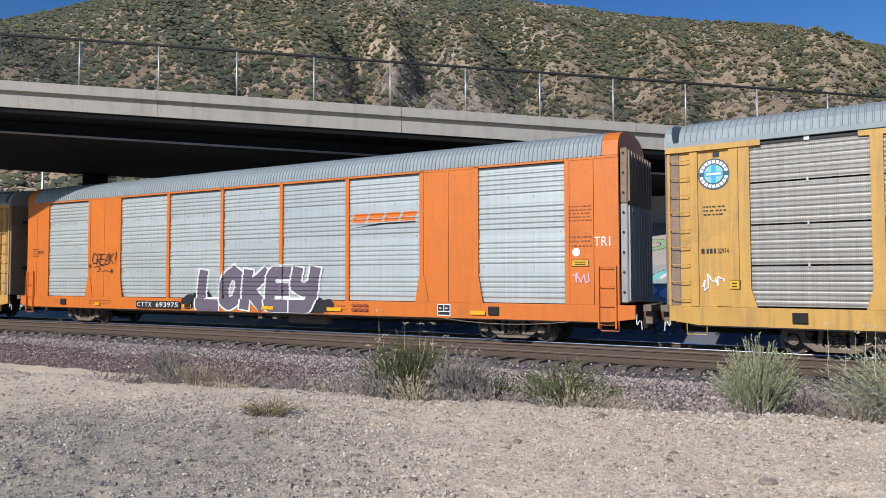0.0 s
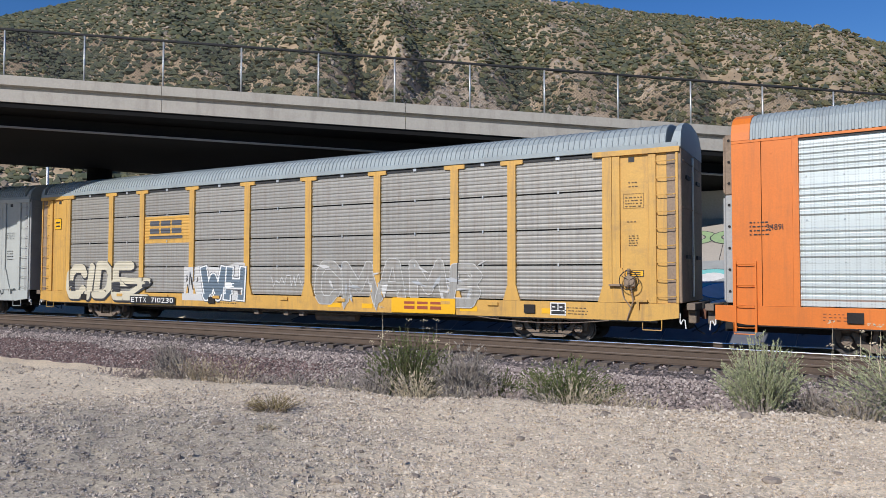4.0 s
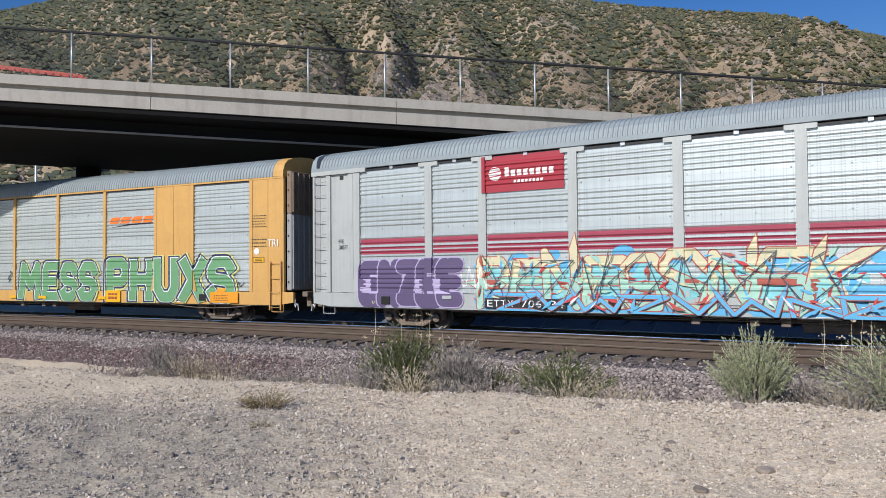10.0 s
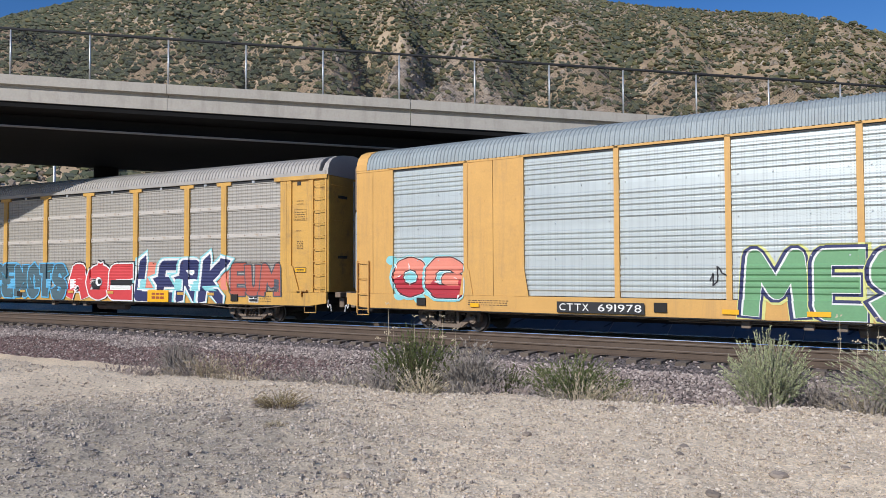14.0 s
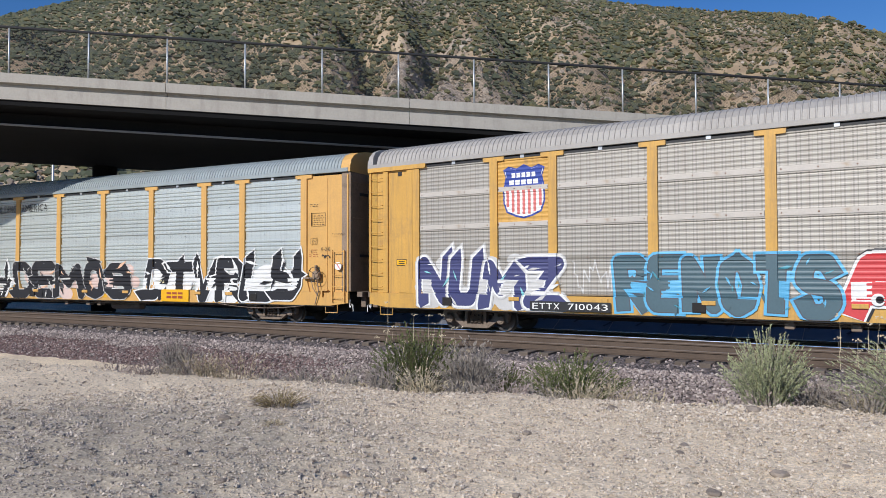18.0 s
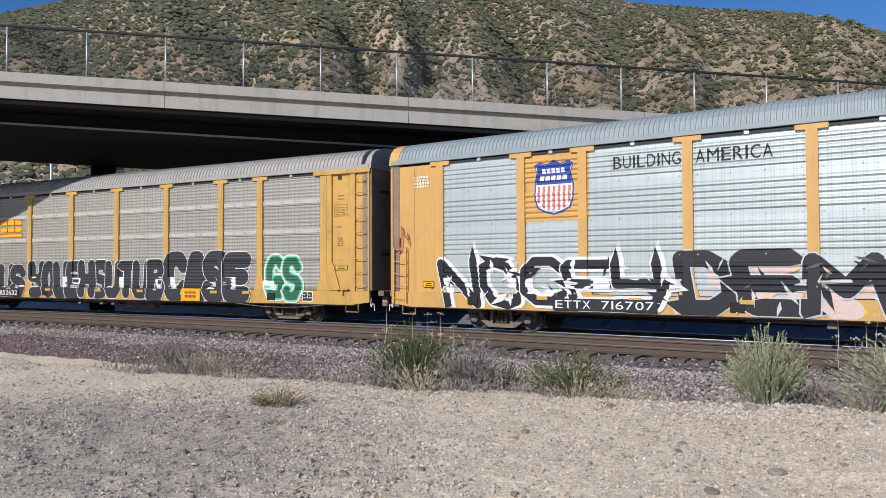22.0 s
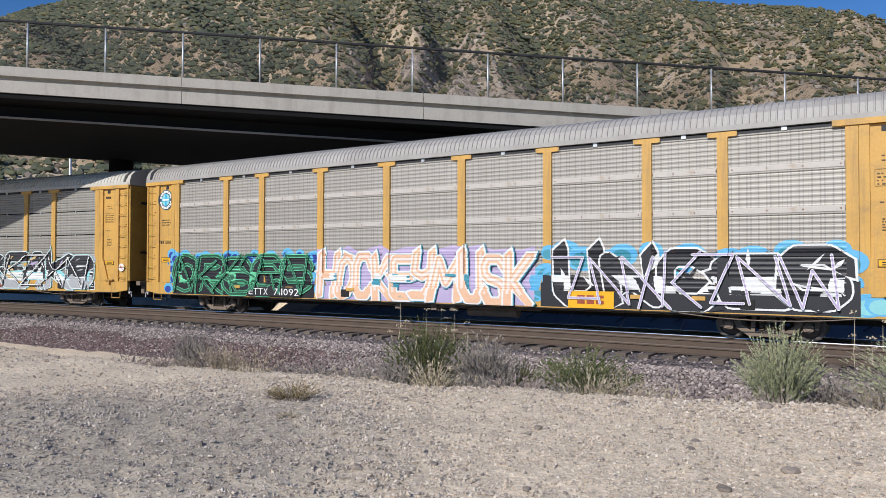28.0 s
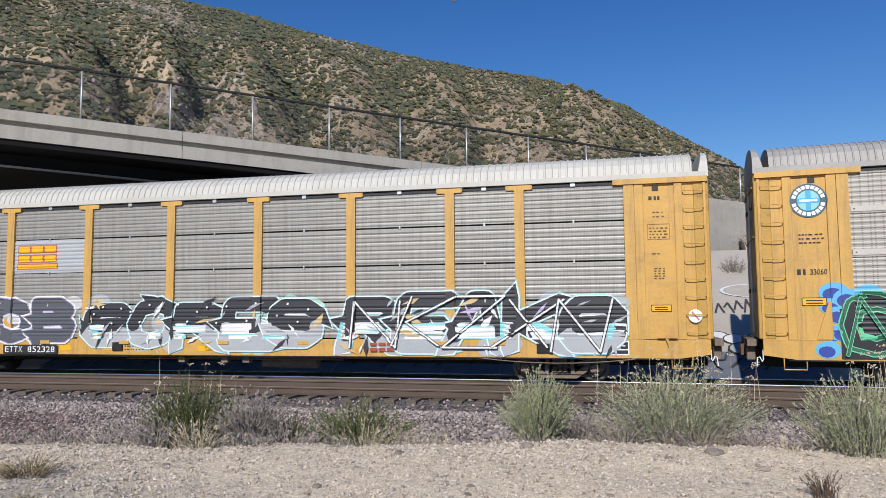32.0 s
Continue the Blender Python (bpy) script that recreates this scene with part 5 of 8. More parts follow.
PAINTS = {}


def spray(name, color, rough=0.5):
    if name not in PAINTS:
        PAINTS[name] = material("spray_paint_" + name, color, rough, vary=0.10, scale=1.6, fine=20, bump=0.02)
    return PAINTS[name]


P_WHITE, P_BLACK = spray("white", (0.74, 0.74, 0.72)), spray("black", (0.018, 0.018, 0.022))
P_GREEN, P_NAVY, P_LIME = spray("green", (0.15, 0.33, 0.16)), spray("navy", (0.03, 0.035, 0.11)), spray("pale_lime", (0.62, 0.62, 0.22))
P_PURPLE, P_LILAC, P_GREYV = spray("purple", (0.115, 0.085, 0.165)), spray("lilac", (0.46, 0.38, 0.56)), spray("grey_violet", (0.14, 0.115, 0.15))
P_RED, P_CORAL, P_PINK = spray("red", (0.58, 0.055, 0.06)), spray("coral", (0.72, 0.24, 0.17)), spray("pink", (0.75, 0.42, 0.48))
P_TEAL, P_SKY, P_AQUA = spray("teal", (0.06, 0.28, 0.36)), spray("sky_blue", (0.12, 0.42, 0.66)), spray("aqua", (0.25, 0.58, 0.60))
P_CREAM, P_TAN, P_PEACH = spray("cream", (0.66, 0.60, 0.38)), spray("tan", (0.58, 0.43, 0.22)), spray("peach", (0.76, 0.47, 0.30))
P_MINT, P_GREY, P_CHROME = spray("mint", (0.14, 0.56, 0.30)), spray("slate_grey", (0.09, 0.095, 0.11)), spray("chrome", (0.40, 0.41, 0.42))
P_ORANGE, P_CRIMSON, P_DGREEN = spray("orange", (0.75, 0.17, 0.02)), spray("crimson", (0.42, 0.035, 0.05)), spray("dark_green", (0.03, 0.12, 0.07))
P_PALEMINT, P_SEA = spray("pale_mint", (0.38, 0.60, 0.48)), spray("sea_grey", (0.075, 0.13, 0.155))
P_FAINT = spray("faded_white", (0.55, 0.54, 0.52))
P_ROYAL, P_BRICK = spray("royal_blue", (0.03, 0.06, 0.30)), spray("brick_red", (0.42, 0.10, 0.07))


def quad(u0, z0, u1, z1):
    return [(u0, z0), (u1, z0), (u1, z1), (u0, z1)], [(0, 1, 2, 3)]


def disc(u, z, r, n=18, sx=1.0):
    return [(u + r * sx * math.cos(2 * math.pi * k / n), z + r * math.sin(2 * math.pi * k / n)) for k in range(n)], [tuple(range(n))]


def letters(word, u0, u1, z0, z1, off, wobble=0.0, lap=1.1, rng=None, shear=0.0, grow=1.0, single=False):
    """The letters of a word fitted to a box, each stretched to its cell."""
    vs, fs, out = [], [], []
    widths = [0.45 if c in "I1-" else (1.25 if c in "MW" else 1.0) for c in word]
    total = sum(widths)
    u = u0
    for c, w in zip(word, widths):
        cw = (u1 - u0) * w / total
        if c != " ":
            (a, b), (v, f) = glyph_box(c), GLYPHS[c, off]
            sx, sz = cw * lap * (0.55 if c in "1I" else 1.0) / max(b[0] - a[0], 1e-3), (z1 - z0) / max(b[1] - a[1], 1e-3)
            ang = rng.uniform(-wobble, wobble) if wobble else 0.0
            dz = rng.uniform(-wobble, wobble) * 0.35 * (z1 - z0) if wobble else 0.0
            sh = shear + (rng.uniform(-wobble, wobble) if wobble else 0.0)
            cx, cz = u + cw / 2, (z0 + z1) / 2 + dz
            p = (v - (np.array(a) + np.array(b)) / 2) * (sx * grow, sz * grow)
            p = np.stack([p[:, 0] * math.cos(ang) - p[:, 1] * math.sin(ang) + sh * p[:, 1], p[:, 0] * math.sin(ang) + p[:, 1] * math.cos(ang)], 1) + (cx, cz)
            k = len(vs)
            vs += p.tolist()
            fs += [tuple(i + k for i in q) for q in f]
            out.append((p.tolist(), f))
        u += cw
    return out if single else (vs, fs)


SKELETON = {
    "A": "0,0 .35,1 .65,1 1,0|.2,.35 .8,.35", "B": "0,0 0,1 .75,1 .95,.8 .75,.55 .1,.52|.75,.5 1,.3 .8,0 0,0",
    "C": "1,.8 .75,1 .25,1 0,.75 0,.25 .25,0 .75,0 1,.2", "D": "0,0 0,1 .6,1 1,.72 1,.28 .6,0 0,0",
    "E": "1,1 .1,1 0,.9 0,.1 .1,0 1,0|0,.5 .85,.5", "G": "1,.85 .75,1 .25,1 0,.75 0,.25 .25,0 1,0 1,.42 .6,.42",
    "H": "0,0 0,1|1,0 1,1|0,.5 1,.5", "I": ".5,0 .5,1", "K": "0,0 0,1|1,1 .15,.5 1,0", "L": "0,1 0,0 1,0",
    "M": "0,0 .1,1 .5,.35 .9,1 1,0", "N": "0,0 0,1 1,0 1,1", "O": ".5,1 .15,.88 0,.5 .15,.12 .5,0 .85,.12 1,.5 .85,.88 .5,1",
    "P": "0,0 0,1 .75,1 1,.85 1,.6 .75,.45 0,.45", "R": "0,0 0,1 .75,1 1,.85 1,.65 .75,.48 0,.48|.4,.48 1,0",
    "S": "1,.82 .8,1 .2,1 0,.82 0,.64 .2,.53 .8,.47 1,.36 1,.18 .8,0 .2,0 0,.18", "T": "0,1 1,1|.5,1 .5,0",
    "U": "0,1 0,.25 .25,0 .75,0 1,.25 1,1", "V": "0,1 .5,0 1,1", "W": "0,1 .2,0 .5,.7 .8,0 1,1", "X": "0,0 1,1|0,1 1,0",
    "Y": "0,1 0,.6 .5,.48 1,.6|1,1 1,.3 .8,0 .1,0", "Z": "0,1 1,1 0,0 1,0",
}


def skeleton(ch):
    return [[tuple(float(x) for x in p.split(",")) for p in s.split()] for s in SKELETON[ch].split("|")]


def letter_lines(word, box, hw, wobble, shear, seed, fat=1.0):
    """Each letter of a word as centre lines fitted to its cell of the box, in short steps."""
    rng = random.Random(seed)
    u0, u1, z0, z1 = box
    wide = [0.5 if c == "I" else (1.35 if c in "MW" else 1.0) for c in word]
    cell = (u1 - u0) / sum(wide)
    u, out = u0, []
    for c, w in zip(word, wide):
        cw = cell * w
        a, b = u + hw * 0.95 / fat, u + cw - hw * 0.95 / fat
        if b - a < 0.12:
            a, b = u + cw / 2 - 0.06, u + cw / 2 + 0.06
        dz0, dz1, sh = rng.uniform(-wobble, wobble), rng.uniform(-wobble, wobble), shear + rng.uniform(-wobble, wobble)
        lines = []
        for s in skeleton(c):
            line = []
            for x, y in s:
                z = z0 + hw + (z1 - z0 - 2 * hw) * y + (dz1 if y > 0.5 else dz0) * (z1 - z0) * 0.5
                line.append((a + (b - a) * x + sh * (z - (z0 + z1) / 2) + rng.uniform(-wobble, wobble) * 0.35, z))
            lines.append(line)
        out.append(lines)
        u += cw
    return out


def thick(line, hw, round_ends=True, point=0.0):
    """The pieces of one thick line: a strip for each step, a disc or square on each joint, spikes on its ends."""
    out = []
    n = 10
    for i, p in enumerate(line):
        inner = 0 < i < len(line) - 1
        if inner or round_ends:
            out.append(disc(p[0], p[1], hw, n))
    for i, (p, q) in enumerate(zip(line, line[1:])):
        d = Vector((q[0] - p[0], q[1] - p[1]))
        if d.length < 1e-5:
            continue
        d = d.normalized()
        m = Vector((-d.y, d.x)) * hw
        e0 = 0.0 if (round_ends or i) else hw * 0.8
        e1 = 0.0 if (round_ends or i < len(line) - 2) else hw * 0.8
        a, b = Vector(p) - d * e0, Vector(q) + d * e1
        out.append(([tuple(a - m), tuple(b - m), tuple(b + m), tuple(a + m)], [(0, 1, 2, 3)]))
        if point:
            if i == 0:
                out.append(([tuple(a - m), tuple(a + m), tuple(a - d * (point + hw) + m * 0.6)], [(0, 1, 2)]))
            if i == len(line) - 2:
                out.append(([tuple(b - m), tuple(b + m), tuple(b + d * (point + hw) - m * 0.6)], [(0, 1, 2)]))
    return out


def puffs(u0, u1, z0, z1, mats, r, seed, n):
    """Sprayed cloud balls, each a ball with a darker middle where two colours are given."""
    rng = random.Random(seed)
    out = []
    for i in range(n):
        u, z, q = u0 + (u1 - u0) * (i + rng.random()) / n, rng.uniform(z0, z1), rng.uniform(0.7, 1.25) * r
        v, f = disc(u, z, q, 14, 1.35)
        out.append((0.0002 * i, mats[0], [(a, max(b, 0.70)) for a, b in v], f))
        if len(mats) > 1:
            v, f = disc(u - 0.03, z - 0.05, q * 0.66, 12, 1.35)
            out.append((0.0002 * i + 0.0001, mats[1], [(a, max(b, 0.70)) for a, b in v], f))
    return out


def piece(car, word, box, coats, hw=0.16, wobble=0.04, shear=0.0, seed=1, round_ends=True, point=0.0, split=None, back=(), bits=None, fat=1.0, name="graffiti", label="", over=0.010):
    """Sprayed letters in coats laid over one another: (how much wider, colour, shift along, shift up).
    split: (height, colour) of a second fill below; bits: (count, colours, size) of loose shards."""
    layers = list(back)
    words = letter_lines(word, box, hw, wobble, shear, seed, fat)
    k = 0
    if isinstance(coats[0][0], tuple):
        groups = coats
    else:
        groups = [coats]
    lift = over
    for g in groups:
        for i, lines in enumerate(words):
            for c, coat in enumerate(g):
                du, dz = (coat[2], coat[3]) if len(coat) > 2 else (0, 0)
                for line in lines:
                    moved = [(p + du, q + dz) for p, q in line]
                    if split and c == len(g) - 1:
                        fine = [moved[0]]
                        for p, q in zip(moved, moved[1:]):
                            m = max(1, int(math.hypot(q[0] - p[0], q[1] - p[1]) / 0.25))
                            fine += [(p[0] + (q[0] - p[0]) * j / m, p[1] + (q[1] - p[1]) * j / m) for j in range(1, m + 1)]
                        moved = fine
                    for v, f in thick(moved, max(hw + coat[0], 0.012), round_ends, point):
                        mat = coat[1]
                        if split and c == len(g) - 1 and sum(q[1] for q in v) / len(v) < split[0]:
                            mat = split[1]
                        layers.append((lift + 0.0020 * c + 0.00004 * (k % 40), mat, [(a, min(max(b, 0.695), 5.2)) for a, b in v], f))
                        k += 1
            lift += 0.0005 + (0.0020 * len(g) if len(words) < 12 and len(groups) == 1 else 0)
        if len(groups) > 1:
            lift += 0.0020 * len(g)
    if bits:
        rng = random.Random(seed + 9)
        u0, u1, z0, z1 = box
        for i in range(bits[0]):
            a, b, s = rng.uniform(u0, u1), rng.uniform(z0 + 0.05, z1 - 0.1), bits[2] * rng.uniform(0.6, 1.5)
            t, w = rng.uniform(0, 6.28), rng.uniform(0.12, 0.3) * s
            d, m = Vector((math.cos(t), math.sin(t))) * s, Vector((-math.sin(t), math.cos(t))) * w
            q = Vector((a, b))
            tri = [tuple(q - d * 0.6 - m * 0.2), tuple(q + m * 0.8), tuple(q + d), tuple(q - m * 0.7)]
            layers.append((lift + 0.004 + 0.0001 * i, bits[1][i % len(bits[1])], [(x, min(max(y, 0.70), z1 + 0.1)) for x, y in tri], [(0, 1, 2, 3)]))
    return car.apply_paint(name, layers, label)


def panel_coat(car, outline, mat, label, lift=0.0005):
    """A sprayed ground behind letters."""
    verts, faces = outline if isinstance(outline, tuple) else (outline, [tuple(range(len(outline)))])
    return car.apply_paint("graffiti", [(lift, mat, verts, faces)], label)


def ragged(u0, u1, z0, z1, seed, step=0.45, amp=0.14):
    """The outline of a sprayed ground with an uneven top."""
    rng = random.Random(seed)
    n = max(3, int((u1 - u0) / step))
    us = [u0 + (u1 - u0) * i / n for i in range(n + 1)]
    return [(u, z0) for u in us] + [(u, z1 + rng.uniform(-amp, amp)) for u in us], [(i, i + 1, n + 2 + i, n + 1 + i) for i in range(n)]


def scrawl(car, box, mat, seed, n=7, w=0.018, label="thin scrawled tag"):
    """A thin illegible scrawl of short strokes."""
    rng = random.Random(seed)
    u0, u1, z0, z1 = box
    layers = []
    p = (u0, rng.uniform(z0, z1))
    for i in range(n * 3):
        q = (u0 + (u1 - u0) * (i + 1) / (n * 3) + rng.uniform(-0.06, 0.03), rng.uniform(z0, z1))
        d = Vector((q[1] - p[1], p[0] - q[0]))
        d = d.normalized() * w if d.length > 1e-6 else Vector((w, 0))
        layers.append((0.010 + 0.0004 * i, mat, [(p[0] - d.x, p[1] - d.y), (q[0] - d.x, q[1] - d.y), (q[0] + d.x, q[1] + d.y), (p[0] + d.x, p[1] + d.y)], [(0, 1, 2, 3)]))
        p = q
    return car.apply_paint("scrawl", layers, label)


def plain_text(car, word, box, mat, back=None, name="lettering", lift=0.004, lap=0.82):
    u0, u1, z0, z1 = box
    layers = []
    if z1 < 1.1:
        lift = 0.066
    if back:
        layers.append((lift, back, *quad(u0 - 0.06, z0 - 0.05, u1 + 0.06, z1 + 0.05)))
    v, f = letters(word, u0, u1, z0, z1, 0.0, 0, lap)
    layers.append((lift + 0.005, mat, v, f))
    return car.apply_paint(name, layers)


def bars(car, box, rows, mat, name="stencil", seed=0, fill=0.3, lift=0.004):
    """Small stencilled data, as plain bars."""
    rng = random.Random(seed)
    u0, u1, z0, z1 = box
    layers = []
    h = (z1 - z0) / rows
    for r in range(rows):
        u = u0
        while u < u1 - 0.03:
            w = min(rng.uniform(0.03, 0.09), u1 - u)
            layers.append((lift, mat, *quad(u, z1 - (r + 1) * h, u + w, z1 - (r + 1 - fill) * h)))
            u += w + rng.uniform(0.02, 0.06)
    return tagged(car.apply_paint(name, layers), kind="stuff")


def sticker(car, u0, z0, w=0.5, h=0.19):
    layers = [(0.004, INK, *quad(u0, z0, u0 + w, z0 + h)), (0.008, SAFETY, *quad(u0 + 0.018, z0 + 0.018, u0 + w - 0.018, z0 + h - 0.018))]
    for k in range(2):
        layers.append((0.012, INK, *quad(u0 + 0.09, z0 + h * (0.24 + 0.32 * k), u0 + w - 0.09, z0 + h * (0.38 + 0.32 * k))))
    return car.apply_paint("sticker", layers, "yellow warning sticker with black bars")


def plate(car, u0, u1, mat=None, ink=None):
    """The owner's plate on the sill, its mark as three plain blocks."""
    z0, z1 = 0.70, 1.17
    ink = ink or spray("rust_red", (0.33, 0.07, 0.03))
    layers = [(0.050, mat or SAFETY, *quad(u0, z0, u1, z1))] if mat is not False else []
    w = (u1 - u0) / 3.0
    for k in range(3):
        a = u0 + w * (0.62 + 0.62 * k)
        layers += [(0.055, ink, *quad(a, 0.98, a + w * 0.5, 1.06)), (0.055, ink, *quad(a, 0.82, a + w * 0.5, 0.92))]
    return car.apply_paint("owner_plate", layers, "plain three-block owner's mark on the sill")


def test_plate(car, u0, z0=0.74):
    layers = [(0.004, WHITE, *quad(u0, z0, u0 + 0.46, z0 + 0.36)), (0.008, INK, *quad(u0 + 0.03, z0 + 0.15, u0 + 0.215, z0 + 0.33)), (0.008, INK, *quad(u0 + 0.245, z0 + 0.15, u0 + 0.43, z0 + 0.33)), (0.008, INK, *quad(u0 + 0.03, z0 + 0.03, u0 + 0.43, z0 + 0.12))]
    for k in range(2):
        layers.append((0.012, WHITE, *quad(u0 + 0.06 + 0.215 * k, z0 + 0.22, u0 + 0.15 + 0.215 * k, z0 + 0.25)))
    return car.apply_paint("test_plate", layers, "black and white inspection plate")


def swoosh(car, u0, u1, z0, z1):
    """A slanted orange word-mark as four plain letter blocks over a dark sweep."""
    n, h = 4, z1 - z0
    w = (u1 - u0) / n
    for i in range(n):
        a, b = u0 + w * i + 0.04, u0 + w * (i + 1) - 0.07
        zs = (z0 + h * 0.40, z0 + h * 0.60, z0 + h * 0.80, z1)
        out = [(a, zs[0]), (b, zs[0]), (b + 0.04, zs[1]), (a + 0.16, zs[1]), (a + 0.18, zs[1] + 0.04), (b + 0.06, zs[1] + 0.04), (b + 0.12, z1), (a + 0.12, z1)]
        car.apply_paint("mark_block", [(0.004, P_ORANGE, out, [tuple(range(8))])], "slanted orange letter block")
    sweep = [(u0 - 0.05, z0), (u0 + (u1 - u0) * 0.5, z0 + 0.10), (u1, z0 + 0.13), (u1, z0 + 0.17), (u0 + (u1 - u0) * 0.45, z0 + 0.15)]
    return car.apply_paint("word_mark", [(0.004, INK, sweep, [(0, 1, 2, 3, 4)])], "dark sweep under an orange word-mark")


def shield(car, u0, u1, z0, z1, square=None):
    """A railway shield: blue head with white bars, red and white stripes, on a yellow ground."""
    layers = []
    if square:
        layers.append((0.002, car.paint, *quad(*square)))
    w, h, c = u1 - u0, z1 - z0, (u0 + u1) / 2
    def outline(g):
        pts = [(-0.5, 0.92), (-0.36, 0.98), (-0.18, 0.93), (0, 1.0), (0.18, 0.93), (0.36, 0.98), (0.5, 0.92), (0.44, 0.78), (0.5, 0.55), (0.5, 0.30), (0.42, 0.12), (0.2, 0.04), (0, 0.0), (-0.2, 0.04), (-0.42, 0.12), (-0.5, 0.30), (-0.5, 0.55), (-0.44, 0.78)]
        return [(c + x * w * g, z0 + h / 2 + (y - 0.5) * h * g) for x, y in pts], [tuple(range(18))]
    layers += [(0.006, P_ROYAL, *outline(1.0)), (0.010, WHITE, *outline(0.93))]
    layers.append((0.014, P_ROYAL, [(c + x * w, z0 + y * h) for x, y in ((-0.455, 0.56), (0.455, 0.56), (0.41, 0.78), (0.45, 0.90), (0.34, 0.945), (0.18, 0.90), (0, 0.965), (-0.18, 0.90), (-0.34, 0.945), (-0.45, 0.90), (-0.41, 0.78))], [tuple(range(11))]))
    red = spray("shield_red", (0.60, 0.17, 0.15))
    for k in range(7):
        x = -0.39 + 0.13 * k - 0.03
        low = 0.05 + 0.30 * (abs(x + 0.03) / 0.5) ** 3
        layers.append((0.014, red, *quad(c + x * w, z0 + (low + 0.03) * h, c + (x + 0.065) * w, z0 + 0.53 * h)))
    for z, a in ((0.76, 0.30), (0.63, 0.36)):
        for k in range(5):
            x = -a + 2 * a * k / 5
            layers.append((0.018, WHITE, *quad(c + (x + 0.012) * w, z0 + z * h, c + (x + 2 * a / 5 - 0.02) * w, z0 + (z + 0.085) * h)))
    return car.apply_paint("shield_sign", layers, "red, white and blue shield sign with plain bars")


def round_sign(car, u, z, r):
    dark, blue = spray("sign_slate", (0.05, 0.10, 0.14)), spray("sign_blue", (0.06, 0.38, 0.62))
    layers = [(0.004, dark, *disc(u, z, r, 28)), (0.012, P_AQUA, *disc(u, z, r * 0.60, 24)), (0.016, blue, *quad(u - r * 0.14, z - r * 0.6, u + r * 0.14, z + r * 0.6)), (0.018, blue, *quad(u - r * 0.6, z - r * 0.14, u + r * 0.6, z + r * 0.14)), (0.022, WHITE, *quad(u - r * 0.48, z - r * 0.07, u + r * 0.48, z + r * 0.07))]
    for k in range(20):
        if k in (0, 10):
            continue
        a = 2 * math.pi * k / 20
        d, n = Vector((math.cos(a), math.sin(a))), Vector((-math.sin(a), math.cos(a)))
        p = [Vector((u, z)) + d * r * e + n * r * f for e, f in ((0.68, -0.09), (0.90, -0.11), (0.90, 0.11), (0.68, 0.09))]
        layers.append((0.008, WHITE, [tuple(q) for q in p], [(0, 1, 2, 3)]))
    return car.apply_paint("round_sign", layers, "round blue cross sign with a dark ring of white bars")


def block_sign(car, box, mat, ground=None, edge=None):
    """A three-letter railway mark as plain slab blocks over a bar."""
    u0, u1, z0, z1 = box
    layers = []
    if ground:
        layers.append((0.004, ground[0], *quad(*ground[1])))
    w, h = (u1 - u0) / 3, z1 - z0
    zb = z0 + h * 0.3
    def blocks(g, m, lift):
        out = []
        for k in range(3):
            a = u0 + w * (k + 0.05)
            out.append((lift, m, *quad(a - g, zb - g, a + 0.85 * w + g, zb + h * 0.28 + g)))
            out.append((lift, m, *quad(a - g, zb + h * 0.42 - g, a + 0.85 * w + g, zb + h * 0.7 + g)))
        out.append((lift, m, *quad(u0 - g, z0 - g, u1 + g, z0 + h * 0.17 + g)))
        return out
    if edge:
        layers += blocks(0.03, edge, 0.008)
    layers += blocks(0, mat, 0.014)
    return car.apply_paint("railway_mark", layers, "slab-block railway mark over a bar")

# ---- the train, from its front car back ----
CARS = []
P_FCREAM, P_SLATE, P_SOOT = spray("faded_cream", (0.56, 0.51, 0.39)), spray("faded_slate_blue", (0.12, 0.16, 0.20)), spray("soot", (0.035, 0.035, 0.04))


def rack(label, style, paint, roof, end, **kw):
    c = Car(label, "rack", style, paint, roof, end, **kw)
    CARS.append(c)
    return c


def sill_marks(c, seed):
    rng = random.Random(seed)
    for k in range(5):
        u = rng.uniform(-11, 11)
        c.apply_paint("sill_patch", [(0.0015, SAFETY, *quad(u, 0.80, u + rng.uniform(0.3, 0.7), 0.95))], "small yellow reflector patch")
    bars(c, (-2.9, -1.9, 0.82, 1.02), 2, INK, seed=seed)
    bars(c, (10.6, 11.4, 0.80, 1.05), 3, INK, seed=seed + 1)


def box_outline(c, u0, u1, z0, z1, ink, w=0.008):
    c.apply_paint("stencil_frame", [(0.004, ink, *quad(u0, z0, u1, z0 + w)), (0.004, ink, *quad(u0, z1 - w, u1, z1)), (0.004, ink, *quad(u0, z0, u0 + w, z1)), (0.004, ink, *quad(u1 - w, z0, u1, z1))])


def end_data(c, seed, ink=None):
    ink = ink or spray("stencil_umber", (0.10, 0.06, 0.025))
    box_outline(c, 12.40, 12.95, 3.72, 4.12, ink)
    bars(c, (12.45, 12.90, 3.76, 4.08), 4, ink, seed=seed)
    bars(c, (12.54, 12.82, 4.30, 4.52), 2, ink, seed=seed + 7, fill=0.22)
    bars(c, (12.54, 12.80, 2.70, 3.02), 5, ink, seed=seed + 3, fill=0.35)
    bars(c, (12.50, 12.74, 3.34, 3.38), 1, ink, seed=seed + 5, fill=0.6)
    sticker(c, 12.44, 1.86, 0.50, 0.18)


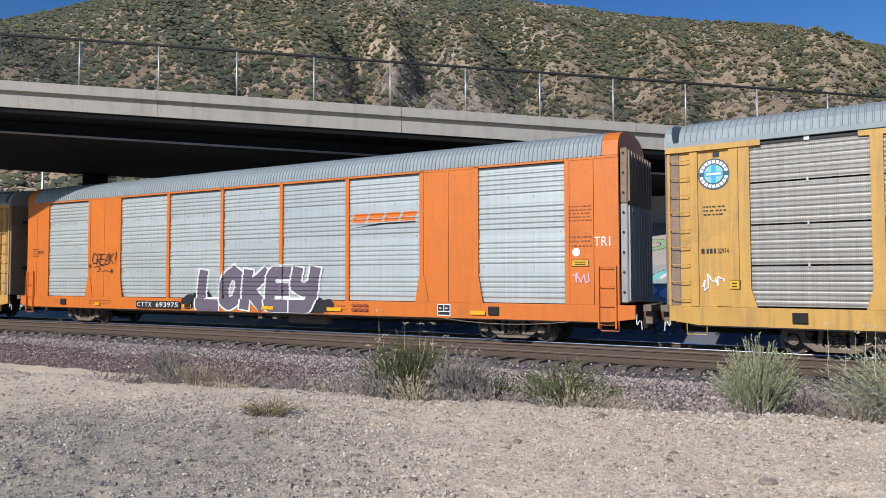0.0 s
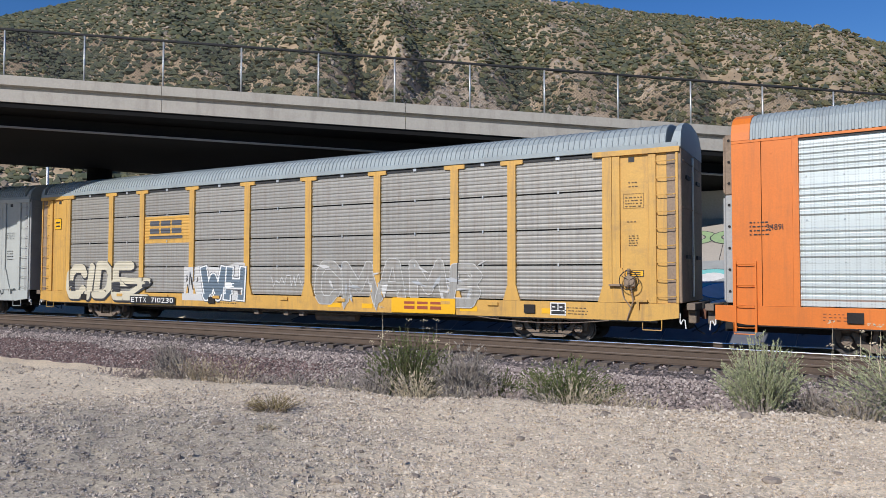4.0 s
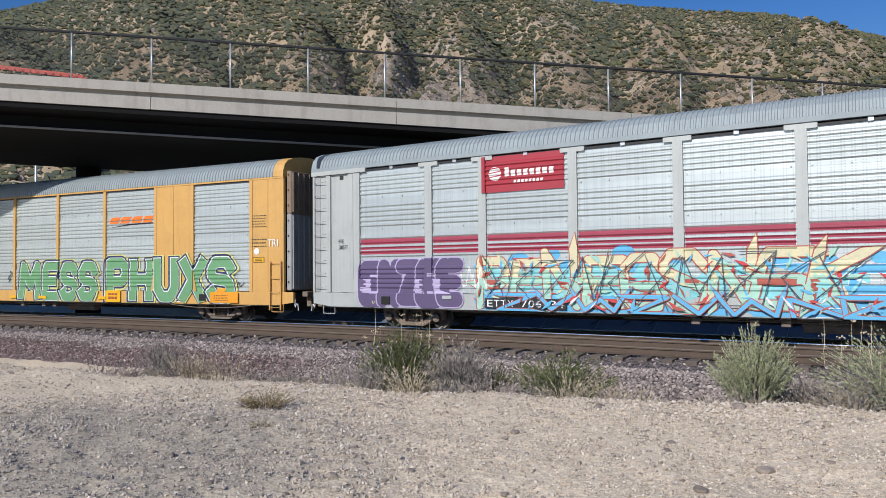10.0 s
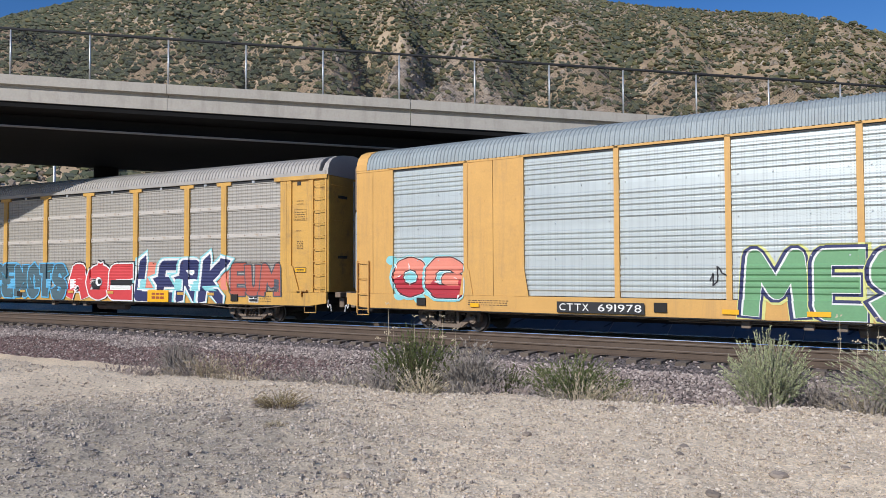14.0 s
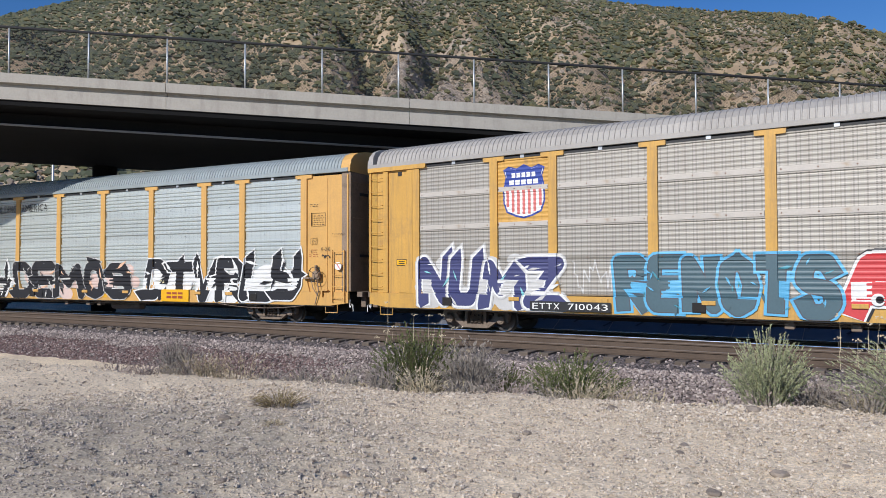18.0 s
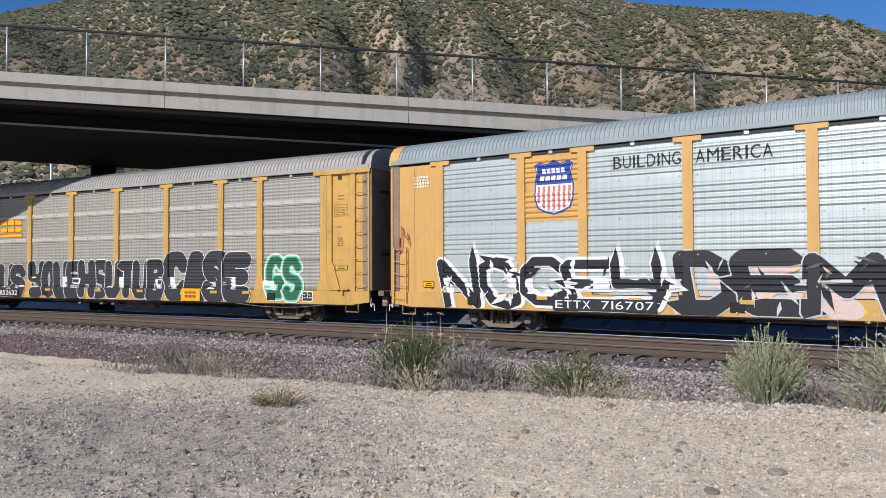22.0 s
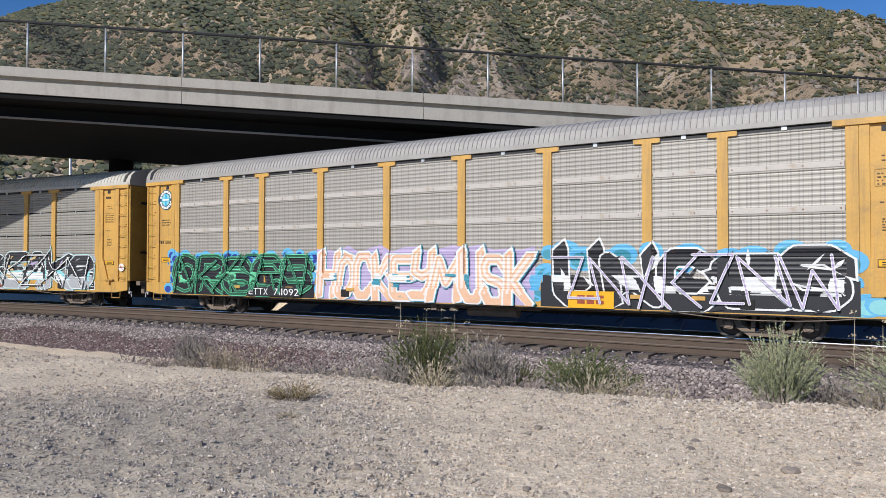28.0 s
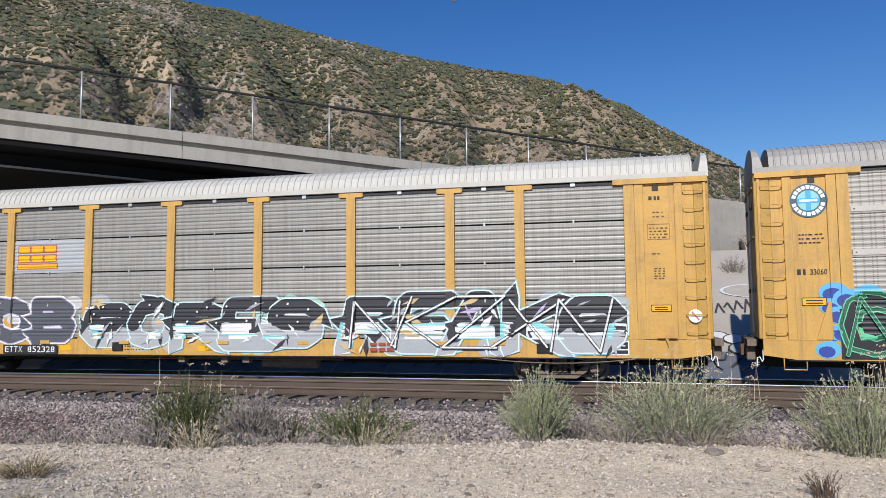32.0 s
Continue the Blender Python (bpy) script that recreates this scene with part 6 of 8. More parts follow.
# yellow car with dusty perforated sides and a round sign
c0 = rack("yellow auto-rack car with dusty perforated sides and round sign", "gap", YELLOW, ROOF_GREY, END_BROWN)
c0.rack_ends()
round_sign(c0, -12.68, 4.55, 0.40)
plain_text(c0, "32974", (-12.62, -12.34, 2.52, 2.64), INK)
bars(c0, (-13.02, -12.66, 2.52, 2.64), 1, INK, fill=1.0)
bars(c0, (-12.95, -12.4, 3.5, 3.8), 3, INK, seed=4)
scrawl(c0, (-13.0, -12.4, 1.55, 2.0), P_WHITE, 3, 6)
sticker(c0, -12.36, 1.6, 0.3, 0.24)

# orange car
c1 = Car("orange box-sided auto-rack car with bright corrugated steel panels", "box", "big", ORANGE, ROOF_GREY, END_BROWN, END_GREY, roof_ends=ORANGE)
CARS.append(c1)
c1.box_ends()
piece(c1, "LOKEY", (-2.63, 3.0, 0.70, 2.3), [(0.075, P_WHITE), (0.0, P_GREYV)], hw=0.225, wobble=0.06, shear=0.13, seed=4, round_ends=False, fat=1.25, back=puffs(-3.2, -2.2, 0.8, 1.2, [P_BLACK], 0.32, 3, 4) + puffs(2.2, 3.6, 0.75, 1.0, [P_BLACK], 0.3, 5, 4), label="large grey-violet graffiti letters with a white outline")
piece(c1, "CREAK", (-8.85, -7.5, 2.5, 2.95), [(0.0, P_BLACK)], hw=0.017, wobble=0.12, shear=0.15, seed=2, name="scrawl", label="thin black hand-written tag")
for su, sz in ((-9.0, 2.45), (-7.62, 2.22)):
    c1.apply_paint("scrawl", [(0.010, P_BLACK, [(su + 0.11 * math.cos(a) - 0.014 * math.sin(a), sz + 0.11 * math.sin(a) + 0.014 * math.cos(a)), (su + 0.11 * math.cos(a) + 0.014 * math.sin(a), sz + 0.11 * math.sin(a) - 0.014 * math.cos(a)), (su - 0.11 * math.cos(a) + 0.014 * math.sin(a), sz - 0.11 * math.sin(a) - 0.014 * math.cos(a)), (su - 0.11 * math.cos(a) - 0.014 * math.sin(a), sz - 0.11 * math.sin(a) + 0.014 * math.cos(a))], [(0, 1, 2, 3)]) for a in (0.4, 1.45, 2.5)], "small sprayed star")
c1.apply_paint("scrawl", [(0.010, P_BLACK, [(-7.40, 2.62), (-7.37, 2.62), (-7.30, 3.0), (-7.36, 3.0)], [(0, 1, 2, 3)]), (0.010, P_BLACK, *disc(-7.40, 2.54, 0.025, 8)), (0.010, P_BLACK, [(-8.75, 2.40), (-7.85, 2.52), (-7.85, 2.49), (-8.75, 2.37)], [(0, 1, 2, 3)])], "thin black exclamation mark and stroke")
scrawl(c1, (-8.55, -7.8, 2.18, 2.38), P_BLACK, 8, 4, w=0.012)
plain_text(c1, "CTTX 693975", (-5.95, -3.6, 0.80, 0.98), WHITE, INK)
swoosh(c1, 4.42, 6.95, 3.55, 4.03)
plain_text(c1, "TRI", (12.72, 13.22, 2.78, 3.04), WHITE)
test_plate(c1, 7.75)
sticker(c1, 12.08, 2.22, 0.5, 0.19)
c1.apply_paint("round_decal", [(0.004, WHITE, *disc(12.22, 2.62, 0.12, 16))], "small white round decal")
bars(c1, (12.0, 12.66, 3.5, 4.0), 5, spray("stencil_brown", (0.22, 0.07, 0.02)), seed=3)
bars(c1, (12.0, 12.66, 2.78, 3.16), 3, spray("stencil_brown", (0.22, 0.07, 0.02)), seed=5)
scrawl(c1, (12.1, 12.6, 1.75, 2.05), P_PINK, 5, 5)
plate(c1, 4.3, 5.4, False)
for u, w in ((-3.4, 0.45), (0.6, 0.55), (3.5, 0.6), (-8.6, 0.3), (8.9, 0.5)):
    c1.apply_paint("sill_patch", [(0.05, SAFETY, *quad(u, 0.80, u + w, 0.92))], "small yellow reflector patch")
bars(c1, (-9.0, -7.6, 0.86, 1.06), 3, spray("stencil_brown", (0.22, 0.07, 0.02)), seed=23)
bars(c1, (-11.4, -10.6, 0.84, 1.06), 3, spray("stencil_brown", (0.22, 0.07, 0.02)), seed=24)
bars(c1, (3.95, 4.25, 0.84, 1.08), 2, spray("stencil_brown", (0.22, 0.07, 0.02)), seed=25)
bars(c1, (-13.0, -12.5, 2.9, 3.3), 4, INK, seed=9)
plain_text(c1, "34891", (-12.62, -12.22, 3.02, 3.16), INK)

# yellow car, weathered panels with dark joints
c2 = rack("yellow auto-rack car with weathered grey perforated panels and faded graffiti", "gap", YELLOW, ROOF_GREY, END_BROWN)
c2.rack_ends(brake=True)
block_sign(c2, (-6.75, -4.85, 3.3, 4.02), P_GREY, (YELLOW, (-7.03, 3.13, -4.45, 4.20)))
piece(c2, "CIDE", (-11.9, -7.7, 0.85, 2.38), [(0.045, P_SOOT, 0.06, -0.04), (0.0, P_FCREAM)], hw=0.19, wobble=0.10, shear=0.1, seed=7, fat=1.3, label="pale cream graffiti letters with uneven black shadow")
piece(c2, "Z", (-8.2, -6.6, 0.85, 1.75), [(0.04, P_SOOT, 0.04, -0.03), (0.0, P_FCREAM)], hw=0.13, wobble=0.1, seed=3, point=0.3, label="small cream graffiti tail", over=0.05)
panel_coat(c2, ragged(-4.75, -1.5, 0.9, 2.25, 4, amp=0.1), P_FAINT, "white sprayed ground of a graffiti piece")
scrawl(c2, (-4.6, -3.9, 1.0, 2.1), P_BLACK, 61, 5, w=0.014)
piece(c2, "WH", (-3.8, -1.5, 0.95, 2.2), [(0.085, P_GREY), (0.06, P_WHITE), (0.0, P_SLATE)], hw=0.15, wobble=0.05, seed=3, round_ends=False, label="navy graffiti letters on a white ground")
piece(c2, "CMAMB", (1.7, 8.1, 0.95, 2.35), [(0.0, P_FAINT), (-0.025, SHEET_GAP)], hw=0.16, wobble=0.14, seed=21, point=0.2, bits=(14, [P_FAINT, P_CHROME], 0.3), label="faded whitish graffiti outlines")
scrawl(c2, (-0.3, 1.2, 1.45, 1.95), P_FAINT, 6, 6)
plain_text(c2, "ETTX 710230", (-7.66, -5.15, 0.78, 0.97), WHITE, INK)
plate(c2, 4.93, 7.25)
test_plate(c2, 10.3, 0.76)
end_data(c2, 11)
sill_marks(c2, 2)
sticker(c2, -12.95, 3.85, 0.45, 0.5)

# silver car with red stripes
c3 = rack("silver auto-rack car with red stripes and large colourful graffiti", "big", SILVER_PAINT, ROOF_GREY, END_GREY)
c3.rack_ends()
red_stripe = spray("stripe_red", (0.33, 0.05, 0.08))
for za, zb in ((2.42, 2.54), (2.58, 2.66), (2.74, 2.92)):
    for ua, ub in zip(POSTS, POSTS[1:]):
        c3.apply_paint("stripe", [(0.001, red_stripe, *quad(ua + 0.15, za, ub - 0.15, zb))], "dark red stripe along the panels")
sign_red = spray("sign_red", (0.36, 0.03, 0.045))
lay = [(0.04, sign_red, *quad(-7.15, 4.17, -4.55, 5.24)), (0.046, WHITE, *disc(-6.72, 4.72, 0.21, 20))]
for k in range(3):
    lay.append((0.050, sign_red, [(-6.95, 4.60 + 0.12 * k), (-6.45, 4.66 + 0.12 * k), (-6.45, 4.70 + 0.12 * k), (-6.95, 4.63 + 0.12 * k)], [(0, 1, 2, 3)]))
for k in range(8):
    lay.append((0.046, WHITE, *quad(-6.4 + 0.2 * k, 4.62, -6.26 + 0.2 * k, 4.62 + (0.26 if k == 0 else 0.18))))
    lay.append((0.046, WHITE, *quad(-6.1 + 0.12 * k, 4.42, -6.02 + 0.12 * k, 4.50)))
c3.apply_paint("sign_board", lay, "dark red sign board with white blocks")
piece(c3, "ENZEE", (-11.75, -7.95, 0.72, 2.25), [(0.04, P_LILAC), (0.0, P_PURPLE)], hw=0.23, wobble=0.06, seed=31, fat=1.9, label="dull purple bubble graffiti letters with thin lilac outlines")
scrawl(c3, (-8.0, -6.9, 1.3, 2.0), P_WHITE, 44, 5)
wild_ground = puffs(-7.3, 3.0, 1.9, 2.35, [P_SKY], 0.2, 32, 16) + puffs(-7.3, 3.4, 0.75, 1.1, [P_SKY], 0.28, 33, 22) + puffs(-7.2, 2.6, 1.2, 1.9, [P_AQUA], 0.3, 34, 22)
piece(c3, "RENEGSNEK", (-7.4, 2.6, 0.86, 2.34), [(0.028, P_BRICK), (0.0, P_CREAM)], hw=0.115, wobble=0.20, shear=0.10, seed=32, round_ends=False, point=0.30, split=(1.75, P_PALEMINT), back=wild_ground, bits=(150, [P_CREAM, P_PALEMINT, P_BRICK, P_AQUA, P_PALEMINT, P_RED, P_CREAM, P_SKY], 0.22), label="tangled cream, mint and red wild-style graffiti on sky blue")
piece(c3, "XKZNKXMZKX", (-7.2, 2.6, 0.9, 2.25), [(0.0, P_GREY)], hw=0.013, wobble=0.25, shear=0.25, seed=71, point=0.1, over=0.09, label="thin dark lines through wild-style graffiti")
piece(c3, "ZVWZVWNZ", (-6.6, 3.4, 0.70, 1.2), [(0.02, P_BRICK), (0.0, P_SKY)], hw=0.05, wobble=0.2, seed=72, point=0.3, over=0.085, bits=(26, [P_RED, P_SKY, P_WHITE, P_BRICK], 0.22), label="blue and red barbs along the foot of the graffiti")
piece(c3, "ZE", (1.2, 3.6, 0.78, 2.0), [(0.02, P_WHITE), (0.0, P_SKY)], hw=0.10, wobble=0.16, seed=39, point=0.4, bits=(12, [P_SKY, P_RED, P_WHITE], 0.3), label="sky-blue graffiti arrows")
panel_coat(c3, [(2.7, 1.95), (3.3, 2.0), (3.7, 1.75), (4.3, 2.28), (5.0, 2.38), (7.4, 2.36), (8.2, 2.5), (9.5, 2.4), (10.6, 2.35), (11.1, 2.15), (11.8, 2.2), (11.5, 1.8), (11.9, 1.5), (11.3, 1.2), (11.6, 0.72), (4.3, 0.72), (3.9, 1.3), (3.3, 1.5)], P_RED, "red sprayed background of a graffiti piece", 0.001)
piece(c3, "TUKY", (4.2, 10.6, 0.72, 2.26), [(0.045, P_GREY, 0.09, -0.05), (0.02, P_DGREEN, 0.06, -0.03), (0.0, P_WHITE)], hw=0.42, wobble=0.04, shear=0.10, seed=12, round_ends=False, fat=1.45, label="large white graffiti letters with black and green shadows on red")
piece(c3, "TUKY", (4.45, 10.75, 0.85, 2.1), [(0.0, P_GREY), (-0.025, P_CHROME)], hw=0.045, wobble=0.14, shear=0.25, seed=15, fat=0.35, over=0.07, label="grey shading strokes in white graffiti letters")
scrawl(c3, (10.4, 11.4, 2.05, 2.3), P_BLACK, 4, 5)
scrawl(c3, (11.5, 12.3, 0.95, 1.2), P_BLACK, 5, 5)
plate(c3, 4.43, 5.55)
plain_text(c3, "ETTX 706234", (-7.0, -4.55, 0.80, 1.0), WHITE, INK)
plain_text(c3, "311573", (-12.75, -12.3, 2.62, 2.75), INK)
plain_text(c3, "FXE", (-12.75, -12.53, 2.82, 2.95), INK)
bars(c3, (12.35, 12.88, 3.5, 3.85), 4, INK, seed=3)
bars(c3, (12.4, 12.8, 2.55, 3.05), 4, INK, seed=6)
sticker(c3, 11.45, 0.83, 0.6, 0.24)

# pale yellow box-sided car
c4 = Car("pale yellow box-sided auto-rack car with huge green graffiti", "box", "big", PALE_YELLOW, ROOF_GREY, END_BROWN, END_GREY, roof_ends=PALE_YELLOW)
CARS.append(c4)
c4.box_ends()
GREEN_COATS = [(0.15, P_LIME), (0.10, P_NAVY, -0.03, 0.01), (0.03, P_WHITE, -0.015, 0.01), (0.0, P_GREEN)]
piece(c4, "MESS", (-1.15, 3.9, 0.72, 2.36), GREEN_COATS, hw=0.18, wobble=0.03, seed=2, round_ends=False, fat=0.8, label="huge green graffiti letters with navy and lime edges")
piece(c4, "PHUXS", (4.35, 11.2, 0.72, 2.46), GREEN_COATS, hw=0.195, wobble=0.03, seed=5, round_ends=False, fat=0.8, label="huge green graffiti letters with navy and lime edges")
piece(c4, "OG", (-11.85, -9.25, 1.05, 2.32), [(0.10, P_AQUA, -0.03, -0.02), (0.055, P_WHITE), (0.035, P_BLACK), (0.0, P_CORAL)], hw=0.19, wobble=0.05, seed=6, fat=1.3, split=(1.55, P_CRIMSON), back=puffs(-12.0, -9.3, 1.0, 2.3, [P_AQUA], 0.2, 8, 12), bits=(7, [P_WHITE], 0.13), label="coral and crimson bubble letters on an aqua splash")
plate(c4, 4.45, 5.3)
plain_text(c4, "CTTX 691978", (-5.98, -3.6, 0.78, 0.98), WHITE, INK)
swoosh(c4, 4.5, 7.0, 3.70, 4.14)
plain_text(c4, "TRI", (12.72, 13.22, 2.78, 3.04), WHITE)
test_plate(c4, 8.05)
sticker(c4, 12.06, 2.22, 0.5, 0.19)
c4.apply_paint("round_decal", [(0.004, WHITE, *disc(12.22, 2.62, 0.12, 16))], "small white round decal")
bars(c4, (12.0, 12.66, 3.5, 4.0), 5, INK, seed=3)
bars(c4, (12.0, 12.66, 2.78, 3.16), 3, INK, seed=5)
for u, w in ((0.3, 0.5), (4.0, 0.5), (-8.9, 0.3), (-1.6, 0.4)):
    c4.apply_paint("sill_patch", [(0.05, SAFETY, *quad(u, 0.80, u + w, 0.92))], "small yellow reflector patch")
bars(c4, (-9.0, -7.6, 0.86, 1.06), 3, INK, seed=23)
c4.apply_paint("sill_patch", [(0.068, spray("amber", (0.78, 0.31, 0.02)), [(10.05, 0.74), (11.4, 0.74), (11.4, 1.14), (10.75, 1.14), (10.75, 1.27), (10.35, 1.27), (10.35, 1.14), (10.05, 1.14)], [tuple(range(8))])], "amber repainted stretch of sill")
bars(c4, (10.25, 10.95, 0.82, 1.06), 4, INK, seed=27, lift=0.072)
scrawl(c4, (-1.9, -1.5, 1.5, 2.0), P_BLACK, 3, 3)
scrawl(c4, (11.2, 11.6, 1.3, 1.5), P_BLACK, 4, 3)

# yellow car with a shield and five graffiti pieces
c5 = rack("yellow auto-rack car with dusty panels, shield sign and graffiti row", "band", YELLOW, ROOF_BROWN, END_YELLOW)
c5.rack_ends()
shield(c5, -8.78, -7.42, 3.40, 5.0, (-9.05, 3.2, -7.28, 5.22))
piece(c5, "NUMZ", (-11.8, -6.9, 0.85, 2.25), [(0.10, P_FAINT), (0.055, P_WHITE), (0.0, spray("dusk_blue", (0.055, 0.06, 0.16)))], hw=0.20, wobble=0.12, shear=0.12, seed=8, round_ends=False, point=0.16, fat=1.2, back=puffs(-11.8, -7.0, 0.85, 2.2, [P_FAINT], 0.24, 9, 34), bits=(16, [P_WHITE, P_FAINT, P_AQUA], 0.2), label="dusk blue graffiti letters in broad white outlines")
scrawl(c5, (-6.6, -5.4, 1.2, 2.2), P_FAINT, 23, 7)
piece(c5, "RENOTS", (-5.3, 0.0, 0.74, 2.3), [(0.07, P_SKY), (0.0, P_GREY), (-0.03, P_SEA)], hw=0.20, wobble=0.07, seed=9, fat=1.35, round_ends=False, bits=(26, [P_SKY, P_TEAL, P_SEA], 0.16), back=puffs(-5.2, -0.1, 0.85, 2.2, [P_SKY], 0.16, 19, 16), label="sea-grey graffiti letters with a sky-blue outline")
piece(c5, "AOE", (0.1, 4.15, 0.74, 2.25), [(0.10, P_BLACK, 0.04, 0.02), (0.065, P_WHITE), (0.0, P_RED)], hw=0.29, wobble=0.05, seed=10, round_ends=False, fat=1.45, label="chunky red graffiti shapes outlined in white and black")
c5.apply_paint("graffiti", [(0.06, P_WHITE, *disc(2.1, 1.5, 0.19, 18)), (0.065, P_BLACK, *disc(2.16, 1.5, 0.11, 16)), (0.06, P_WHITE, *disc(0.75, 1.2, 0.14, 16)), (0.065, P_BLACK, *disc(0.78, 1.2, 0.08, 14))], "white and black eyes in red graffiti letters")
panel_coat(c5, ragged(4.2, 9.3, 1.2, 2.3, 6), P_CORAL, "coral sprayed background of graffiti letters")
piece(c5, "LERK", (4.4, 9.1, 0.72, 2.35), [(0.15, P_AQUA, -0.05, -0.02), (0.09, P_WHITE, -0.02, 0.0), (0.0, P_NAVY)], hw=0.20, wobble=0.06, shear=0.12, seed=11, round_ends=False, point=0.1, label="navy graffiti letters edged in white and aqua on coral")
piece(c5, "EUM", (9.45, 11.85, 1.0, 2.2), [(0.05, P_GREY), (0.0, P_BRICK)], hw=0.15, wobble=0.06, seed=12, round_ends=False, fat=1.2, label="brick-red graffiti letters with grey outline")
scrawl(c5, (4.05, 4.45, 2.0, 2.25), P_BLACK, 3, 3)
plate(c5, 5.1, 6.27)
plain_text(c5, "ETTX 710043", (-7.8, -5.5, 0.78, 0.95), WHITE, INK)
end_data(c5, 21)
test_plate(c5, 10.35, 0.76)
sill_marks(c5, 6)
sticker(c5, -12.75, 2.05, 0.42, 0.2)

# yellow-ended car with bright panels and a slogan
c6 = rack("yellow-ended auto-rack car with bright corrugated panels and black graffiti", "big", PALE_YELLOW, ROOF_GREY, END_BROWN, roof_ends=PALE_YELLOW)
c6.rack_ends(brake=True, low_ladder=True)
shield(c6, -8.66, -7.44, 3.42, 5.0, (-9.05, 3.25, -7.0, 5.22))
plain_text(c6, "BUILDING", (-6.3, -4.45, 4.58, 4.92), INK)
plain_text(c6, "AMERICA", (-4.12, -2.25, 4.58, 4.92), INK)
piece(c6, "NOCEY", (-11.9, -4.9, 0.74, 2.15), [(0.085, P_WHITE, 0.05, 0.0), (0.0, P_BLACK)], hw=0.13, wobble=0.18, shear=-0.22, seed=13, round_ends=False, point=0.30, bits=(34, [P_WHITE, P_WHITE, P_BLACK], 0.34), label="black and white slanted graffiti letters")
piece(c6, "DEMOS", (-4.6, 3.1, 0.74, 2.30), [(0.035, P_FAINT), (0.0, P_BLACK)], hw=0.21, wobble=0.12, shear=-0.16, seed=14, round_ends=False, point=0.20, back=puffs(-4.7, 3.6, 0.8, 2.1, [spray("blush", (0.66, 0.50, 0.44))], 0.3, 15, 18), bits=(34, [P_PEACH, P_FAINT, P_GREY, P_BLACK, P_BLACK], 0.3), fat=1.1, label="black brushy graffiti letters with peach shards")
piece(c6, "DTVRLY", (3.9, 11.8, 0.74, 2.35), [(0.055, P_WHITE), (0.0, P_BLACK)], hw=0.20, wobble=0.16, shear=0.1, seed=34, round_ends=False, point=0.12, fat=1.1, back=puffs(4.2, 11.7, 0.85, 2.0, [P_WHITE], 0.34, 35, 18), bits=(22, [P_WHITE, P_BLACK, P_WHITE], 0.4), label="black and white wild-style graffiti")
scrawl(c6, (4.2, 5.0, 1.3, 1.6), P_CREAM, 66, 4)
plain_text(c6, "ETTX 716707", (-8.0, -5.15, 0.78, 1.0), WHITE, INK)
plate(c6, 4.97, 6.46)
umber = spray("stencil_umber", (0.10, 0.06, 0.025))
box_outline(c6, 12.30, 12.88, 3.45, 3.92, umber, 0.012)
bars(c6, (12.36, 12.82, 3.50, 3.88), 5, umber, seed=2)
bars(c6, (12.25, 12.55, 4.15, 4.27), 2, umber, seed=5)
box_outline(c6, 12.28, 12.52, 2.82, 3.04, umber, 0.012)
bars(c6, (12.31, 12.49, 2.86, 3.01), 3, umber, seed=6)
bars(c6, (12.22, 12.55, 2.38, 2.68), 4, spray("rust_red", (0.33, 0.07, 0.03)), seed=7)
bars(c6, (13.2, 13.72, 3.12, 3.20), 2, umber, seed=8)
plain_text(c6, "AF", (12.68, 12.78, 2.58, 2.70), INK)
plain_text(c6, "2142", (12.86, 13.08, 2.58, 2.70), INK)
c6.apply_paint("lettering", [(0.009, INK, *quad(12.795, 2.63, 12.835, 2.645))])
scrawl(c6, (12.72, 13.08, 2.32, 2.46), P_BLACK, 17, 3)
c6.apply_paint("round_decal", [(0.05, WHITE, *disc(13.48, 2.05, 0.14, 18)), (0.054, spray("sign_pink", (0.62, 0.2, 0.2)), [(13.40, 2.13), (13.43, 2.15), (13.56, 1.97), (13.53, 1.95)], [(0, 1, 2, 3)])], "small round warning decal")
sticker(c6, -12.6, 1.3, 0.45, 0.2)
test_plate(c6, 7.8, 0.74)
bars(c6, (-12.95, -12.35, 4.5, 4.9), 4, WHITE, seed=8, fill=0.7)
scrawl(c6, (-13.6, -13.1, 2.4, 3.3), P_BRICK, 3, 4)
sill_marks(c6, 9)

# yellow car with black bubble letters
c7 = rack("yellow auto-rack car with dusty panels and black bubble graffiti", "band", YELLOW, ROOF_BROWN, END_BROWN)
c7.rack_ends()
block_sign(c7, (-6.5, -4.9, 3.42, 4.2), SAFETY, None, P_BRICK)
BUBBLE = [(0.030, P_WHITE), (0.0, P_SOOT)]
piece(c7, "TACUS", (-9.1, -4.7, 0.72, 2.2), BUBBLE, hw=0.21, wobble=0.06, seed=15, fat=2.4, label="dark grey bubble graffiti with thin white edges")
piece(c7, "YOUEH", (-4.2, 0.0, 0.70, 2.32), BUBBLE, hw=0.23, wobble=0.05, seed=16, fat=2.4, label="dark grey bubble graffiti with thin white edges")
piece(c7, "SUTUB", (0.0, 4.15, 0.70, 2.30), BUBBLE, hw=0.21, wobble=0.05, seed=17, fat=2.4, label="dark grey bubble graffiti with thin white edges")
piece(c7, "CASE", (4.3, 8.5, 0.70, 2.6), BUBBLE, hw=0.30, wobble=0.07, seed=18, fat=2.2, label="large black bubble graffiti with thin white edges")
c7.apply_paint("graffiti", [(0.012, P_WHITE, *disc(8.28, 2.12, 0.36, 20)), (0.016, P_BLACK, *disc(8.28, 2.12, 0.32, 20)), (0.026, P_WHITE, *letters("15", 8.08, 8.48, 1.95, 2.3, 0.0))], "black disc with a sprayed white number")
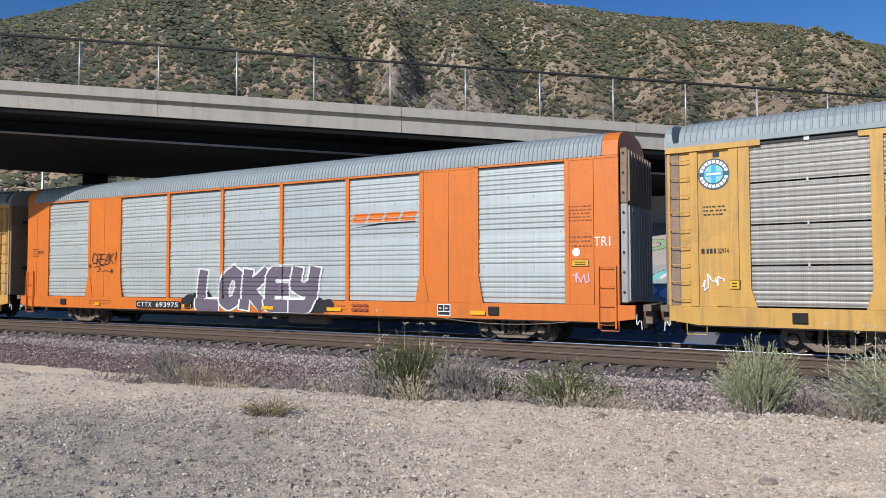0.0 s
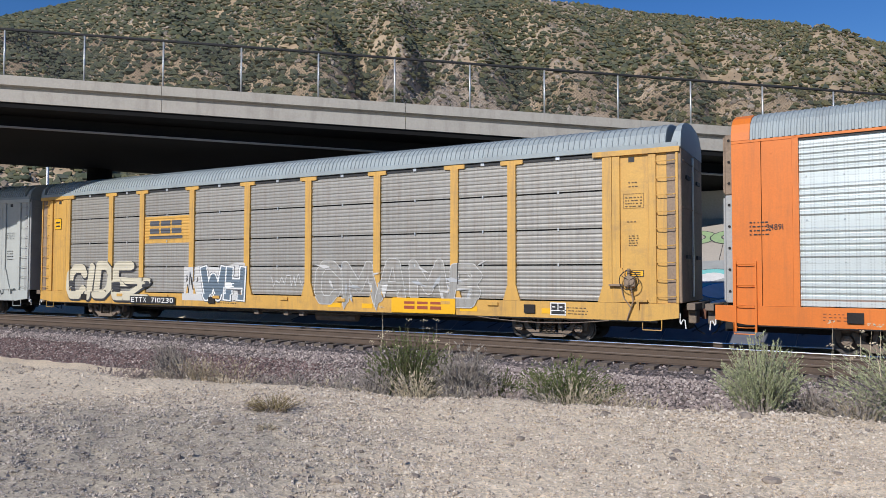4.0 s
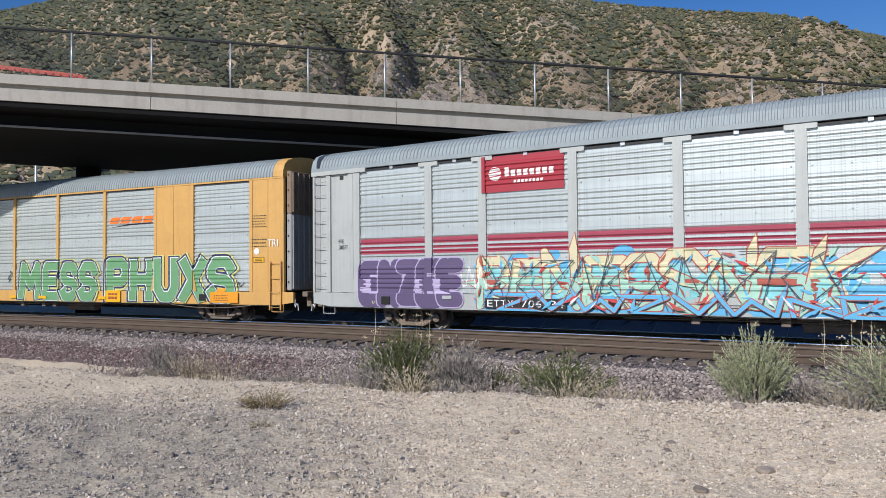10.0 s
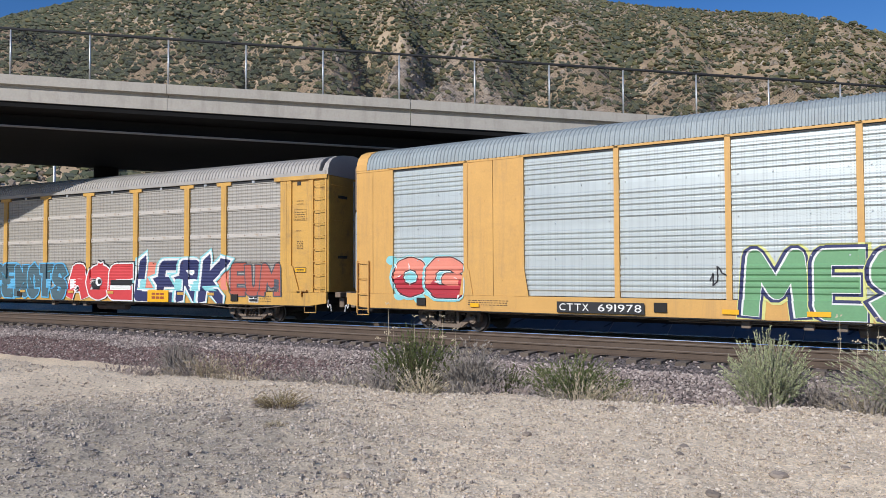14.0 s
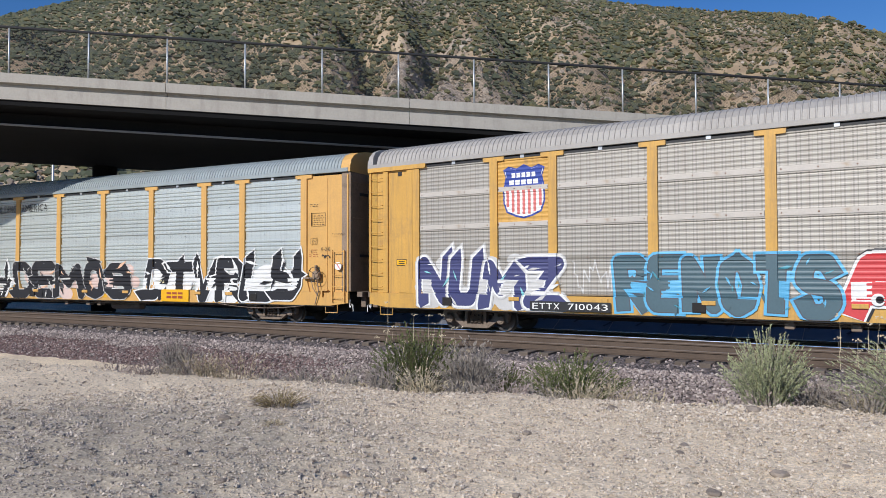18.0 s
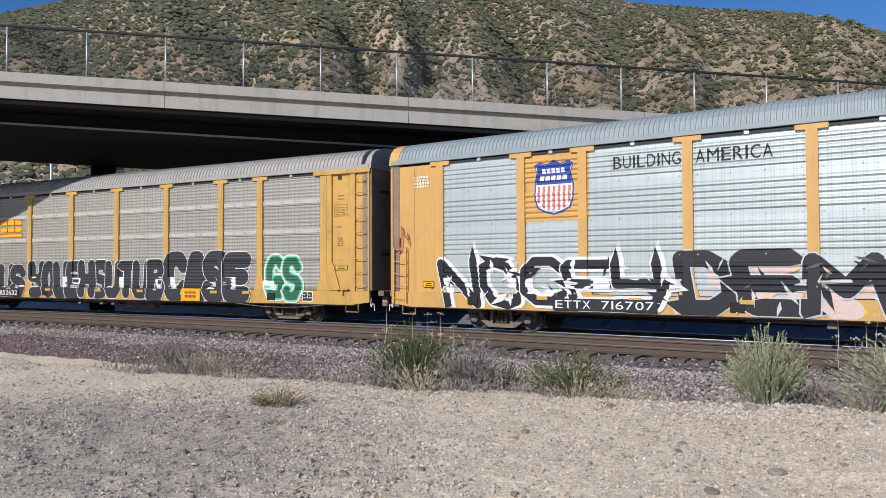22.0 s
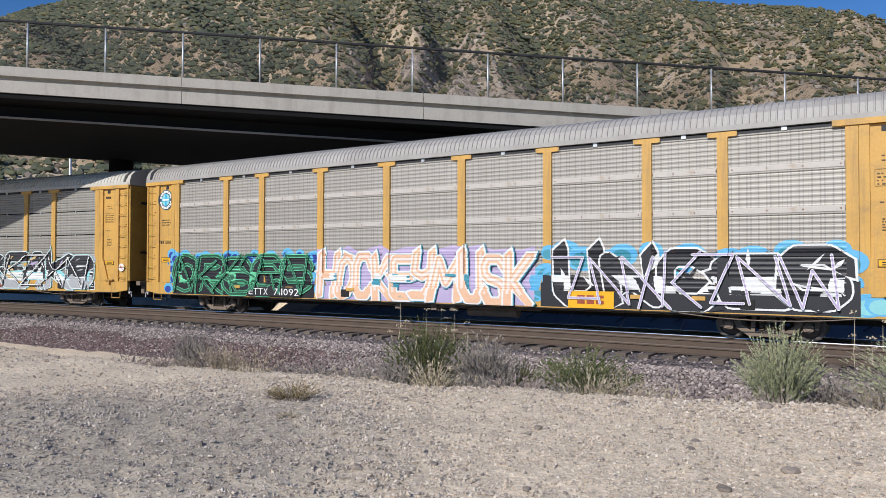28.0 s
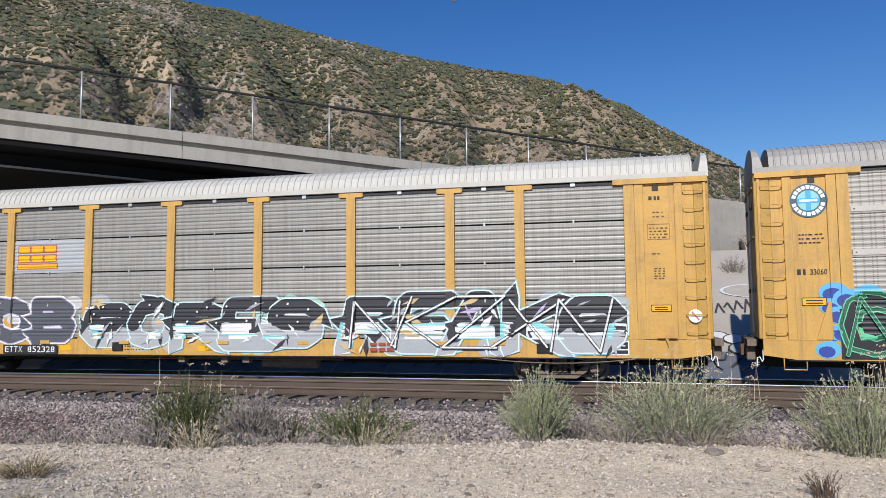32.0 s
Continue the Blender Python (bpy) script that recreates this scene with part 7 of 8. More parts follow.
piece(c7, "GS", (9.4, 10.95, 0.78, 2.4), [(0.05, P_WHITE), (0.0, P_MINT), (-0.06, P_DGREEN)], hw=0.2, wobble=0.06, seed=19, fat=1.5, label="dark green graffiti letters with mint and white edges")
scrawl(c7, (-9.9, -9.3, 1.2, 1.7), P_WHITE, 3, 4)
scrawl(c7, (3.7, 4.2, 1.8, 2.3), P_WHITE, 4, 3)
plain_text(c7, "ETTX 852632", (-7.4, -5.0, 0.78, 1.0), WHITE, INK)
plate(c7, 5.2, 6.2)
end_data(c7, 31)
test_plate(c7, 11.05, 0.76)
sticker(c7, -12.8, 3.6, 0.42, 0.45)
sill_marks(c7, 12)

# yellow car with three large pieces along its whole side
c8 = rack("yellow auto-rack car with graffiti along its whole lower side", "band", YELLOW, ROOF_BROWN, END_YELLOW)
c8.rack_ends()
round_sign(c8, -12.70, 4.55, 0.42)
plain_text(c8, "33060", (-12.74, -12.36, 2.74, 2.87), INK)
bars(c8, (-13.02, -12.78, 2.74, 2.87), 1, INK, fill=1.0)
bars(c8, (-12.95, -12.4, 3.5, 3.8), 3, INK, seed=4)
sticker(c8, -12.95, 1.98, 0.55, 0.2)
panel_coat(c8, ragged(-12.15, -4.55, 0.71, 1.95, 8, amp=0.1), P_BLACK, "black sprayed background of a graffiti piece", 0.008)
piece(c8, "ORSCS", (-12.15, -4.7, 0.74, 2.28), [(0.0, P_MINT), (-0.028, P_DGREEN), (-0.11, P_MINT), (-0.13, P_BLACK)], hw=0.25, wobble=0.16, seed=35, round_ends=True, point=0.12, fat=1.7, back=puffs(-12.4, -4.5, 2.05, 2.3, [P_SKY, P_ROYAL], 0.2, 36, 17) + puffs(-12.5, -11.9, 0.8, 2.2, [P_SKY, P_ROYAL], 0.2, 37, 6) + puffs(-4.9, -4.4, 0.8, 2.2, [P_SKY, P_ROYAL], 0.24, 38, 8), label="dark green wild-style letters in thin mint outlines with blue puffs")
piece(c8, "NKXSRN", (-11.9, -4.9, 0.85, 2.2), [(0.0, P_MINT), (-0.014, P_DGREEN)], hw=0.045, wobble=0.25, shear=0.2, seed=73, over=0.08, label="thin mint lines through dark green graffiti")
panel_coat(c8, ragged(-4.45, 3.9, 0.71, 2.45, 9), P_LILAC, "lilac sprayed background of a graffiti piece", 0.003)
piece(c8, "HOCKEYMUSK", (-4.35, 3.8, 0.72, 2.24), [(0.075, P_TEAL, 0.02, -0.01), (0.06, P_WHITE), (0.0, P_PEACH), (-0.075, spray("shell", (0.80, 0.66, 0.58)))], hw=0.125, wobble=0.12, shear=0.04, seed=20, round_ends=False, point=0.05, fat=1.5, split=(1.05, P_PEACH), label="narrow peach graffiti letters edged in white and blue")
panel_coat(c8, ragged(4.1, 12.1, 0.71, 1.6, 10), P_BLACK, "teal sprayed background of a graffiti piece", 0.003)
piece(c8, "UNCES", (4.5, 11.9, 0.74, 2.25), [(0.05, P_WHITE), (0.0, P_BLACK)], hw=0.22, wobble=0.16, shear=-0.2, seed=36, round_ends=False, point=0.05, fat=1.2, back=puffs(4.1, 12.2, 1.95, 2.3, [P_SKY, P_TEAL], 0.30, 40, 14) + puffs(3.9, 4.6, 0.8, 1.9, [P_SKY, P_TEAL], 0.28, 41, 7) + puffs(11.6, 12.6, 0.8, 1.7, [P_SKY, P_AQUA], 0.26, 42, 6), bits=(18, [P_WHITE, P_BLACK], 0.4), label="black wild-style letters edged in white on sky blue")
piece(c8, "ZNXKZNW", (4.7, 11.8, 0.85, 2.15), [(0.0, P_WHITE), (-0.016, P_LILAC)], hw=0.036, wobble=0.2, shear=-0.2, seed=74, over=0.085, label="thin white and lilac lines in black graffiti")
plate(c8, 4.96, 6.28)
plain_text(c8, "ETTX 711092", (-7.75, -5.2, 0.78, 1.02), WHITE, INK)
end_data(c8, 41)
sill_marks(c8, 15)

# yellow car with a white roof
c9 = rack("white-roofed yellow auto-rack car with grey panels and graffiti", "gap", YELLOW, ROOF_WHITE, END_YELLOW)
c9.rack_ends()
block_sign(c9, (-6.9, -5.45, 3.35, 4.05), SAFETY, (P_CHROME, (-7.03, 3.2, -4.45, 4.24)), P_BRICK)
piece(c9, "MOB", (-9.9, -4.7, 1.0, 2.4), [(0.07, P_WHITE), (0.03, P_LILAC), (0.0, P_GREY)], hw=0.2, wobble=0.10, seed=21, round_ends=False, point=0.25, back=puffs(-9.9, -4.7, 1.0, 2.3, [P_FAINT], 0.22, 22, 12), label="white and slate graffiti letters")
piece(c9, "SORES", (-4.3, 3.4, 0.88, 2.30), [(0.05, P_AQUA), (0.032, P_WHITE), (0.0, P_SOOT)], hw=0.21, wobble=0.12, shear=0.1, seed=37, round_ends=False, point=0.25, fat=1.4, split=(1.5, P_CHROME), back=puffs(-4.3, 0.5, 0.9, 2.3, [P_CHROME, P_TAN], 0.24, 23, 10) + puffs(0.6, 3.5, 0.9, 2.3, [P_PALEMINT], 0.24, 26, 9), bits=(30, [P_WHITE, P_TAN, P_CHROME, P_SOOT], 0.3), label="slate, white and tan wild-style graffiti")
c9.apply_paint("graffiti", [(0.085, P_WHITE, *disc(-4.0 + 0.32 * k, 1.9 + 0.28 * math.sin(k * 2.3), 0.035, 8)) for k in range(23)], "small white sprayed dots")
piece(c9, "REAKS", (4.1, 11.7, 0.78, 2.35), [(0.055, P_AQUA), (0.035, P_WHITE), (0.0, P_SOOT)], hw=0.22, wobble=0.14, shear=0.12, seed=38, round_ends=False, point=0.18, fat=1.4, split=(1.25, P_CHROME), back=puffs(4.0, 11.6, 0.8, 2.3, [P_CHROME], 0.28, 24, 14), bits=(34, [P_WHITE, P_LILAC, P_TAN, P_CHROME, P_SOOT], 0.32), label="black and silver wild-style graffiti with aqua edges")
piece(c9, "NKZXN", (4.3, 11.4, 0.9, 2.25), [(0.0, P_SOOT), (-0.016, P_WHITE)], hw=0.04, wobble=0.2, shear=0.3, seed=75, over=0.085, label="thin lines through black and silver graffiti")
plain_text(c9, "ETTX 852328", (-7.15, -5.3, 0.74, 0.92), WHITE, INK)
plate(c9, 4.65, 5.85, False)
end_data(c9, 51)
bars(c9, (12.45, 12.75, 4.75, 4.85), 1, INK, fill=0.9)
test_plate(c9, 11.4, 0.76)
lay = [(0.005, WHITE, *disc(13.5, 1.75, 0.17, 18)), (0.009, spray("sign_pink", (0.62, 0.2, 0.2)), [(13.4, 1.84), (13.43, 1.87), (13.6, 1.66), (13.57, 1.63)], [(0, 1, 2, 3)])]
c9.apply_paint("round_decal", lay, "small round warning decal")
sill_marks(c9, 18)

# ---- loose stones ----
STONE_V = np.array([(1, 0, 0), (-1, 0, 0), (0, 1, 0), (0, -1, 0), (0, 0, 1), (0, 0, -1)], float)
STONE_F = np.array([(0, 2, 4), (2, 1, 4), (1, 3, 4), (3, 0, 4), (2, 0, 5), (1, 2, 5), (3, 1, 5), (0, 3, 5)])


def stones(name, spots, mat, label, seed):
    """Many small angular stones in one mesh, each turned at random. spots: (x, y, z, size)."""
    rng = np.random.default_rng(seed)
    at = np.array(spots)
    k = len(at)
    v = STONE_V[None] + rng.uniform(-0.35, 0.35, (k, 6, 3))
    v *= (at[:, 3, None] * rng.uniform(0.75, 1.35, (k, 3)))[:, None, :]
    turn, tip = rng.uniform(0, 2 * math.pi, k)[:, None], rng.uniform(-0.9, 0.9, k)[:, None]
    x, y, z = v[:, :, 0], v[:, :, 1], v[:, :, 2]
    y, z = y * np.cos(tip) - z * np.sin(tip), y * np.sin(tip) + z * np.cos(tip)
    x, y = x * np.cos(turn) - y * np.sin(turn), x * np.sin(turn) + y * np.cos(turn)
    v = np.stack([x, y, z * 0.85 + 0.3 * at[:, 3, None]], 2) + at[:, None, :3]
    f = (STONE_F[None] + (np.arange(k) * 6)[:, None, None]).reshape(-1, 3)
    ob = sheet(name, v.reshape(-1, 3).tolist(), f.tolist(), mat)
    return tagged(ob, label, name.split("_")[-1], kind="stuff")


PEBBLE = island_material("mixed_tan_pebbles", [(0.30, 0.25, 0.20), (0.58, 0.48, 0.37), (0.44, 0.37, 0.30), (0.72, 0.63, 0.52), (0.20, 0.17, 0.145)])
BALLAST_STONE = island_material("broken_ballast_stones", [(0.085, 0.070, 0.066), (0.34, 0.278, 0.252), (0.18, 0.142, 0.132), (0.54, 0.465, 0.415), (0.26, 0.208, 0.19)])
CHIPPING = island_material("dark_grey_chippings", [(0.27, 0.235, 0.20), (0.46, 0.40, 0.335), (0.21, 0.185, 0.165), (0.58, 0.50, 0.42), (0.36, 0.31, 0.265)])
RED_BALLAST = island_material("reddish_ballast_stones", [(0.07, 0.046, 0.043), (0.215, 0.14, 0.13), (0.125, 0.08, 0.075), (0.28, 0.20, 0.185)])


def scatter_gravel():
    rng = random.Random(8)
    spots, dark_spots = [], []
    while len(spots) < 84000:
        az, d = math.radians(rng.uniform(-20, 68)), 3.4 + (9.0 if rng.random() < 0.68 else 16.5) * rng.random() ** 0.8
        x, y = -math.sin(az) * d, math.cos(az) * d
        if y > lerp_table(CREST, x) + 0.3:
            continue
        dark = noise.noise(Vector((x * 0.35, y * 0.35, 2)))
        size = (0.0052 + 0.012 * rng.random() ** 4.0) * (1.0 + 0.7 * max(0, dark)) * (0.7 + d * 0.06)
        chips = math.hypot(x - CHIPS[0], y - CHIPS[1]) < CHIPS[2] + 0.9 * dark + rng.uniform(-1.6, 0.7)
        if chips:
            dark_spots.append((x, y, ground_z(x, y), size * rng.uniform(0.75, 1.1)))
            continue
        spots.append((x, y, ground_z(x, y), size))
    stones("bank_gravel", spots, PEBBLE, "scattered tan and grey pebbles on the bank", 3)
    stones("bank_chippings", dark_spots, CHIPPING, "spread of dark grey stone chippings on the bank", 6)
    # larger stones lie about singly
    bm = bmesh.new()
    bmesh.ops.create_icosphere(bm, subdivisions=2, radius=1)
    for v in bm.verts:
        v.co *= 1 + 0.3 * noise.noise(v.co * 1.7)
        v.co.z *= 0.65
    me = mesh_of(bm, "stone", material("brown_grey_stone", (0.26, 0.215, 0.175), 0.9, vary=0.25, scale=4, fine=30, bump=0.4, rand=0.3))
    places = [(-6.96, 6.11, 0.075), (-5.9, 8.12, 0.06), (-6.6, 6.0, 0.05), (-3.6, 7.6, 0.05), (-1.9, 7.9, 0.05), (-0.9, 7.2, 0.06), (-3.2, 9.4, 0.07), (0.3, 9.9, 0.06), (-8.6, 7.0, 0.045), (1.4, 9.6, 0.06), (-1.6, 10.4, 0.09), (0.9, 10.3, 0.10)]
    for i in range(110):
        az, d = math.radians(rng.uniform(-14, 64)), rng.uniform(4.2, 10.5)
        x, y = -math.sin(az) * d, math.cos(az) * d
        if y < lerp_table(CREST, x) - 0.1:
            places.append((x, y, 0.018 + 0.036 * rng.random() ** 2.5))
    for x, y, r in places:
        ob = new("stone", me)
        ob.matrix_basis = Matrix.Translation((x, y, ground_z(x, y) + 0.2 * r)) @ Matrix.Rotation(rng.uniform(0, 6.28), 4, "Z") @ Matrix.Diagonal((r * rng.uniform(0.8, 1.5), r * rng.uniform(0.8, 1.2), r, 1))
        tagged(ob, "weathered brown-grey stone lying on the gravel bank", "stone", "stones on the gravel bank")


scatter_gravel()


def ballast_z(o):
    return float(np.interp(o, [-8.3, -6.05, -5.22, -2.5, -1.9, 2.6, 4.6], [-1.35, -0.33, -0.15, -0.13, -0.34, -0.34, -1.4]))


def scatter_ballast():
    rng = random.Random(9)
    grey, red = [], []
    for i in range(92000):
        s = 9 - 52 * rng.random() ** 1.25
        u = rng.random()
        o = -8.2 + 2.4 * u if i % 7 else rng.uniform(-5.8, 1.6)
        p = on_line(s, o, ballast_z(o))
        r = rng.uniform(0.020, 0.042) * (1.0 + 0.25 * smooth_step(-20, -40, s))
        is_red = s < -11 and o < -6.35 - 0.5 * noise.noise(Vector((s * 0.4, 0, 0))) and rng.random() < 0.75 * smooth_step(-11, -15, s)
        (red if is_red else grey).append((p.x, p.y, p.z + 0.005, r))
    stones("ballast_stones", grey, BALLAST_STONE, "loose broken grey ballast stones", 4)
    stones("red_ballast_stones", red, RED_BALLAST, "reddish broken ballast stones low on the slope", 5)


scatter_ballast()

# ---- plants along the bank ----


def blade(vs, fs, p, q, w, side):
    k = len(vs)
    mid = (p + q) / 2 + side * 0.5 * w
    vs += [tuple(p - side * w), tuple(p + side * w), tuple(mid + side * w * 0.8), tuple(q), tuple(mid - side * w * 0.8)]
    fs.append((k, k + 1, k + 2, k + 3, k + 4))


def shrub(name, x, y, width, height, mat, stem_mat, n_stems, n_leaves, seed, label, leaf=0.035, droop=0.35, upright=0.5, z=None, heads=0, head_mat=None, group=""):
    """A bush of many fine stems that fork outwards, with narrow leaves along them."""
    rng = random.Random(seed)
    z = ground_z(x, y) if z is None else z
    root = thing(name, pose(x, y, z - 0.02), label, "bush" if "bush" in name or "brush" in name else "plant", group)
    sv, sf, lv, lf, hv, hf = [], [], [], [], [], []
    tips = []
    for i in range(n_stems):
        a = rng.uniform(0, 2 * math.pi)
        rr = math.sqrt(rng.random())
        h = height * (1 - 0.45 * rr ** 2) * rng.uniform(0.62, 1.05)
        base = Vector((math.cos(a), math.sin(a), 0)) * rr * width * 0.26
        tip = Vector((math.cos(a) * rr * width * 0.5, math.sin(a) * rr * width * 0.5, h))
        bend = Vector((tip.x * 0.35, tip.y * 0.35, h * (0.45 + 0.2 * upright)))
        pts = []
        for k in range(6):
            t = k / 5
            pts.append(base * (1 - t) ** 2 + bend * 2 * t * (1 - t) + tip * t * t + Vector((rng.uniform(-1, 1), rng.uniform(-1, 1), 0)) * 0.02 * width * t)
        for k in range(5):
            d = (pts[k + 1] - pts[k]).normalized()
            side = d.cross(Vector((rng.uniform(-1, 1), rng.uniform(-1, 1), 0.3))).normalized()
            w = 0.0065 * (1 - 0.16 * k)
            n0 = len(sv)
            sv += [tuple(pts[k] - side * w), tuple(pts[k] + side * w), tuple(pts[k + 1] + side * w * 0.8), tuple(pts[k + 1] - side * w * 0.8)]
            sf.append((n0, n0 + 1, n0 + 2, n0 + 3))
        tips.append(pts)
    for i in range(n_leaves):
        pts = rng.choice(tips)
        k = rng.choice((1, 2, 2, 3, 3, 4, 4))
        t = rng.random()
        p = pts[k] * (1 - t) + pts[k + 1] * t if k < 5 else pts[5]
        d = (pts[k + 1] - pts[k]).normalized() + Vector((rng.uniform(-1, 1), rng.uniform(-1, 1), rng.uniform(-0.4, 0.9))) * (1.15 - 0.6 * upright)
        d.normalize()
        side = d.cross(Vector((rng.uniform(-1, 1), rng.uniform(-1, 1), rng.uniform(-1, 1)))).normalized()
        blade(lv, lf, p, p + d * leaf * rng.uniform(0.6, 1.6), leaf * 0.26, side)
    for i in range(heads):
        pts = rng.choice(tips)
        top = pts[5] + Vector((rng.uniform(-0.06, 0.06), rng.uniform(-0.06, 0.06), rng.uniform(0.12, 0.42) * height))
        blade(hv, hf, pts[5], top, 0.004, Vector((1, 0, 0)))
        for k in range(7):
            e = top + Vector((rng.uniform(-1, 1), rng.uniform(-1, 1), rng.uniform(-0.2, 0.5))) * 0.055
            blade(hv, hf, top, e, 0.005, Vector((0, 1, 0)))
            blade(hv, hf, e - Vector((0.012, 0, 0)), e + Vector((0.012, 0, 0.006)), 0.009, Vector((0, 0, 1)))
    for nm, v, f, m in (("twig_growth", sv, sf, stem_mat), ("foliage", lv, lf, mat), ("flower_head", hv, hf, head_mat)):
        if f:
            ob = tagged(sheet(nm, v, f, m), kind="stuff")
            ob.parent = root
    return root


GREEN_PLANT = material("olive_green_foliage", (0.105, 0.128, 0.038), 0.75, vary=0.35, scale=3, fine=20, bump=0.0)
STRAW = material("pale_straw", (0.46, 0.39, 0.27), 0.9, vary=0.3, scale=4, fine=30, bump=0.0)
MAUVE = material("mauve_dry_grass", (0.33, 0.265, 0.235), 0.9, vary=0.3, scale=3, fine=30, bump=0.0)


def build_plants():
    shrub("green_bush", -7.25, 10.75, 1.9, 1.42, GREEN_PLANT, TWIG, 260, 15000, 1, "bushy olive-green shrub on the bank's edge", 0.032, heads=16, head_mat=STRAW, upright=0.4, z=-0.50)
    shrub("dead_brush", -6.1, 10.7, 1.5, 1.15, GREY_PLANT, GREY_PLANT, 480, 2400, 2, "grey leafless brush beside the green shrub", 0.05, upright=0.7, z=-0.45)
    shrub("green_bush", -5.6, 11.0, 0.9, 0.75, GREEN_PLANT, TWIG, 90, 1900, 31, "low dark green shrub on the bank's edge", 0.03, z=-0.45)
    shrub("green_bush", -4.55, 11.35, 2.1, 0.95, GREEN_PLANT, DRY_PLANT, 200, 8000, 3, "low yellow-green shrub beside the gravel bank", 0.035, z=-0.45)
    shrub("sage_bush", -1.58, 11.55, 1.40, 1.30, PALE_PLANT, GREY_PLANT, 380, 20000, 4, "pale sage-green bush with upright shoots", 0.026, upright=0.6, z=-0.32)
    shrub("dead_brush", -0.95, 11.9, 1.1, 0.7, GREY_PLANT, GREY_PLANT, 200, 900, 32, "grey leafless brush beside the sage bush", 0.05, z=-0.4)
    shrub("dry_bush", 0.55, 11.9, 3.0, 1.5, PALE_PLANT, GREY_PLANT, 600, 13000, 5, "wide grey-green bush full of dry stalks", 0.035, heads=40, head_mat=STRAW, upright=0.8, z=-0.42)
    shrub("sage_bush", 2.85, 10.9, 1.9, 1.35, PALE_PLANT, GREY_PLANT, 340, 13000, 6, "pale sage-green bush at the bank's edge", 0.028, heads=20, head_mat=STRAW, upright=0.6, z=-0.25)
    shrub("tumbleweed_bush", -12.6, 9.75, 1.1, 1.0, GREY_PLANT, GREY_PLANT, 260, 1300, 7, "round grey dry bush on the bank's edge", 0.045, z=-0.42)
    shrub("low_plant", -7.15, 7.25, 0.95, 0.30, material("olive_low_leaves", (0.30, 0.235, 0.115), 0.85, vary=0.3, scale=4, fine=30, bump=0.0), TWIG, 90, 1400, 8, "low olive-brown plant on open gravel", 0.022, upright=0.0)
    shrub("green_bush", -20.4, 9.2, 1.1, 0.8, GREEN_PLANT, TWIG, 90, 1800, 9, "small green bush by the ballast's foot", 0.04, z=-0.5)
    shrub("low_plant", -6.2, 6.2, 0.35, 0.08, STRAW, TWIG, 30, 260, 10, "flat straw-coloured weed on open gravel", 0.02)
    shrub("dead_branch_brush", 1.75, 8.2, 0.5, 0.35, TWIG, TWIG, 60, 160, 11, "dead brown twigs on the gravel bank", 0.03)
    # a ragged line of dry grass along the crest
    rng = random.Random(12)
    for i in range(165):
        x = -13.4 + i * 0.115 + rng.uniform(-0.1, 0.1)
        y = lerp_table(CREST, x) + rng.uniform(0.15, 1.5)
        m = rng.choice((DRY_PLANT, STRAW, GREY_PLANT, MAUVE, MAUVE))
        shrub("dry_grass_plant", x, y, rng.uniform(0.8, 1.5), rng.uniform(0.3, 0.68), m, m, 62, 150, 100 + i, "tuft of dry grass along the bank's crest", 0.05, upright=0.35, group="dry grass along the bank")
    # bushes on the abutment's earth bank
    for i, (x, y, z, w, h) in enumerate(((4.3, 32.6, 2.95, 1.3, 1.2), (5.7, 35.6, 4.3, 1.9, 1.5), (5.6, 31.2, 2.2, 1.2, 0.9), (7.4, 33.5, 3.3, 1.8, 1.3), (7.0, 29.5, 1.5, 1.4, 1.0))):
        shrub("dead_brush", x, y, w, h, GREY_PLANT, GREY_PLANT, 220, 700, 300 + i, "grey dry brush on the bridge's earth bank", 0.06, z=z)


build_plants()


def build_mast():
    x, y = -52.2, 29.5
    z = ground_z(x, y)
    ma = thing("signal_mast", pose(x, y, z - 0.1), "slender pale steel mast with a small box near its top", "mast")
    bm = bmesh.new()
    add_lathe(bm, [(0.02, 11.3), (0.08, 11.28), (0.13, 0.0)], "z", 10)
    part("pole", bm, GALV, ma, smooth=True)
    box_part("equipment_box", (-0.3, 0.3, -0.28, -0.09, 9.9, 10.8), WHITE, ma, bevel=0.03)
    box_part("base_plate", (-0.3, 0.3, -0.3, 0.3, 0.0, 0.12), CONCRETE, ma, bevel=0.02)


build_mast()


def build_litter():
    li = thing("paper_litter", pose(-14.1, 8.72, ground_z(-14.1, 8.72) + 0.01, 0, 0, 24), "crumpled white paper litter on the bank's edge", "litter")
    bm = bmesh.new()
    bmesh.ops.create_grid(bm, x_segments=7, y_segments=5, size=0.5)
    for v in bm.verts:
        v.co.x *= 0.55
        v.co.y *= 0.22
        v.co.z = 0.03 + 0.03 * noise.noise(v.co * 9)
    part("sheet", bm, WHITE, li)


build_litter()


def build_moon():
    bm = bmesh.new()
    bmesh.ops.create_uvsphere(bm, u_segments=24, v_segments=12, radius=11)
    d = Vector((-math.sin(radians(13.0)), math.cos(radians(13.0)), math.tan(radians(23.9)))).normalized()
    me = mesh_of(bm, "moon", material("moon_rock", (0.55, 0.55, 0.55), 1.0, vary=0.2, scale=0.1, fine=0.6, bump=0.0), True)
    ob = new("moon", me)
    ob.location = d * 2900
    tagged(ob, "pale daytime moon in the blue sky", "moon", kind="structure")


build_moon()

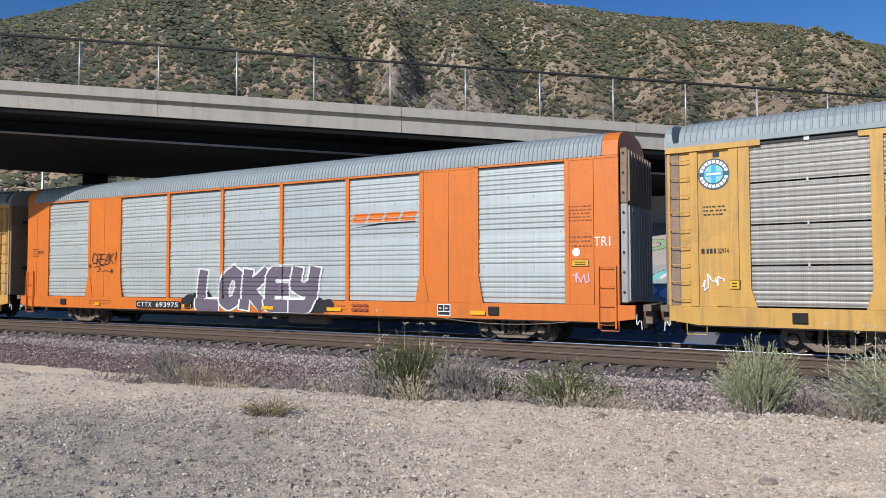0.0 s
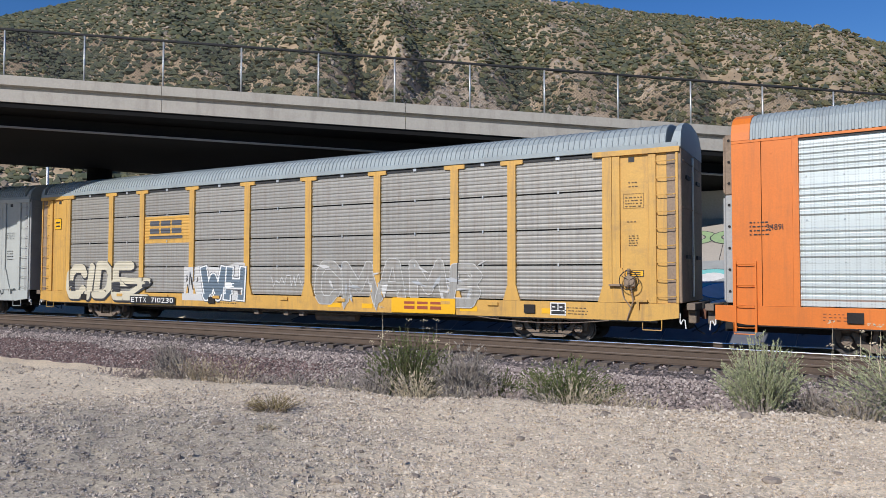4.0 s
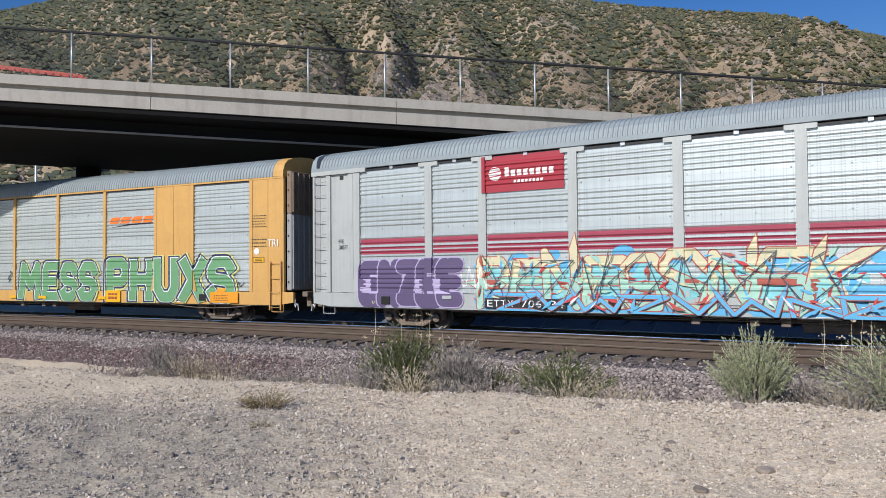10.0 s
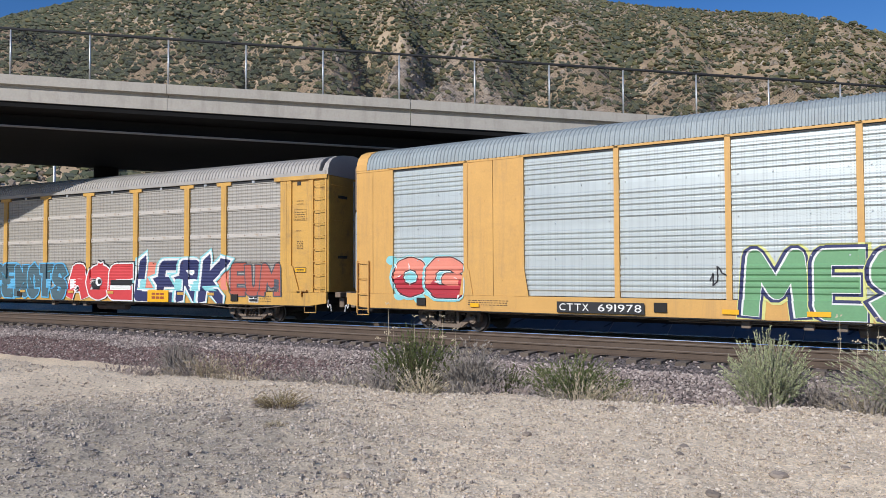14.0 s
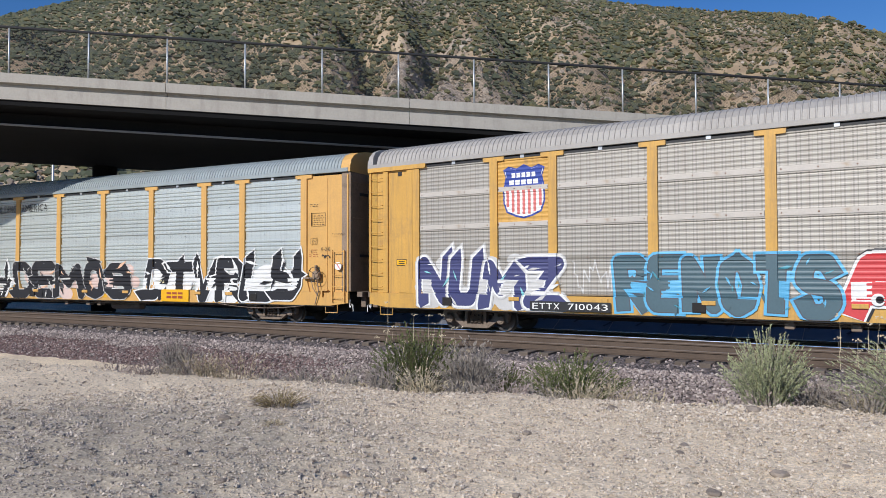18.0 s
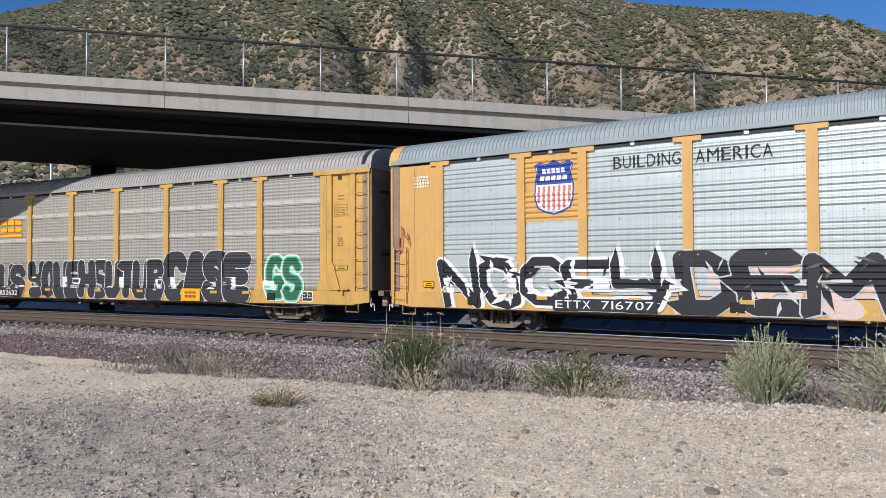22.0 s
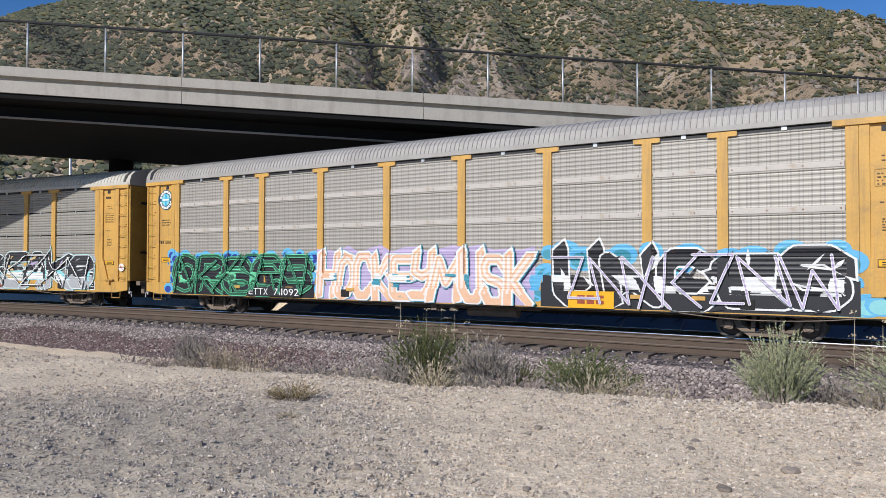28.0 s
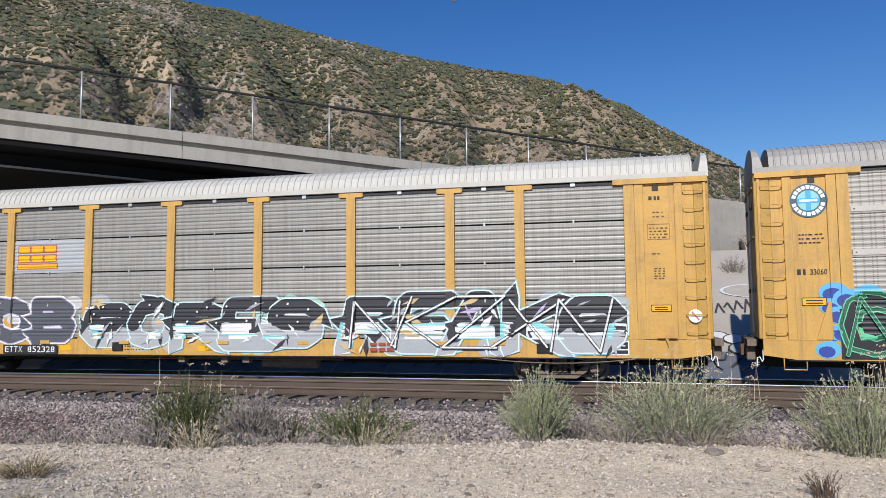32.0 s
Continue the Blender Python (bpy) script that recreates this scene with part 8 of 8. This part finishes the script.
# ---- traffic on the bridge ----
ROAD_Y, ROAD_Z = 5.2, -0.998
TYRE = material("black_rubber", (0.02, 0.02, 0.02), 0.85, vary=0.2, scale=6, fine=60, bump=0.1)
TRUCK_WHITE = material("white_truck_paint", (0.72, 0.73, 0.74), 0.4, vary=0.04, scale=1, fine=20, bump=0.0)
GLASS = material("dark_window_glass", (0.03, 0.035, 0.045), 0.08, vary=0.05, scale=2, fine=20, bump=0.0)


def add_wheels(root, places, r):
    def make():
        bm = bmesh.new()
        add_lathe(bm, [(r * 0.55, -0.13), (r * 0.95, -0.13), (r, -0.09), (r, 0.09), (r * 0.95, 0.13), (r * 0.55, 0.13)], "y", 20)
        return mesh_of(bm, "tyre", TYRE)

    def rim():
        bm = bmesh.new()
        add_lathe(bm, [(0.05, -0.10), (r * 0.54, -0.125), (r * 0.54, 0.12)], "y", 16)
        return mesh_of(bm, "rim", GALV)
    out = []
    for x, y in places:
        w = part("wheel", shared(("rim", r), rim), None, root, m=Matrix.Translation((x, y, r)))
        part("tyre", shared(("tyre", r), make), None, w)
        out.append(w)
    return out


def build_box_truck():
    """Its front bumper is at x = 0; it heads along +x."""
    tr = thing("box_truck", Matrix(), "white box truck with a navy panel and curving red lines", "truck")
    bm = bmesh.new()
    add_box(bm, -8.75, -2.35, -0.1, 2.35, 1.05, 4.12, bevel=0.03)
    part("cargo_box", bm, TRUCK_WHITE, tr)
    box_part("chassis", (-8.7, -0.6, 0.5, 1.75, 0.62, 1.04), BLACK, tr)
    bm = bmesh.new()
    add_prism(bm, [(-2.25, 0.6), (-0.1, 0.6), (0.0, 0.75), (-0.02, 1.55), (-0.75, 1.75), (-1.15, 2.85), (-2.25, 2.95)], "y", 0.05, 2.2)
    part("cab", bm, TRUCK_WHITE, tr)
    bm = bmesh.new()
    add_prism(bm, [(-1.95, 1.85), (-0.85, 1.85), (-1.20, 2.7), (-1.95, 2.74)], "y", 0.04, 0.05)
    part("side_window", bm, GLASS, tr)
    bm = bmesh.new()
    add_prism(bm, [(-0.74, 1.8), (-0.72, 1.8), (-1.10, 2.78), (-1.12, 2.78)], "y", 0.2, 2.05)
    part("windscreen", bm, GLASS, tr)
    box_part("mirror", (-0.86, -0.78, -0.12, 0.04, 1.8, 2.3), BLACK, tr)
    box_part("bumper", (-0.02, 0.1, 0.05, 2.2, 0.45, 0.72), BLACK, tr, bevel=0.02)
    add_wheels(tr, [(-1.2, 0.2), (-1.2, 2.05), (-7.0, 0.2), (-7.0, 2.05)], 0.48)
    # side picture: a navy field with white and red bands, its word as plain bars
    navy, redp = spray("truck_navy", (0.025, 0.03, 0.075)), spray("truck_red", (0.60, 0.03, 0.04))
    def side(pts, mat, y, name="side_panel"):
        bm = bmesh.new()
        add_prism(bm, pts, "y", y - 0.003, y)
        part(name, bm, mat, tr)
    side([(-8.65, 1.15), (-3.9, 1.15), (-3.55, 1.5), (-3.7, 2.0), (-4.4, 2.5), (-5.1, 3.0), (-5.7, 3.5), (-5.8, 3.95), (-8.65, 3.95)], navy, -0.104)
    def band(shift, width, mat, y):
        top, mid = [], [(-6.9, 3.9), (-6.75, 3.6), (-6.1, 3.2), (-5.3, 2.8), (-4.8, 2.3), (-5.0, 1.8), (-5.8, 1.4), (-6.6, 1.16)]
        pts = [(x + shift, z) for x, z in mid] + [(x + shift + width * (1.6 - 0.2 * abs(i - 3.5) / 3.5), z) for i, (x, z) in list(enumerate(mid))[::-1]]
        side(pts, mat, y, "side_band")
    band(-0.55, 0.20, WHITE, -0.110)
    band(0.0, 0.16, redp, -0.110)
    band(0.42, 0.12, redp, -0.110)
    for k in range(3):
        side([(-8.1 + 0.5 * k, 2.35), (-7.72 + 0.5 * k, 2.35), (-7.72 + 0.5 * k, 2.72), (-8.1 + 0.5 * k, 2.72)], WHITE, -0.110, "plain_block")
    side([(-8.15, 2.15), (-6.65, 2.15), (-6.65, 2.22), (-8.15, 2.22)], WHITE, -0.110, "plain_block")
    return tr


def build_pickup():
    pk = thing("pickup_truck", Matrix(), "white pickup truck carrying long red ladders on its rack", "pickup truck")
    bm = bmesh.new()
    add_prism(bm, [(-5.6, 0.45), (0.0, 0.45), (0.0, 0.95), (-1.3, 1.12), (-1.9, 1.78), (-3.3, 1.82), (-3.5, 1.1), (-5.6, 1.1)], "y", 0.0, 1.9)
    part("body", bm, TRUCK_WHITE, pk)
    bm = bmesh.new()
    add_prism(bm, [(-1.65, 1.2), (-1.98, 1.68), (-3.2, 1.70), (-3.3, 1.2)], "y", -0.004, -0.001)
    part("side_window", bm, GLASS, pk)
    add_wheels(pk, [(-1.0, 0.1), (-1.0, 1.8), (-4.5, 0.1), (-4.5, 1.8)], 0.38)
    for x in (-1.6, -5.4):
        for y in (0.15, 1.75):
            box_part("rack_post", (x - 0.03, x + 0.03, y - 0.03, y + 0.03, 1.05, 2.33), DARK_STEEL, pk)
    redl = material("red_ladder_rails", (0.55, 0.06, 0.03), 0.5, vary=0.1, scale=2, fine=20, bump=0.0)
    for y, z, t in ((0.25, 2.34, 0.30), (0.75, 2.42, 0.32)):
        la = thing_part("ladder", pk, "red fibreglass ladder")
        for dy in (0, 0.38):
            bm = bmesh.new()
            add_prism(bm, [(-5.9, z + t), (-0.2, z), (-0.2, z + 0.09), (-5.9, z + t + 0.09)], "y", y + dy, y + dy + 0.03)
            part("ladder_rail", bm, redl, la)
        for k in range(16):
            x = -5.7 + 0.35 * k
            zz = z + t * (-(x + 0.2)) / 5.7 + 0.045
            box_part("rung", (x - 0.015, x + 0.015, y + 0.03, y + 0.38, zz - 0.015, zz + 0.015), GALV, la)
    return pk


BOX_TRUCK, PICKUP = build_box_truck(), build_pickup()


def build_approach():
    bm = bmesh.new()
    slope_prism(bm, [(-0.2, -1.03), (12.6, -1.03), (15, -4.5), (-4.5, -4.5)], 41.3, 200.0)
    ob = part("approach_road", bm, MATS["dry_earth_and_gravel"], None)
    ob.matrix_basis = BRIDGE
    tagged(ob, "road embankment leading onto the bridge", "road", kind="structure")


build_approach()


# ---- what moves ----
TRAIN_AT = [(0, 22.84), (1, 22.86), (2, 22.82), (3, 23.05), (4, 22.89), (8, 22.70), (10, 22.68), (12, 22.54), (13, 22.55), (16, 22.49), (17, 22.55), (18, 22.52), (19, 22.56), (20, 22.43), (22, 22.46), (24, 22.37), (28, 22.30), (29, 22.68), (30, 22.56), (31, 22.66), (32, 22.68)]
CAR_BACK = [0, 0, 0, 0, 0, 0, 0, 0, 0, 0.30]


def train_place(t):
    """How far the train's head is along the line: a steady pace with small unevenness."""
    return lerp_table(TRAIN_AT, t) + 7.4 * t


def car_pose(s):
    """The pose of a car whose middle is s metres along the line, standing on its two trucks."""
    a, b = on_line(s - 10.05, 0), on_line(s + 10.05, 0)
    d = b - a
    m = (a + b) / 2
    return pose(m.x, m.y, RAIL_Z, 0, 0, math.degrees(math.atan2(d.y, d.x)))


def on_bridge(u):
    """The pose of a vehicle whose front is u metres along the bridge's near edge."""
    return BRIDGE @ pose(u, ROAD_Y, ROAD_Z + BR_SLOPE * u, 0, math.degrees(math.atan(-BR_SLOPE)), 0)


def drive(thing_on_road, t_mark, u_mark, speed):
    """Waits on the bridge's far approach, drives over it and stops beyond."""
    rows, u0, u1 = [], -84.0, 150.0
    for k in range(65):
        t = k * 0.5
        rows.append((t, on_bridge(min(u1, max(u0, u_mark + speed * (t - t_mark))))))
    walk(thing_on_road, rows)


def motions():
    for j, car in enumerate(CARS):
        walk(car.root, [(t, car_pose(train_place(t) - 28.6 * j - CAR_BACK[j] - 14.30)) for t in range(33)])
    drive(BOX_TRUCK, 24.0, 2.5, 26.6)
    drive(PICKUP, 10.6, 11.6, 22.5)
    # wheels roll with the train, less than a quarter turn from row to row
    times = [k / 15 for k in range(481)]
    turns = [(t, math.degrees((train_place(t) - train_place(0)) / 0.357)) for t in times]
    for wheel, du in WHEELSETS:
        walk(wheel, [(t, pose(du, 0, 0.357, 0, a, 0)) for t, a in turns])


motions()
